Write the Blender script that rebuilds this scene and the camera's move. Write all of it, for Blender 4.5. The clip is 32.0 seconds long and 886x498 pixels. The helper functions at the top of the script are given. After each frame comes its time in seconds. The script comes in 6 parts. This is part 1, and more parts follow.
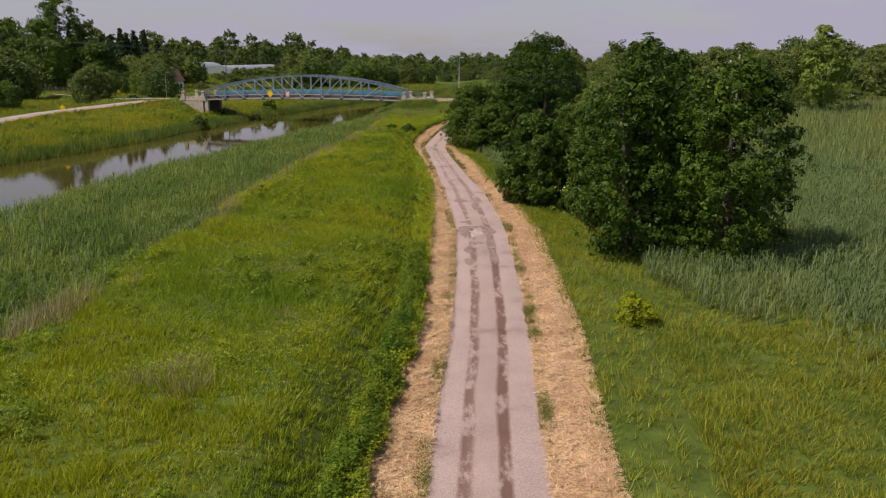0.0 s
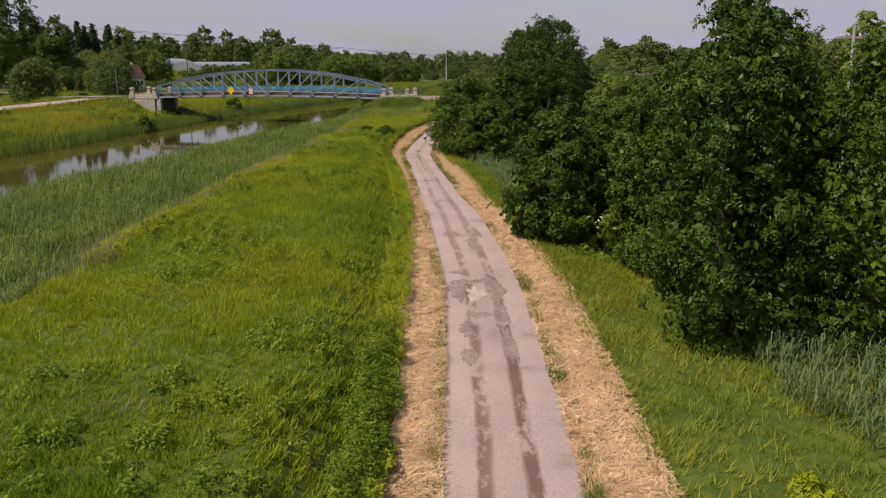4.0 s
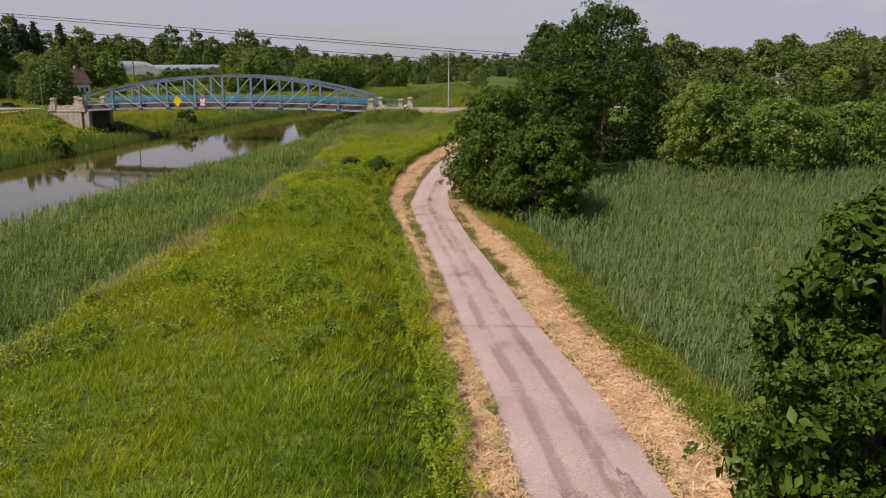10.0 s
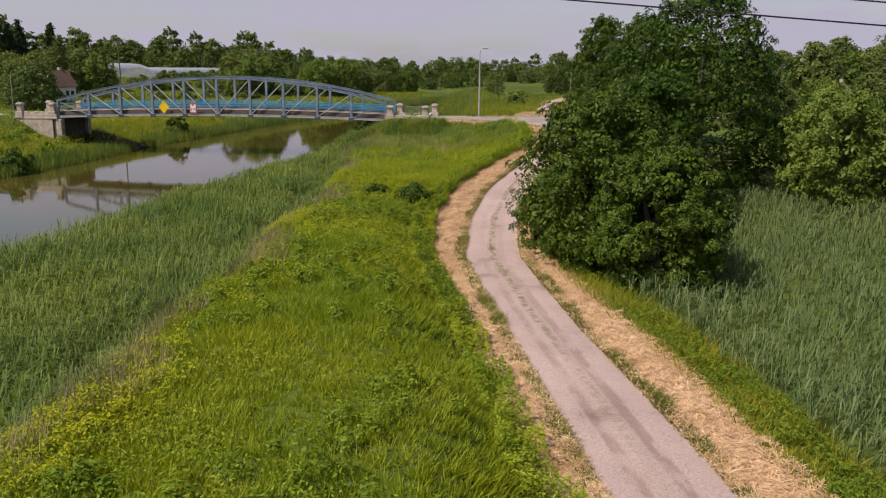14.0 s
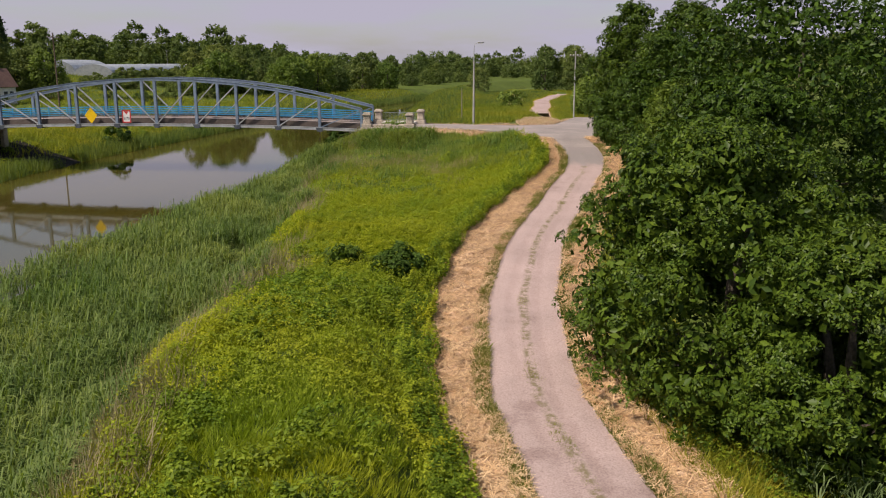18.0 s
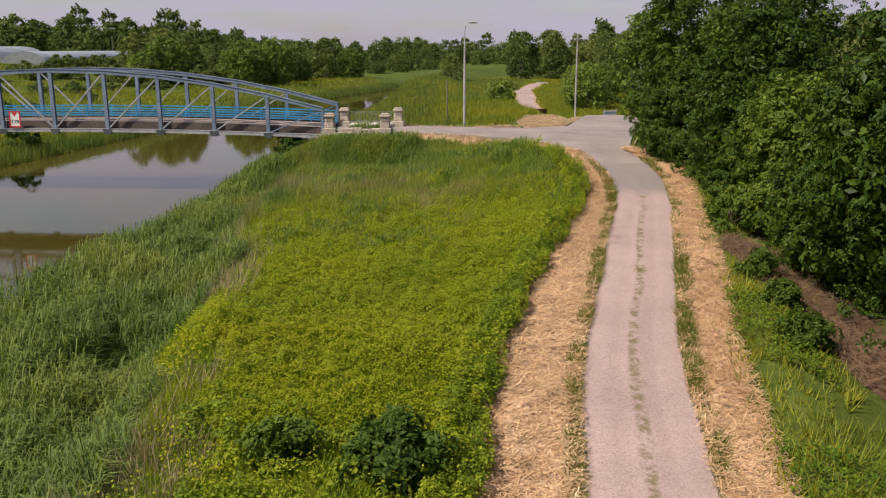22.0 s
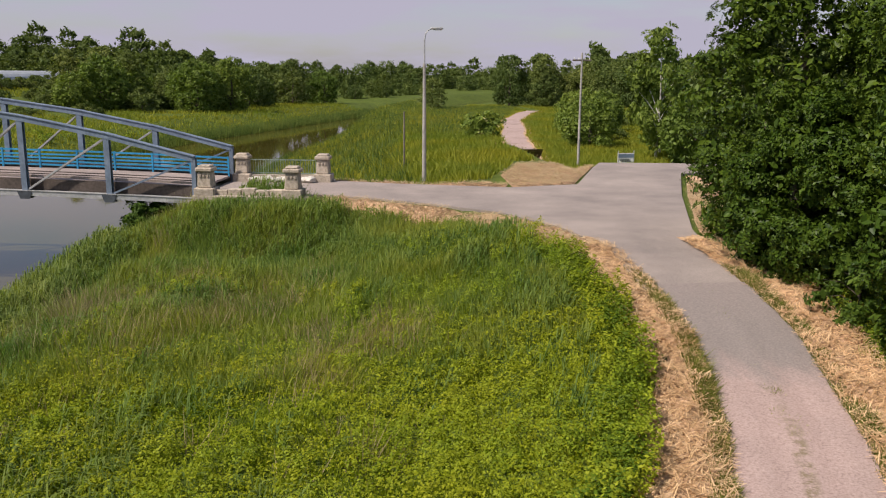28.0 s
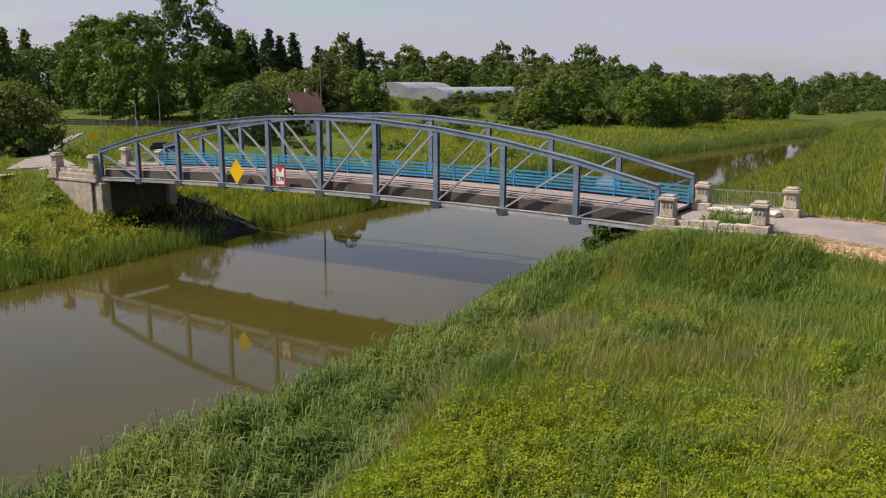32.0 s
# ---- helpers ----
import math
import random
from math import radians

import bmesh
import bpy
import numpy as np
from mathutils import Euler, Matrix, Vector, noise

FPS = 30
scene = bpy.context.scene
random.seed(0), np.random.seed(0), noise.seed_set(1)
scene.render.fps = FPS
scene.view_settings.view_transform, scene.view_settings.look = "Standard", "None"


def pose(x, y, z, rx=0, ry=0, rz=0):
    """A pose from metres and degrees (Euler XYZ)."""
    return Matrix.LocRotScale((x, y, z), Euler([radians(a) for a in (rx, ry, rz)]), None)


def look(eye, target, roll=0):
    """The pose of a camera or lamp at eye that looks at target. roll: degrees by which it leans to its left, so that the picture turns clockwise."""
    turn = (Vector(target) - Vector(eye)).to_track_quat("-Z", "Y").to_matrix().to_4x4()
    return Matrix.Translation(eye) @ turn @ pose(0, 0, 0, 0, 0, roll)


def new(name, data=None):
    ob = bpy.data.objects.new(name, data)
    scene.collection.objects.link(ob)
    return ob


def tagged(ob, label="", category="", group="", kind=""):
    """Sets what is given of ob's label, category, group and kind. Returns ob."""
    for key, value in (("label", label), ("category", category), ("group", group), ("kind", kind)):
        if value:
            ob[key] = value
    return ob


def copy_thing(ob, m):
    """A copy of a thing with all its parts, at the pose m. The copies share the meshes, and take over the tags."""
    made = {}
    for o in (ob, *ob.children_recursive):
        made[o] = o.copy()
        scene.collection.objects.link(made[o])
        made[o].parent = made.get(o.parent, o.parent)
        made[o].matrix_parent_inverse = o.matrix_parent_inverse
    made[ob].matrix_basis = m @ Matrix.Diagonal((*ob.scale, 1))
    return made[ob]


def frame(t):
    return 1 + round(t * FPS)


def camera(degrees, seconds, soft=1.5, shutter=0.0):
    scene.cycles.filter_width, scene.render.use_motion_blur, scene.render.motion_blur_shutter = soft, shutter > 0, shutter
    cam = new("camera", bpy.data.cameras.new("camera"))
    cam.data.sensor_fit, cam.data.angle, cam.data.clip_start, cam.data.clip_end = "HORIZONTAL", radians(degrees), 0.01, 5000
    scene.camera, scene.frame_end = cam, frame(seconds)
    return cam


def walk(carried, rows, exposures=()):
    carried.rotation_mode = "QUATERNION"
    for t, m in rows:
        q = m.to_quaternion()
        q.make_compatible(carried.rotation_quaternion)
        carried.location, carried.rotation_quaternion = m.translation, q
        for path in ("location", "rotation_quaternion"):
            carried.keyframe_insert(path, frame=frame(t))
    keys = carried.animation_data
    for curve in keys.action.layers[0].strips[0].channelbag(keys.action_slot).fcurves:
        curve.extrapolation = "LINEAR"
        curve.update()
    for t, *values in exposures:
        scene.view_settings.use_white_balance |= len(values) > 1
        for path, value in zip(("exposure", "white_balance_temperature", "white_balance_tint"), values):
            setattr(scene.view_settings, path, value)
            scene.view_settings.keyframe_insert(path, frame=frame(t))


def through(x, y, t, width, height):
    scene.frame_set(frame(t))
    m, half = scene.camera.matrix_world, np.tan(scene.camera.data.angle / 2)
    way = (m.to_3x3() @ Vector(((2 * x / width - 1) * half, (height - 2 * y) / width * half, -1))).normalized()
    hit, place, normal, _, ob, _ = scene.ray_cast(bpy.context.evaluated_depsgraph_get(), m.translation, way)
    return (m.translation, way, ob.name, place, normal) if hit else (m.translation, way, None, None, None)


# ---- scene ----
cam = camera(55.2, 32.0, soft=1.15)
# seconds, x, y, z, yaw, pitch, roll
ROWS = [
    (0.0, 0.0, 0.16, 14.48, -0.02, -12.54, -0.07),
    (0.5, -0.17, 3.05, 14.29, -0.24, -12.52, -0.08),
    (1.0, -0.16, 5.9, 14.13, -0.28, -12.5, -0.02),
    (1.5, -0.2, 9.04, 13.94, -0.28, -12.47, -0.02),
    (2.0, -0.17, 12.09, 13.75, -0.37, -12.52, -0.01),
    (2.5, -0.09, 15.2, 13.55, -0.53, -12.6, 0.0),
    (4.5, 0.23, 28.13, 12.62, -1.02, -12.49, -0.06),
    (5.0, 0.16, 31.49, 12.53, -1.05, -12.56, -0.09),
    (5.5, -0.03, 34.96, 12.47, -1.11, -12.62, -0.13),
    (6.0, -0.28, 38.5, 12.41, -1.19, -12.62, -0.11),
    (6.5, -0.47, 41.92, 12.37, -1.26, -12.6, -0.09),
    (7.0, -0.7, 44.95, 12.35, -1.3, -12.57, -0.15),
    (7.5, -0.98, 47.69, 12.39, -1.31, -12.63, -0.09),
    (8.0, -1.28, 50.06, 12.5, -1.19, -12.63, -0.02),
    (8.5, -1.58, 53.07, 12.57, -1.4, -12.54, -0.13),
    (9.0, -1.94, 56.19, 12.66, -1.7, -12.49, -0.21),
    (9.5, -2.35, 59.18, 12.78, -2.13, -12.44, -0.21),
    (10.0, -2.78, 62.31, 12.88, -2.23, -12.37, -0.14),
    (10.5, -3.32, 65.57, 12.91, -1.92, -12.24, -0.2),
    (11.0, -3.94, 68.72, 12.87, -1.69, -12.25, -0.21),
    (11.5, -4.53, 71.49, 12.81, -1.76, -12.31, -0.21),
    (12.0, -5.02, 74.01, 12.66, -1.89, -12.26, -0.17),
    (12.5, -5.48, 76.47, 12.49, -2.0, -12.18, -0.11),
    (13.0, -5.7, 78.78, 12.37, -1.9, -12.11, 0.06),
    (13.5, -5.88, 81.03, 12.29, -1.92, -12.03, 0.14),
    (14.0, -6.0, 83.26, 12.25, -2.05, -12.0, 0.16),
    (14.5, -6.0, 85.54, 12.27, -2.11, -12.06, 0.19),
    (16.5, -5.95, 95.83, 12.4, -2.84, -12.33, 0.1),
    (17.0, -6.06, 98.71, 12.52, -3.17, -12.47, 0.21),
    (17.5, -6.19, 101.64, 12.66, -3.42, -12.51, 0.1),
    (18.0, -6.25, 104.51, 12.81, -3.46, -12.41, -0.1),
    (18.5, -6.38, 107.28, 12.98, -3.63, -12.41, 0.01),
    (19.0, -6.49, 109.9, 13.12, -3.51, -12.4, 0.12),
    (19.5, -6.66, 112.64, 13.13, -3.23, -12.34, 0.14),
    (20.0, -6.88, 115.27, 13.05, -3.16, -12.33, 0.17),
    (20.5, -7.09, 117.81, 12.95, -3.62, -12.41, 0.18),
    (21.0, -6.98, 120.7, 12.89, -3.94, -12.71, 0.12),
    (21.5, -6.9, 123.7, 12.82, -4.81, -13.03, -0.04),
    (22.0, -6.71, 126.68, 12.73, -5.82, -13.29, -0.2),
    (22.5, -6.35, 129.66, 12.64, -6.62, -13.44, -0.2),
    (23.0, -5.91, 132.67, 12.54, -7.36, -13.42, -0.3),
    (23.5, -5.22, 135.57, 12.5, -7.67, -13.32, -0.18),
    (24.0, -4.48, 138.54, 12.46, -7.93, -13.14, -0.1),
    (24.5, -3.57, 141.6, 12.44, -7.99, -12.89, -0.02),
    (25.0, -2.9, 144.09, 12.5, -7.87, -12.59, 0.04),
    (25.5, -2.43, 146.45, 12.56, -7.69, -12.36, 0.1),
    (27.5, -1.21, 153.41, 12.22, -7.09, -11.72, 0.3),
    (28.0, -1.27, 154.28, 12.29, -6.55, -11.65, 0.4),
    (28.5, -1.59, 154.95, 12.52, -4.63, -11.56, 0.05),
    (29.0, -1.96, 155.27, 12.75, 2.67, -11.34, 0.02),
    (29.5, -2.25, 155.27, 12.89, 11.05, -11.17, 0.14),
    (30.0, -2.45, 155.09, 13.01, 16.64, -11.07, 0.09),
    (30.5, -2.62, 154.92, 13.11, 17.88, -11.13, -0.02),
    (31.0, -2.77, 154.74, 13.2, 18.69, -11.18, -0.0),
    (31.5, -2.9, 154.64, 13.25, 19.95, -11.15, -0.0),
    (32.0, -3.03, 154.55, 13.25, 22.12, -10.99, 0.05),
]
walk(cam, [(t, pose(x, y, z, 90, 0, yaw) @ pose(0, 0, 0, pitch, 0, roll)) for t, x, y, z, yaw, pitch, roll in ROWS],
     [(0.0, 0.15, 6680, 15), (6.0, 0.27, 6660, 15), (14.0, 0.33, 6660, 15), (20.0, 0.35, 6780, 15), (24.0, 0.34, 6780, 15), (27.5, 0.34, 6690, 15), (29.5, 0.43, 6640, 15), (32.0, 0.46, 6600, 15)])

# ---- daylight ----
SUN_FROM = Vector((-0.56, -0.26, 0.79)).normalized()
world = bpy.data.worlds.new("sky")
scene.world = world
world.use_nodes = True
wn, wl = world.node_tree.nodes, world.node_tree.links
wn.clear()
w_out = wn.new("ShaderNodeOutputWorld")
w_bg = wn.new("ShaderNodeBackground")
w_sky = wn.new("ShaderNodeTexSky")
w_sky.sky_type, w_sky.sun_disc = "NISHITA", False
w_sky.sun_elevation = math.asin(SUN_FROM.z)
w_sky.sun_rotation = math.atan2(SUN_FROM.x, SUN_FROM.y)
w_sky.air_density, w_sky.dust_density, w_sky.ozone_density = 1.0, 1.2, 1.5
# thin high cloud, all round the sky
w_tc = wn.new("ShaderNodeTexCoord")
w_map = wn.new("ShaderNodeMapping")
w_map.inputs["Scale"].default_value = (1.5, 1.5, 7.0)
w_noise = wn.new("ShaderNodeTexNoise")
w_noise.inputs["Scale"].default_value, w_noise.inputs["Detail"].default_value, w_noise.inputs["Roughness"].default_value = 2.4, 7.0, 0.55
w_ramp = wn.new("ShaderNodeValToRGB")
w_ramp.color_ramp.elements[0].position, w_ramp.color_ramp.elements[1].position = 0.34, 0.56
w_ramp.color_ramp.elements[0].color, w_ramp.color_ramp.elements[1].color = (0.12, 0.12, 0.12, 1), (1.0, 1.0, 1.0, 1)
w_cloud = wn.new("ShaderNodeMix")
w_cloud.data_type = "RGBA"
w_cloud.inputs["B"].default_value = (4.25, 4.2, 5.2, 1)
wl.new(w_tc.outputs["Generated"], w_map.inputs["Vector"])
wl.new(w_map.outputs["Vector"], w_noise.inputs["Vector"])
wl.new(w_noise.outputs["Fac"], w_ramp.inputs["Fac"])
w_sep = wn.new("ShaderNodeSeparateXYZ")
w_thin = wn.new("ShaderNodeMapRange")
w_thin.inputs["From Min"].default_value, w_thin.inputs["From Max"].default_value = 0.08, 0.42
w_thin.inputs["To Min"].default_value, w_thin.inputs["To Max"].default_value = 1.0, 0.18
w_mul = wn.new("ShaderNodeMath")
w_mul.operation = "MULTIPLY"
wl.new(w_tc.outputs["Generated"], w_sep.inputs["Vector"])
wl.new(w_sep.outputs["Z"], w_thin.inputs["Value"])
wl.new(w_ramp.outputs["Color"], w_mul.inputs[0])
wl.new(w_thin.outputs["Result"], w_mul.inputs[1])
wl.new(w_mul.outputs["Value"], w_cloud.inputs["Factor"])
wl.new(w_sky.outputs["Color"], w_cloud.inputs["A"])
wl.new(w_cloud.outputs["Result"], w_bg.inputs["Color"])
w_bg.inputs["Strength"].default_value = 0.085
wl.new(w_bg.outputs["Background"], w_out.inputs["Surface"])
sun_lamp = bpy.data.lights.new("sun", "SUN")
sun_lamp.energy, sun_lamp.angle, sun_lamp.color = 4.1, radians(0.6), (1.0, 0.93, 0.82)
sun = new("sun", sun_lamp)
sun.matrix_world = look(SUN_FROM * 100, (0, 0, 0))

# ---- materials ----
def nodes_of(name):
    m = bpy.data.materials.new(name)
    m.use_nodes = True
    nt = m.node_tree
    return m, nt, nt.nodes["Principled BSDF"]


def ramp_node(nt, stops):
    r = nt.nodes.new("ShaderNodeValToRGB")
    e = r.color_ramp.elements
    while len(e) < len(stops):
        e.new(0.5)
    for k, (p, c) in enumerate(stops):
        e[k].position, e[k].color = p, (*c, 1)
    return r


def noise_node(nt, scale, detail=4.0, rough=0.55, stretch=None):
    tc = nt.nodes.new("ShaderNodeNewGeometry")
    n = nt.nodes.new("ShaderNodeTexNoise")
    n.inputs["Scale"].default_value, n.inputs["Detail"].default_value, n.inputs["Roughness"].default_value = scale, detail, rough
    if stretch:
        mp = nt.nodes.new("ShaderNodeMapping")
        mp.inputs["Scale"].default_value = stretch
        nt.links.new(tc.outputs["Position"], mp.inputs["Vector"])
        nt.links.new(mp.outputs["Vector"], n.inputs["Vector"])
    else:
        nt.links.new(tc.outputs["Position"], n.inputs["Vector"])
    return n


def mix_node(nt, kind, fac, a, b):
    m = nt.nodes.new("ShaderNodeMix")
    m.data_type, m.blend_type = "RGBA", kind
    for key, v in (("Factor", fac), ("A", a), ("B", b)):
        if isinstance(v, (int, float)):
            m.inputs[key].default_value = v
        elif isinstance(v, tuple):
            m.inputs[key].default_value = (*v, 1)
        else:
            nt.links.new(v, m.inputs[key])
    return m.outputs["Result"]


def bump_node(nt, bsdf, height, strength, dist):
    b = nt.nodes.new("ShaderNodeBump")
    b.inputs["Strength"].default_value, b.inputs["Distance"].default_value = strength, dist
    nt.links.new(height, b.inputs["Height"])
    nt.links.new(b.outputs["Normal"], bsdf.inputs["Normal"])


def surface(name, stops, big=0.6, small=9.0, rough=0.8, metal=0.0, bump=0.3, dist=0.02, spec=0.4):
    """A worn surface: a ramp over small grain, toned by large stains."""
    m, nt, bsdf = nodes_of(name)
    g, s = noise_node(nt, small, 6.0, 0.65), noise_node(nt, big, 4.0, 0.6)
    r = ramp_node(nt, stops)
    nt.links.new(g.outputs["Fac"], r.inputs["Fac"])
    r2 = ramp_node(nt, [(0.3, (0.72, 0.72, 0.72)), (0.7, (1.15, 1.13, 1.1))])
    nt.links.new(s.outputs["Fac"], r2.inputs["Fac"])
    nt.links.new(mix_node(nt, "MULTIPLY", 1.0, r.outputs["Color"], r2.outputs["Color"]), bsdf.inputs["Base Color"])
    bsdf.inputs["Roughness"].default_value, bsdf.inputs["Metallic"].default_value = rough, metal
    bsdf.inputs["Specular IOR Level"].default_value = spec
    if bump:
        bump_node(nt, bsdf, g.outputs["Fac"], bump, dist)
    return m


def leafy(name, dark, light, patches, patch_scale=0.12, through=0.35, rough=0.55):
    """Blades and leaves: each island has its own tone, and broad patches tone the stand."""
    m, nt, bsdf = nodes_of(name)
    geo = nt.nodes.new("ShaderNodeNewGeometry")
    r = ramp_node(nt, [(0.0, dark), (1.0, light)])
    nt.links.new(geo.outputs["Random Per Island"], r.inputs["Fac"])
    p = noise_node(nt, patch_scale, 5.0, 0.6)
    pr = ramp_node(nt, patches)
    nt.links.new(p.outputs["Fac"], pr.inputs["Fac"])
    info = nt.nodes.new("ShaderNodeObjectInfo")
    tone = ramp_node(nt, [(0.0, (0.72, 0.80, 0.72)), (1.0, (1.26, 1.18, 1.05))])
    nt.links.new(info.outputs["Random"], tone.inputs["Fac"])
    c = mix_node(nt, "MULTIPLY", 1.0, r.outputs["Color"], pr.outputs["Color"])
    c = mix_node(nt, "MULTIPLY", 1.0, c, tone.outputs["Color"])
    nt.links.new(c, bsdf.inputs["Base Color"])
    bsdf.inputs["Roughness"].default_value = rough
    bsdf.inputs["Specular IOR Level"].default_value = 0.12
    tr = nt.nodes.new("ShaderNodeBsdfTranslucent")
    nt.links.new(mix_node(nt, "MULTIPLY", 1.0, c, (1.1, 1.15, 0.45)), tr.inputs["Color"])
    sh = nt.nodes.new("ShaderNodeMixShader")
    sh.inputs["Fac"].default_value = through
    nt.links.new(bsdf.outputs["BSDF"], sh.inputs[1])
    nt.links.new(tr.outputs["BSDF"], sh.inputs[2])
    nt.links.new(sh.outputs["Shader"], nt.nodes["Material Output"].inputs["Surface"])
    return m


PATCH_GREEN = [(0.30, (0.56, 0.73, 0.56)), (0.44, (0.88, 0.95, 0.82)), (0.55, (1.08, 1.04, 0.80)), (0.64, (1.14, 1.00, 0.62)), (0.76, (0.78, 0.80, 0.58))]
M_soil = surface("turf", [(0.3, (0.050, 0.075, 0.014)), (0.55, (0.090, 0.125, 0.022)), (0.75, (0.15, 0.165, 0.04))], big=0.045, small=0.7, rough=0.95, bump=0.9, dist=0.25, spec=0.1)
M_grass = leafy("meadow grass", (0.195, 0.240, 0.020), (0.405, 0.445, 0.050), PATCH_GREEN, 0.10, 0.45)
M_herb = leafy("meadow herbs", (0.157, 0.210, 0.018), (0.325, 0.382, 0.040), PATCH_GREEN, 0.16, 0.40)
M_sedge = leafy("sedge blades", (0.115, 0.165, 0.042), (0.275, 0.335, 0.105), PATCH_GREEN, 0.3, 0.4)
M_rough = leafy("rough olive grass", (0.165, 0.190, 0.028), (0.338, 0.352, 0.064), PATCH_GREEN, 0.12, 0.4)
M_weed = leafy("path weeds", (0.125, 0.145, 0.03), (0.26, 0.28, 0.075), [(0.3, (0.8, 0.85, 0.8)), (0.7, (1.15, 1.05, 1.0))], 0.4, 0.3)
# near-black soil colour stands in for the bridge's shadow
M_shade_soil = surface("earth darkened as bridge shade", [(0.3, (0.013, 0.011, 0.008)), (0.7, (0.032, 0.027, 0.018))], big=0.7, small=5.0, rough=0.9, bump=0.6, dist=0.05, spec=0.2)
M_clump = leafy("dark meadow herbs", (0.09, 0.14, 0.015), (0.21, 0.28, 0.032), PATCH_GREEN, 0.2, 0.35)
M_lime = leafy("lime green herbs", (0.235, 0.268, 0.013), (0.365, 0.385, 0.024), [(0.3, (0.8, 0.9, 0.8)), (0.7, (1.1, 1.05, 1.0))], 0.3, 0.4)
M_shrub = leafy("shrub leaves", (0.035, 0.070, 0.012), (0.105, 0.165, 0.028), [(0.3, (0.85, 0.9, 0.85)), (0.7, (1.15, 1.1, 1.0))], 0.3, 0.3)
M_dirt = surface("bare brown soil", [(0.3, (0.085, 0.055, 0.036)), (0.55, (0.17, 0.115, 0.075)), (0.75, (0.27, 0.19, 0.12))], big=0.8, small=6.0, rough=0.95, bump=0.8, dist=0.06, spec=0.1)
M_reed = leafy("reed leaves", (0.118, 0.156, 0.060), (0.262, 0.300, 0.132), [(0.3, (0.75, 0.85, 0.85)), (0.55, (1.0, 1.0, 1.0)), (0.72, (1.3, 1.1, 0.9))], 0.08, 0.30)
M_river_reed = leafy("river reed leaves", (0.062, 0.104, 0.029), (0.182, 0.238, 0.076), [(0.3, (0.55, 0.72, 0.55)), (0.5, (0.95, 0.98, 0.95)), (0.7, (1.3, 1.15, 0.9))], 0.16, 0.35)
M_dry = leafy("dry reed plumes", (0.24, 0.20, 0.12), (0.46, 0.39, 0.26), [(0.3, (0.8, 0.8, 0.8)), (0.7, (1.1, 1.05, 1.0))], 0.2, 0.2, 0.8)
M_twig = leafy("dead twigs", (0.10, 0.065, 0.045), (0.27, 0.19, 0.14), [(0.3, (0.8, 0.8, 0.8)), (0.7, (1.1, 1.05, 1.0))], 0.5, 0.05, 0.8)
M_straw = leafy("cut straw", (0.44, 0.285, 0.17), (0.82, 0.61, 0.415), [(0.32, (0.75, 0.68, 0.6)), (0.6, (1.0, 1.0, 1.0)), (0.75, (1.08, 1.05, 1.0))], 0.5, 0.1, 0.7)
M_strawbed = surface("straw bed", [(0.30, (0.17, 0.095, 0.055)), (0.48, (0.47, 0.305, 0.185)), (0.66, (0.72, 0.51, 0.33))], big=0.9, small=7.0, rough=0.9, bump=0.9, dist=0.06, spec=0.2)
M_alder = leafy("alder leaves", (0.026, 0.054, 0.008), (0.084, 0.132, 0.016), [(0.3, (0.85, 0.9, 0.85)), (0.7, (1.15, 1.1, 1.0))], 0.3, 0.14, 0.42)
M_ash = leafy("ash leaves", (0.046, 0.085, 0.012), (0.128, 0.185, 0.030), [(0.3, (0.85, 0.9, 0.85)), (0.7, (1.15, 1.1, 1.0))], 0.3, 0.22, 0.45)
M_elder = leafy("elder leaves", (0.10, 0.15, 0.022), (0.22, 0.29, 0.05), [(0.3, (0.85, 0.9, 0.85)), (0.7, (1.15, 1.1, 1.0))], 0.3, 0.3, 0.5)
M_light_leaf = leafy("willow leaves", (0.085, 0.135, 0.028), (0.19, 0.255, 0.06), [(0.3, (0.85, 0.9, 0.85)), (0.7, (1.15, 1.1, 1.0))], 0.3, 0.3, 0.5)
# distance haze is put into this paler leaf colour; there is no volume
M_far_leaf = leafy("haze-paled far leaves", (0.080, 0.115, 0.036), (0.178, 0.218, 0.076), [(0.3, (0.8, 0.88, 0.85)), (0.7, (1.25, 1.15, 1.0))], 0.05, 0.3, 0.6)
M_conifer = leafy("spruce needles", (0.026, 0.050, 0.022), (0.068, 0.10, 0.044), [(0.3, (0.9, 0.9, 0.9)), (0.7, (1.1, 1.1, 1.0))], 0.1, 0.1, 0.6)
M_bloom = leafy("elder blossom", (0.46, 0.48, 0.22), (0.68, 0.68, 0.38), [(0.3, (0.9, 0.9, 0.9)), (0.7, (1.1, 1.1, 1.0))], 0.3, 0.2, 0.7)
M_yellow = leafy("yellow blossom", (0.35, 0.33, 0.02), (0.55, 0.50, 0.05), [(0.3, (0.9, 0.9, 0.9)), (0.7, (1.1, 1.1, 1.0))], 0.3, 0.2, 0.7)
M_bark = surface("bark", [(0.3, (0.045, 0.035, 0.026)), (0.7, (0.13, 0.105, 0.08))], big=1.0, small=8.0, rough=0.9, bump=0.8, dist=0.03)
M_birch = surface("birch bark", [(0.35, (0.08, 0.07, 0.06)), (0.5, (0.55, 0.53, 0.48)), (0.8, (0.7, 0.68, 0.63))], big=1.0, small=3.0, rough=0.8, bump=0.3)
M_asphalt = surface("old asphalt", [(0.3, (0.165, 0.14, 0.128)), (0.48, (0.29, 0.248, 0.226)), (0.75, (0.40, 0.345, 0.315))], big=0.30, small=24.0, rough=0.9, bump=0.3, dist=0.01, spec=0.3)
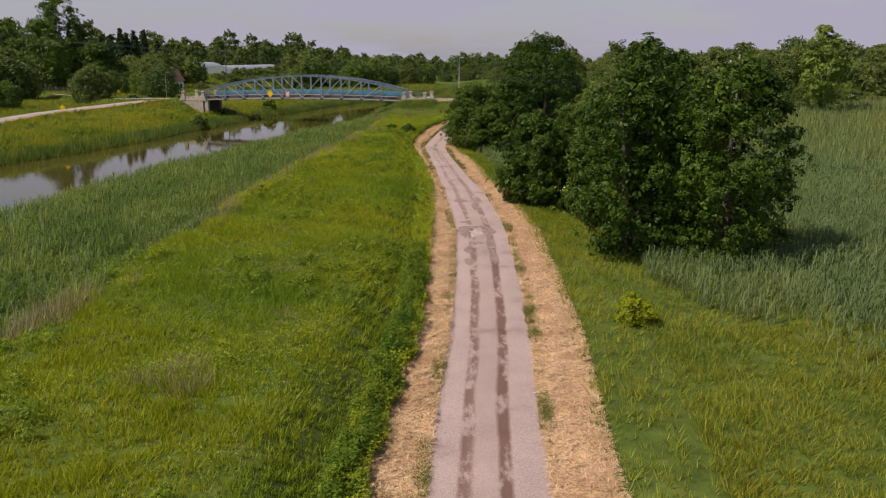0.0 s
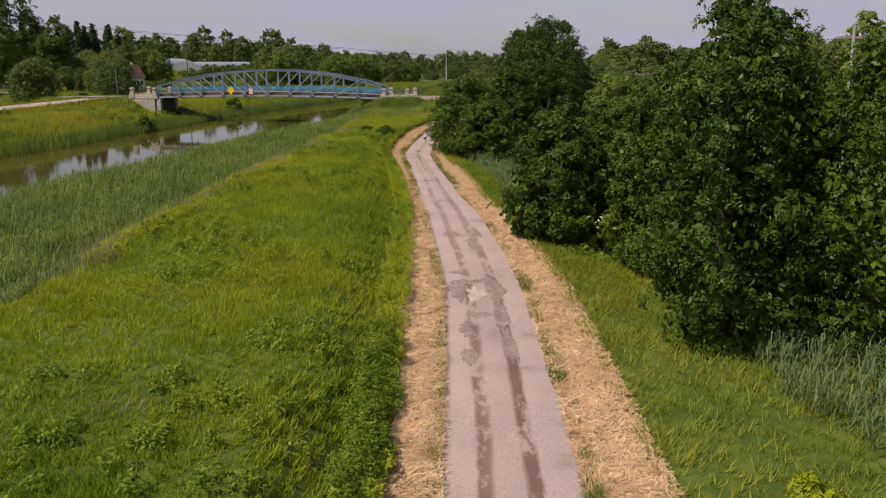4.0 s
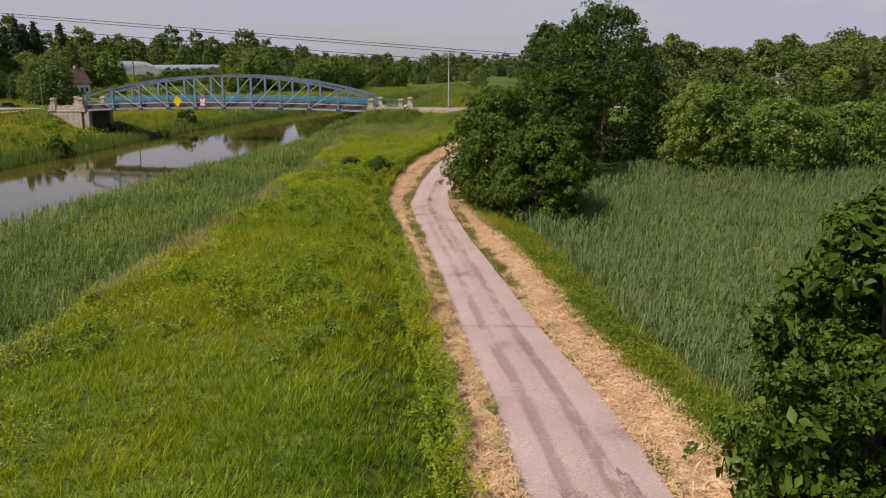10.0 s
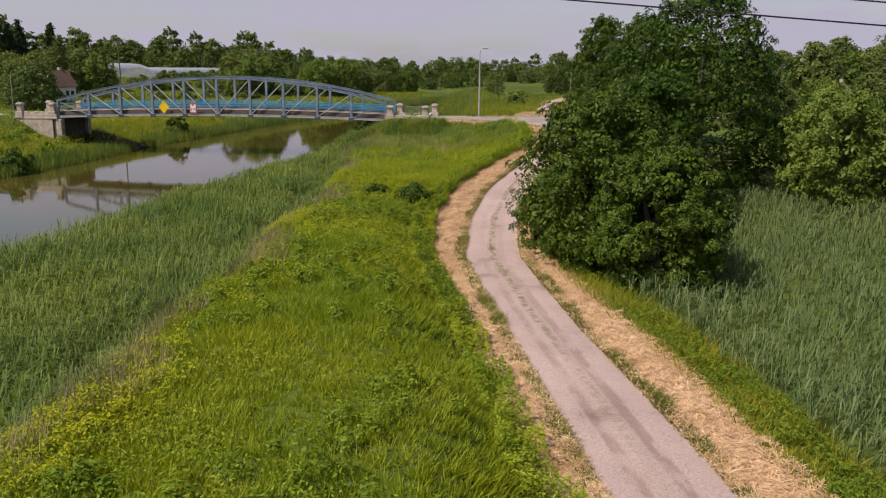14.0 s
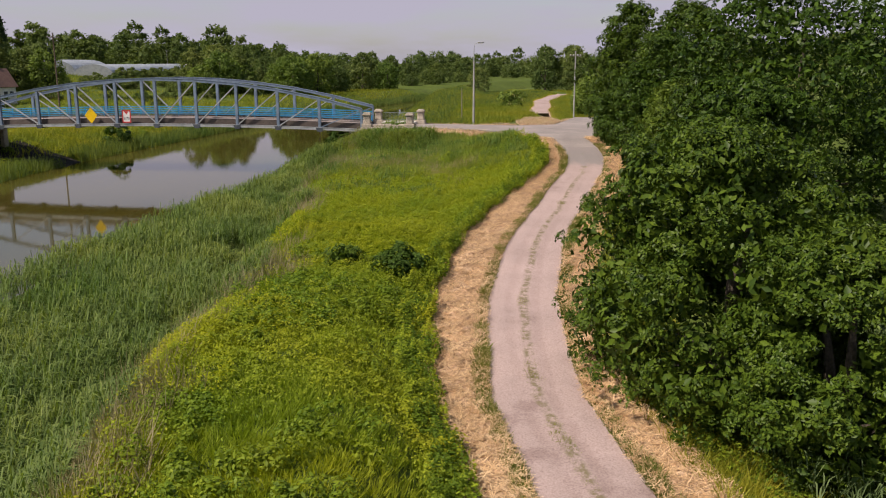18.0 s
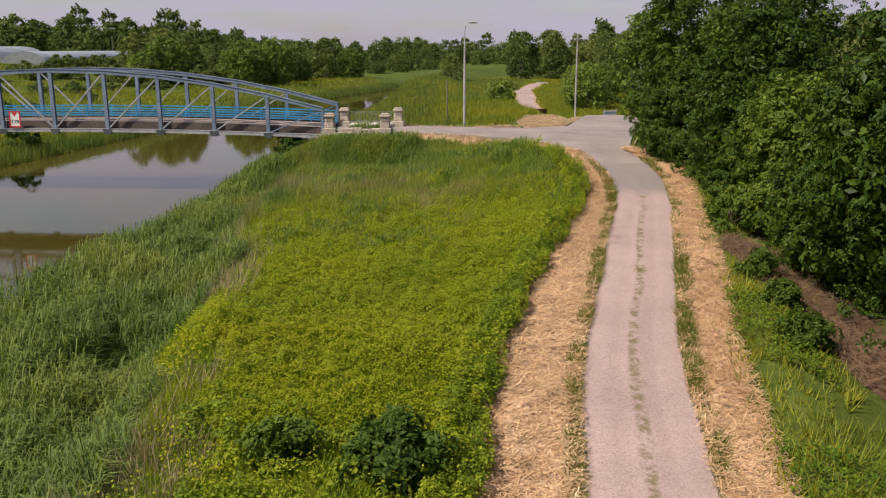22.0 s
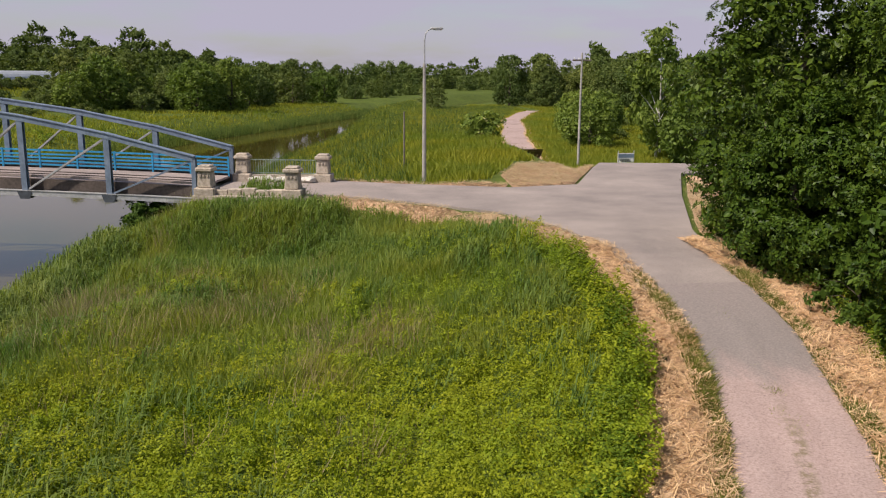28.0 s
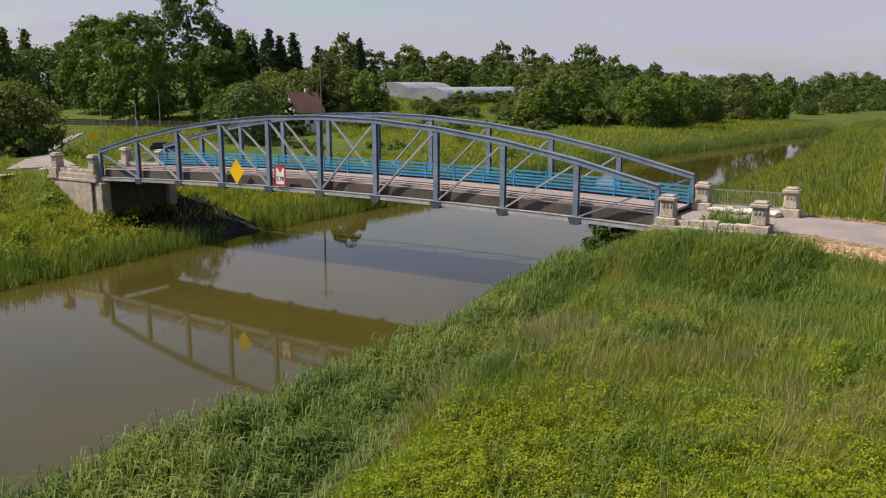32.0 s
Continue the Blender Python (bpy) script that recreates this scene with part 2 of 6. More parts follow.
M_patch = surface("dark asphalt patch", [(0.3, (0.16, 0.145, 0.135)), (0.5, (0.22, 0.20, 0.185)), (0.7, (0.32, 0.28, 0.26))], big=0.6, small=20.0, rough=0.9, bump=0.3, dist=0.01)
M_rut = surface("damp brown rut soil", [(0.3, (0.17, 0.115, 0.10)), (0.50, (0.265, 0.19, 0.168)), (0.72, (0.42, 0.325, 0.295))], big=1.2, small=9.0, rough=0.95, bump=0.5, dist=0.02, spec=0.2)
M_pale = surface("pale coarse gravel", [(0.3, (0.27, 0.20, 0.18)), (0.5, (0.44, 0.345, 0.31)), (0.75, (0.58, 0.48, 0.43))], big=1.2, small=11.0, rough=0.95, bump=0.7, dist=0.03, spec=0.2)
M_stone = surface("weathered stone", [(0.3, (0.26, 0.215, 0.17)), (0.5, (0.42, 0.36, 0.29)), (0.75, (0.55, 0.48, 0.40))], big=1.4, small=7.0, rough=0.9, bump=0.5, dist=0.03)
M_concrete = surface("concrete", [(0.3, (0.26, 0.245, 0.225)), (0.7, (0.46, 0.44, 0.41))], big=0.5, small=6.0, rough=0.88, bump=0.25)
# stone with the shade below the deck put into its base colour
M_shaded_stone = surface("abutment stone darkened as shade", [(0.3, (0.045, 0.040, 0.033)), (0.7, (0.12, 0.105, 0.088))], big=0.9, small=4.0, rough=0.9, bump=0.5, dist=0.04)
M_steel = surface("blue-grey painted steel", [(0.3, (0.125, 0.17, 0.235)), (0.6, (0.185, 0.24, 0.32)), (0.8, (0.26, 0.30, 0.36))], big=0.9, small=5.0, rough=0.42, bump=0.1, dist=0.005, spec=0.5)
M_zinc = surface("galvanised steel", [(0.3, (0.34, 0.35, 0.36)), (0.7, (0.52, 0.53, 0.54))], big=1.0, small=5.0, rough=0.45, metal=0.3, bump=0.05)
M_gusset = surface("dark worn steel", [(0.3, (0.035, 0.042, 0.052)), (0.7, (0.085, 0.10, 0.12))], big=0.9, small=5.0, rough=0.55, bump=0.1)
M_blue = surface("bright blue railing paint", [(0.3, (0.02, 0.20, 0.42)), (0.6, (0.03, 0.30, 0.55)), (0.85, (0.12, 0.38, 0.58))], big=0.8, small=6.0, rough=0.4, bump=0.05)
M_deck = surface("deck planking", [(0.3, (0.22, 0.175, 0.16)), (0.7, (0.40, 0.335, 0.31))], big=0.6, small=9.0, rough=0.9, bump=0.3)
M_girder = surface("weathered timber fascia", [(0.3, (0.055, 0.042, 0.036)), (0.7, (0.125, 0.10, 0.085))], big=0.7, small=6.0, rough=0.85, bump=0.3)
M_signyellow = surface("yellow sign enamel", [(0.3, (0.75, 0.46, 0.005)), (0.7, (0.86, 0.56, 0.01))], rough=0.4, bump=0)
M_white = surface("white enamel", [(0.3, (0.70, 0.70, 0.68)), (0.7, (0.82, 0.82, 0.80))], rough=0.45, bump=0)
M_red = surface("red enamel", [(0.3, (0.50, 0.03, 0.03)), (0.7, (0.62, 0.05, 0.05))], rough=0.45, bump=0)
M_black = surface("black paint", [(0.3, (0.015, 0.015, 0.015)), (0.7, (0.03, 0.03, 0.03))], rough=0.5, bump=0)
M_wood = surface("grey weathered pole wood", [(0.3, (0.13, 0.11, 0.09)), (0.7, (0.27, 0.23, 0.19))], big=0.8, small=6.0, rough=0.9, bump=0.3)
M_oldwood = surface("old brown pole wood", [(0.3, (0.075, 0.052, 0.038)), (0.7, (0.20, 0.145, 0.10))], big=0.8, small=6.0, rough=0.9, bump=0.3)
M_rooftile = surface("brown roof tiles", [(0.3, (0.11, 0.060, 0.048)), (0.7, (0.20, 0.115, 0.09))], big=0.4, small=3.0, rough=0.85, bump=0.4)
M_plaster = surface("pale plaster", [(0.3, (0.60, 0.57, 0.52)), (0.7, (0.76, 0.74, 0.69))], big=0.3, small=3.0, rough=0.9, bump=0.1)
M_ghouse = surface("greenhouse sheeting", [(0.3, (0.27, 0.29, 0.30)), (0.7, (0.42, 0.44, 0.45))], big=0.12, small=1.0, rough=0.35, bump=0.05)
M_glass = surface("window glass", [(0.3, (0.03, 0.035, 0.04)), (0.7, (0.06, 0.065, 0.07))], rough=0.08, bump=0)
M_carpaint = surface("dark car paint", [(0.3, (0.03, 0.035, 0.045)), (0.7, (0.05, 0.055, 0.07))], rough=0.2, bump=0)
M_rubble = surface("pale rubble", [(0.3, (0.48, 0.45, 0.40)), (0.7, (0.68, 0.65, 0.59))], big=1.5, small=8.0, rough=0.9, bump=0.4, dist=0.03)
M_rail = surface("faded green railing paint", [(0.3, (0.13, 0.19, 0.155)), (0.7, (0.24, 0.30, 0.25))], big=1.0, small=6.0, rough=0.6, bump=0.1)
M_wire = surface("black cable", [(0.3, (0.02, 0.02, 0.022)), (0.7, (0.04, 0.04, 0.042))], rough=0.5, bump=0)


def gravel_material():
    m, nt, bsdf = nodes_of("pale gravel road")
    across = nt.nodes.new("ShaderNodeAttribute")
    across.attribute_name = "across"
    along = nt.nodes.new("ShaderNodeAttribute")
    along.attribute_name = "along"
    grain = noise_node(nt, 16.0, 8.0, 0.7)
    base = ramp_node(nt, [(0.28, (0.215, 0.152, 0.136)), (0.5, (0.40, 0.302, 0.275)), (0.78, (0.53, 0.42, 0.38))])
    nt.links.new(grain.outputs["Fac"], base.inputs["Fac"])
    # ruts: worn darker soil where wheels run, broken up along the way
    wob = noise_node(nt, 0.5, 5.0, 0.6, (1.0, 0.25, 1.0))
    add = nt.nodes.new("ShaderNodeMath")
    add.operation = "MULTIPLY_ADD"
    add.inputs[1].default_value, add.inputs[2].default_value = 0.11, -0.055
    nt.links.new(wob.outputs["Fac"], add.inputs[0])
    ab = nt.nodes.new("ShaderNodeMath")
    ab.operation = "ADD"
    nt.links.new(across.outputs["Fac"], ab.inputs[0])
    nt.links.new(add.outputs["Value"], ab.inputs[1])
    ruts = ramp_node(nt, [(0.0, (0, 0, 0)), (0.245, (0, 0, 0)), (0.28, (0.95, 0.95, 0.95)), (0.35, (0.85, 0.85, 0.85)), (0.39, (0.16, 0.16, 0.16)), (0.57, (0.12, 0.12, 0.12)), (0.61, (1, 1, 1)), (0.69, (1, 1, 1)), (0.725, (0, 0, 0))])
    nt.links.new(ab.outputs["Value"], ruts.inputs["Fac"])
    spots = noise_node(nt, 1.1, 6.0, 0.65, (1.0, 0.35, 1.0))
    sr = ramp_node(nt, [(0.40, (0.2, 0.2, 0.2)), (0.49, (1, 1, 1))])
    nt.links.new(spots.outputs["Fac"], sr.inputs["Fac"])
    fade = ramp_node(nt, [(0.0, (1, 1, 1)), (0.48, (0.95, 0.95, 0.95)), (0.54, (0.55, 0.55, 0.55)), (0.64, (0.5, 0.5, 0.5)), (0.76, (0.12, 0.12, 0.12)), (1.0, (0.06, 0.06, 0.06))])
    nt.links.new(along.outputs["Fac"], fade.inputs["Fac"])
    k = mix_node(nt, "MULTIPLY", 1.0, ruts.outputs["Color"], sr.outputs["Color"])
    k = mix_node(nt, "MULTIPLY", 1.0, k, fade.outputs["Color"])
    c = mix_node(nt, "MIX", k, base.outputs["Color"], (0.16, 0.09, 0.072))
    # broad stains and the dark damp repair
    st = noise_node(nt, 0.28, 5.0, 0.6)
    s2 = ramp_node(nt, [(0.33, (0.70, 0.66, 0.65)), (0.42, (0.92, 0.91, 0.90)), (0.65, (1.06, 1.04, 1.03))])
    nt.links.new(st.outputs["Fac"], s2.inputs["Fac"])
    c = mix_node(nt, "MULTIPLY", 1.0, c, s2.outputs["Color"])
    # a weedy middle strip on the narrow stretch
    mid = ramp_node(nt, [(0.0, (0, 0, 0)), (0.43, (0, 0, 0)), (0.47, (1, 1, 1)), (0.53, (1, 1, 1)), (0.58, (0, 0, 0))])
    nt.links.new(ab.outputs["Value"], mid.inputs["Fac"])
    late = ramp_node(nt, [(0.62, (0, 0, 0)), (0.70, (1, 1, 1)), (0.915, (1, 1, 1)), (0.932, (0, 0, 0))])
    nt.links.new(along.outputs["Fac"], late.inputs["Fac"])
    weeds = noise_node(nt, 3.0, 6.0, 0.7)
    wr = ramp_node(nt, [(0.44, (0, 0, 0)), (0.58, (1, 1, 1))])
    nt.links.new(weeds.outputs["Fac"], wr.inputs["Fac"])
    k2 = mix_node(nt, "MULTIPLY", 1.0, mix_node(nt, "MULTIPLY", 1.0, mid.outputs["Color"], late.outputs["Color"]), wr.outputs["Color"])
    c = mix_node(nt, "MIX", k2, c, (0.185, 0.15, 0.085))
    # the gravel gives way to worn asphalt towards the junction
    edge = nt.nodes.new("ShaderNodeMath")
    edge.operation = "MULTIPLY_ADD"
    edge.inputs[1].default_value = 0.022
    nt.links.new(spots.outputs["Fac"], edge.inputs[0])
    nt.links.new(along.outputs["Fac"], edge.inputs[2])
    tar = ramp_node(nt, [(0.941, (0, 0, 0)), (0.950, (1, 1, 1)), (0.962, (1, 1, 1)), (0.985, (0.8, 0.8, 0.8))])
    nt.links.new(edge.outputs["Value"], tar.inputs["Fac"])
    far_lane = ramp_node(nt, [(0.0, (1, 1, 1)), (0.995, (1, 1, 1)), (0.999, (0, 0, 0))])
    nt.links.new(along.outputs["Fac"], far_lane.inputs["Fac"])
    tc = ramp_node(nt, [(0.3, (0.165, 0.145, 0.133)), (0.55, (0.25, 0.215, 0.198)), (0.8, (0.33, 0.285, 0.262))])
    nt.links.new(grain.outputs["Fac"], tc.inputs["Fac"])
    c = mix_node(nt, "MIX", mix_node(nt, "MULTIPLY", 1.0, tar.outputs["Color"], far_lane.outputs["Color"]), c, tc.outputs["Color"])
    nt.links.new(c, bsdf.inputs["Base Color"])
    bsdf.inputs["Roughness"].default_value = 0.95
    bsdf.inputs["Specular IOR Level"].default_value = 0.2
    bump_node(nt, bsdf, grain.outputs["Fac"], 0.6, 0.03)
    return m


def water_material():
    m, nt, bsdf = nodes_of("murky river water")
    n = noise_node(nt, 0.05, 3.0, 0.5)
    r = ramp_node(nt, [(0.3, (0.052, 0.043, 0.008)), (0.7, (0.072, 0.060, 0.014))])
    nt.links.new(n.outputs["Fac"], r.inputs["Fac"])
    nt.links.new(r.outputs["Color"], bsdf.inputs["Base Color"])
    bsdf.inputs["Roughness"].default_value = 0.03
    bsdf.inputs["IOR"].default_value = 1.33
    w = noise_node(nt, 1.3, 4.0, 0.6)
    bump_node(nt, bsdf, w.outputs["Fac"], 0.05, 0.05)
    return m


M_gravel = gravel_material()
M_water = water_material()

# ---- mesh helpers ----
def mesh_of(name, bm, mats):
    me = bpy.data.meshes.new(name)
    bm.normal_update()
    bm.to_mesh(me)
    bm.free()
    for m in mats if isinstance(mats, (list, tuple)) else [mats]:
        me.materials.append(m)
    return me


def part(name, bm, material, parent=None, label="", at=None):
    ob = new(name, bm if isinstance(bm, bpy.types.Mesh) else mesh_of(name, bm, material))
    if at is not None:
        ob.matrix_basis = at
    if parent is not None:
        ob.parent = parent
    return tagged(ob, label)


def empty(name, x, y, z, turn=0.0, label="", category="", group="", kind=""):
    e = new(name)
    e.matrix_basis = pose(x, y, z, 0, 0, turn)
    e.empty_display_size = 0.3
    return tagged(e, label, category, group, kind)


def box(bm, cx, cy, cz, sx, sy, sz, bevel=0.0, m=None):
    g = bmesh.ops.create_cube(bm, size=1.0)["verts"]
    bmesh.ops.scale(bm, vec=(sx, sy, sz), verts=g)
    if bevel:
        ed = list({e for v in g for e in v.link_edges})
        g = list({v for f in bmesh.ops.bevel(bm, geom=ed, offset=bevel, segments=1, affect="EDGES")["faces"] for v in f.verts} | {v for v in g if v.is_valid})
    bmesh.ops.transform(bm, matrix=(m or Matrix.Identity(4)) @ Matrix.Translation((cx, cy, cz)), verts=g)
    return g


def beam(bm, a, b, w, h, up=Vector((0, 0, 1))):
    """A bar of section w x h from a to b."""
    a, b = Vector(a), Vector(b)
    d = (b - a).normalized()
    s = d.cross(up)
    s = s.normalized() if s.length > 1e-4 else Vector((1, 0, 0))
    t = s.cross(d).normalized()
    vs = [bm.verts.new(p + s * (w / 2 * i) + t * (h / 2 * j)) for p in (a, b) for i, j in ((-1, -1), (1, -1), (1, 1), (-1, 1))]
    for q in ((0, 1, 2, 3), (7, 6, 5, 4), (0, 4, 5, 1), (1, 5, 6, 2), (2, 6, 7, 3), (3, 7, 4, 0)):
        bm.faces.new([vs[i] for i in q])
    return vs


def ibeam(bm, a, b, w, h, t=0.03, up=Vector((0, 0, 1))):
    """A rolled H section: two flanges and a web."""
    a, b = Vector(a), Vector(b)
    d = (b - a).normalized()
    s = d.cross(up)
    s = s.normalized() if s.length > 1e-4 else Vector((1, 0, 0))
    n = s.cross(d).normalized()
    for k in (-1, 1):
        o = n * (k * (h - t) / 2)
        beam(bm, a + o, b + o, w, t, up)
    beam(bm, a, b, t, h - 2 * t, up)


def tube(bm, pts, radii, sides=8):
    """A tapered round limb through the points."""
    rings = []
    for k, (p, r) in enumerate(zip(pts, radii)):
        p = Vector(p)
        d = (Vector(pts[min(k + 1, len(pts) - 1)]) - Vector(pts[max(k - 1, 0)])).normalized()
        s = d.orthogonal().normalized()
        t = d.cross(s)
        rings.append([bm.verts.new(p + (s * math.cos(a) + t * math.sin(a)) * r) for a in (2 * math.pi * i / sides for i in range(sides))])
    for r0, r1 in zip(rings, rings[1:]):
        for i in range(sides):
            bm.faces.new((r0[i], r0[(i + 1) % sides], r1[(i + 1) % sides], r1[i]))
    bm.faces.new(rings[0][::-1])
    bm.faces.new(rings[-1])


def array_mesh(name, verts, loops, sides, mat, attrs=None, smooth=False):
    """A mesh from arrays: verts n x 3, loops flat, and the corner count of each face."""
    me = bpy.data.meshes.new(name)
    sides = np.asarray(sides, dtype=np.int32)
    me.vertices.add(len(verts))
    me.vertices.foreach_set("co", np.asarray(verts, dtype=np.float32).ravel())
    me.loops.add(len(loops))
    me.loops.foreach_set("vertex_index", np.asarray(loops, dtype=np.int32))
    me.polygons.add(len(sides))
    me.polygons.foreach_set("loop_start", np.concatenate([[0], np.cumsum(sides)[:-1]]).astype(np.int32))
    if smooth:
        me.polygons.foreach_set("use_smooth", np.ones(len(sides), dtype=bool))
    me.update(calc_edges=True)
    for key, values in (attrs or {}).items():
        a = me.attributes.new(key, "FLOAT", "POINT")
        a.data.foreach_set("value", np.asarray(values, dtype=np.float32))
    me.materials.append(mat)
    return me


# ---- the plan ----
rng = np.random.default_rng(7)
ROAD_Y = [-60, 0, 27, 35, 43, 54, 71, 79, 85, 91, 100, 107, 114, 122, 132, 138, 143.5, 150, 154, 160.5, 169, 172, 177.5, 182, 187.5]
ROAD_X = [-1.0, 0.6, 1.55, 1.95, 2.5, 2.9, 3.2, 2.8, 2.4, 2.05, 1.15, 0.7, 0.15, -0.55, -1.3, -0.75, -0.05, 1.5, 2.7, 5.1, 8.0, 9.2, 10.6, 11.05, 11.2]
HALF_Y, HALF = [-60, 85, 100, 120, 140, 187], [2.2, 2.2, 1.9, 1.7, 1.75, 1.7]
STRAW_Y = [-60, 27, 43, 54, 71, 85, 100, 116, 133, 138, 143, 150, 160, 169, 177, 182, 188]
STRAW_L = [2.0, 2.1, 1.7, 1.9, 2.2, 1.4, 1.25, 1.45, 2.0, 2.4, 2.7, 2.8, 2.8, 2.0, 1.7, 1.9, 2.6]
STRAW_R = [2.2, 2.2, 2.5, 2.4, 2.4, 2.2, 2.0, 2.4, 1.4, 1.4, 1.6, 1.8, 1.9, 1.7, 1.7, 2.2, 1.4]
RZ_Y = [-60, 43, 71, 87, 100, 118, 132, 143, 150, 160, 167, 173, 180, 187, 200]
RZ = [0.0, 0.1, 0.4, 0.9, 1.0, 1.0, 1.3, 1.75, 2.6, 3.3, 3.8, 4.1, 4.9, 5.4, 5.45]
REED_Y = [-60, 37, 55, 75, 90, 105, 122, 130, 141, 154, 177, 190, 200]
REED_X = [-22, -20.9, -20.1, -19.0, -18.2, -16.8, -15.0, -15.0, -13.8, -13.2, -13.5, -12.5, -11.0]
BANK_Y = [-60, 70, 94, 110, 118, 130, 148, 165, 180, 190, 203, 215, 240, 269, 288, 320, 368, 420, 500, 700, 3000]
BANK_R = [-44, -38.9, -37.0, -35.5, -33.6, -31.0, -27.5, -24.2, -21.2, -19.0, -16.6, -14.8, -13.2, -11.5, -8, -1, 9.5, 24, 55, 150, 950]
FAR_Y = [-60, 100, 117, 135, 157, 174, 188, 200, 210, 228, 240, 265, 290, 316, 340, 353, 389, 432, 590, 700, 3000]
BANK_L = [-80, -66, -64, -59, -55, -54, -51.5, -50, -49, -46.5, -44, -39, -33.5, -27, -18.5, -14.5, -2, 12, 80, 130, 935]


def rx(y):
    return np.interp(y, ROAD_Y, ROAD_X)


def half(y):
    return np.interp(y, HALF_Y, HALF)


def rz(y):
    return np.interp(y, RZ_Y, RZ)


def smooth(a, b, v):
    t = np.clip((v - a) / (b - a), 0, 1)
    return t * t * (3 - 2 * t)


def wave(x, y, s, k):
    return np.sin(x * s + 1.7 * k + 1.3 * np.sin(y * s * 0.7 + k)) * np.cos(y * s * 0.83 + 0.9 * k + np.sin(x * s * 0.6))


# roads on banks: ends, half width, height at each end, fall of the slope
BANKS = [
    ((-8.0, 201.4), (-3, 200.6), 1.9, 4.85, 5.0, 0.52), ((-8.0, 212.0), (-3, 211.5), 1.6, 4.5, 4.7, 0.6),
    ((-3, 206.0), (5, 202.5), 4.2, 5.40, 5.42, 0.9), ((5, 202.5), (13.5, 199), 5.0, 5.42, 5.44, 0.45), ((13.5, 199), (12.0, 188), 2.6, 5.44, 5.40, 0.4),
    ((13.5, 199), (21, 216), 4.2, 5.44, 5.3, 0.35), ((21, 216), (60, 231), 4.0, 5.3, 3.5, 0.35),
    ((-66, 216.3), (-71, 217), 4.2, 5.40, 5.1, 0.9), ((-71, 217), (-78, 199), 3.5, 5.1, 4.3, 0.4), ((-78, 199), (-80, 172), 3.2, 4.3, 4.2, 0.4),
    ((-80, 172), (-77, 140), 3.2, 4.2, 4.2, 0.4), ((-77, 140), (-84, 60), 3.2, 4.2, 4.0, 0.4), ((-84, 60), (-92, -60), 3.2, 4.0, 4.0, 0.4), ((-71, 217), (-92, 236), 3.2, 5.1, 4.3, 0.3),
    ((-92, 236), (-125, 275), 3.2, 4.3, 4.2, 0.3),
]


def height(x, y):
    x, y = np.asarray(x, dtype=float), np.asarray(y, dtype=float)
    c, h, z0 = rx(np.minimum(y, 187.5)), half(y), rz(y)
    sl, sr = np.interp(y, STRAW_Y, STRAW_L), np.interp(y, STRAW_Y, STRAW_R)
    left, right = c - h - sl, c + h + sr
    # the dyke between path and river, and the low fields on the other side
    crest = np.interp(y, [-60, 40, 68, 100, 118, 146, 165, 183, 195, 210, 240, 300], [1.9, 1.9, 2.1, 2.9, 3.1, 2.8, 2.8, 3.0, 3.1, 2.9, 2.4, 2.0])
    field = np.interp(y, [-60, 100, 125, 140, 155, 170, 190, 230, 300], [-0.1, 0.1, 0.3, 0.8, 2.0, 3.2, 4.3, 2.8, 2.0])
    z = np.where(x > right, z0 + (field - z0) * smooth(0.2, 6.0, x - right), z0)
    up = z0 + (crest - z0) * smooth(0.0, np.interp(y, [150, 172, 186, 200], [4.0, 7.0, 12.0, 12.0]), left - x)
    z = np.where(x < left, up, z)
    z = z + np.where((x > right + 1) | (x < left - 1), 0.12 * wave(x, y, 0.35, 1) + 0.10 * wave(x, y, 0.8, 2), 0.0)
    edge = np.interp(y, REED_Y, REED_X)
    bank = np.interp(y, BANK_Y, BANK_R)
    edge = np.where(y > 200, bank + 5.0, edge)
    low = 0.35
    t = smooth(0.0, 4.5, edge + 1.5 - x)
    z = np.where(x < edge + 1.5, z + (low - z) * t, z)
    bed = smooth(0.0, 2.0, bank - x)
    z = np.where(x < bank, low + (-1.6 - low) * bed, z)
    # the other bank
    other = np.interp(y, FAR_Y, BANK_L)
    rise = np.clip((other - x) * 0.33, -1.6, 3.0 + 0.3 * wave(x, y, 0.06, 3))
    z = np.where(x < other + 4.8, rise, z)
    z = z - np.where(x < other, 1.7 * np.exp(-((y - 211) / 7.0) ** 2) * smooth(-72, -62, x) * np.clip((other - x) / 6, 0, 1), 0.0)
    hill = smooth(285, 395, y) * smooth(-20, -140, x) * 8.0 + smooth(-100, -260, x) * smooth(120, 320, y) * 3.0
    z = z + np.where(x < other, hill, 0.0)
    for (ax, ay), (bx, by), hw, za, zb, fall in BANKS:
        dx, dy = bx - ax, by - ay
        k = np.clip(((x - ax) * dx + (y - ay) * dy) / (dx * dx + dy * dy), 0, 1)
        d = np.hypot(x - ax - k * dx, y - ay - k * dy)
        z = np.maximum(z, za + (zb - za) * k - 0.03 - np.maximum(0, d - hw) * fall)
    far = smooth(400, 1200, np.hypot(x, y - 120))
    return z * (1 - far) + far * np.where(z < -0.5, z, 2.0 + 6.0 * smooth(900, 2500, np.hypot(x, y)))


def spaced(knots):
    out = []
    for (a, b, s) in knots:
        out.extend(np.arange(a, b, s))
    return np.array(out + [knots[-1][1]])


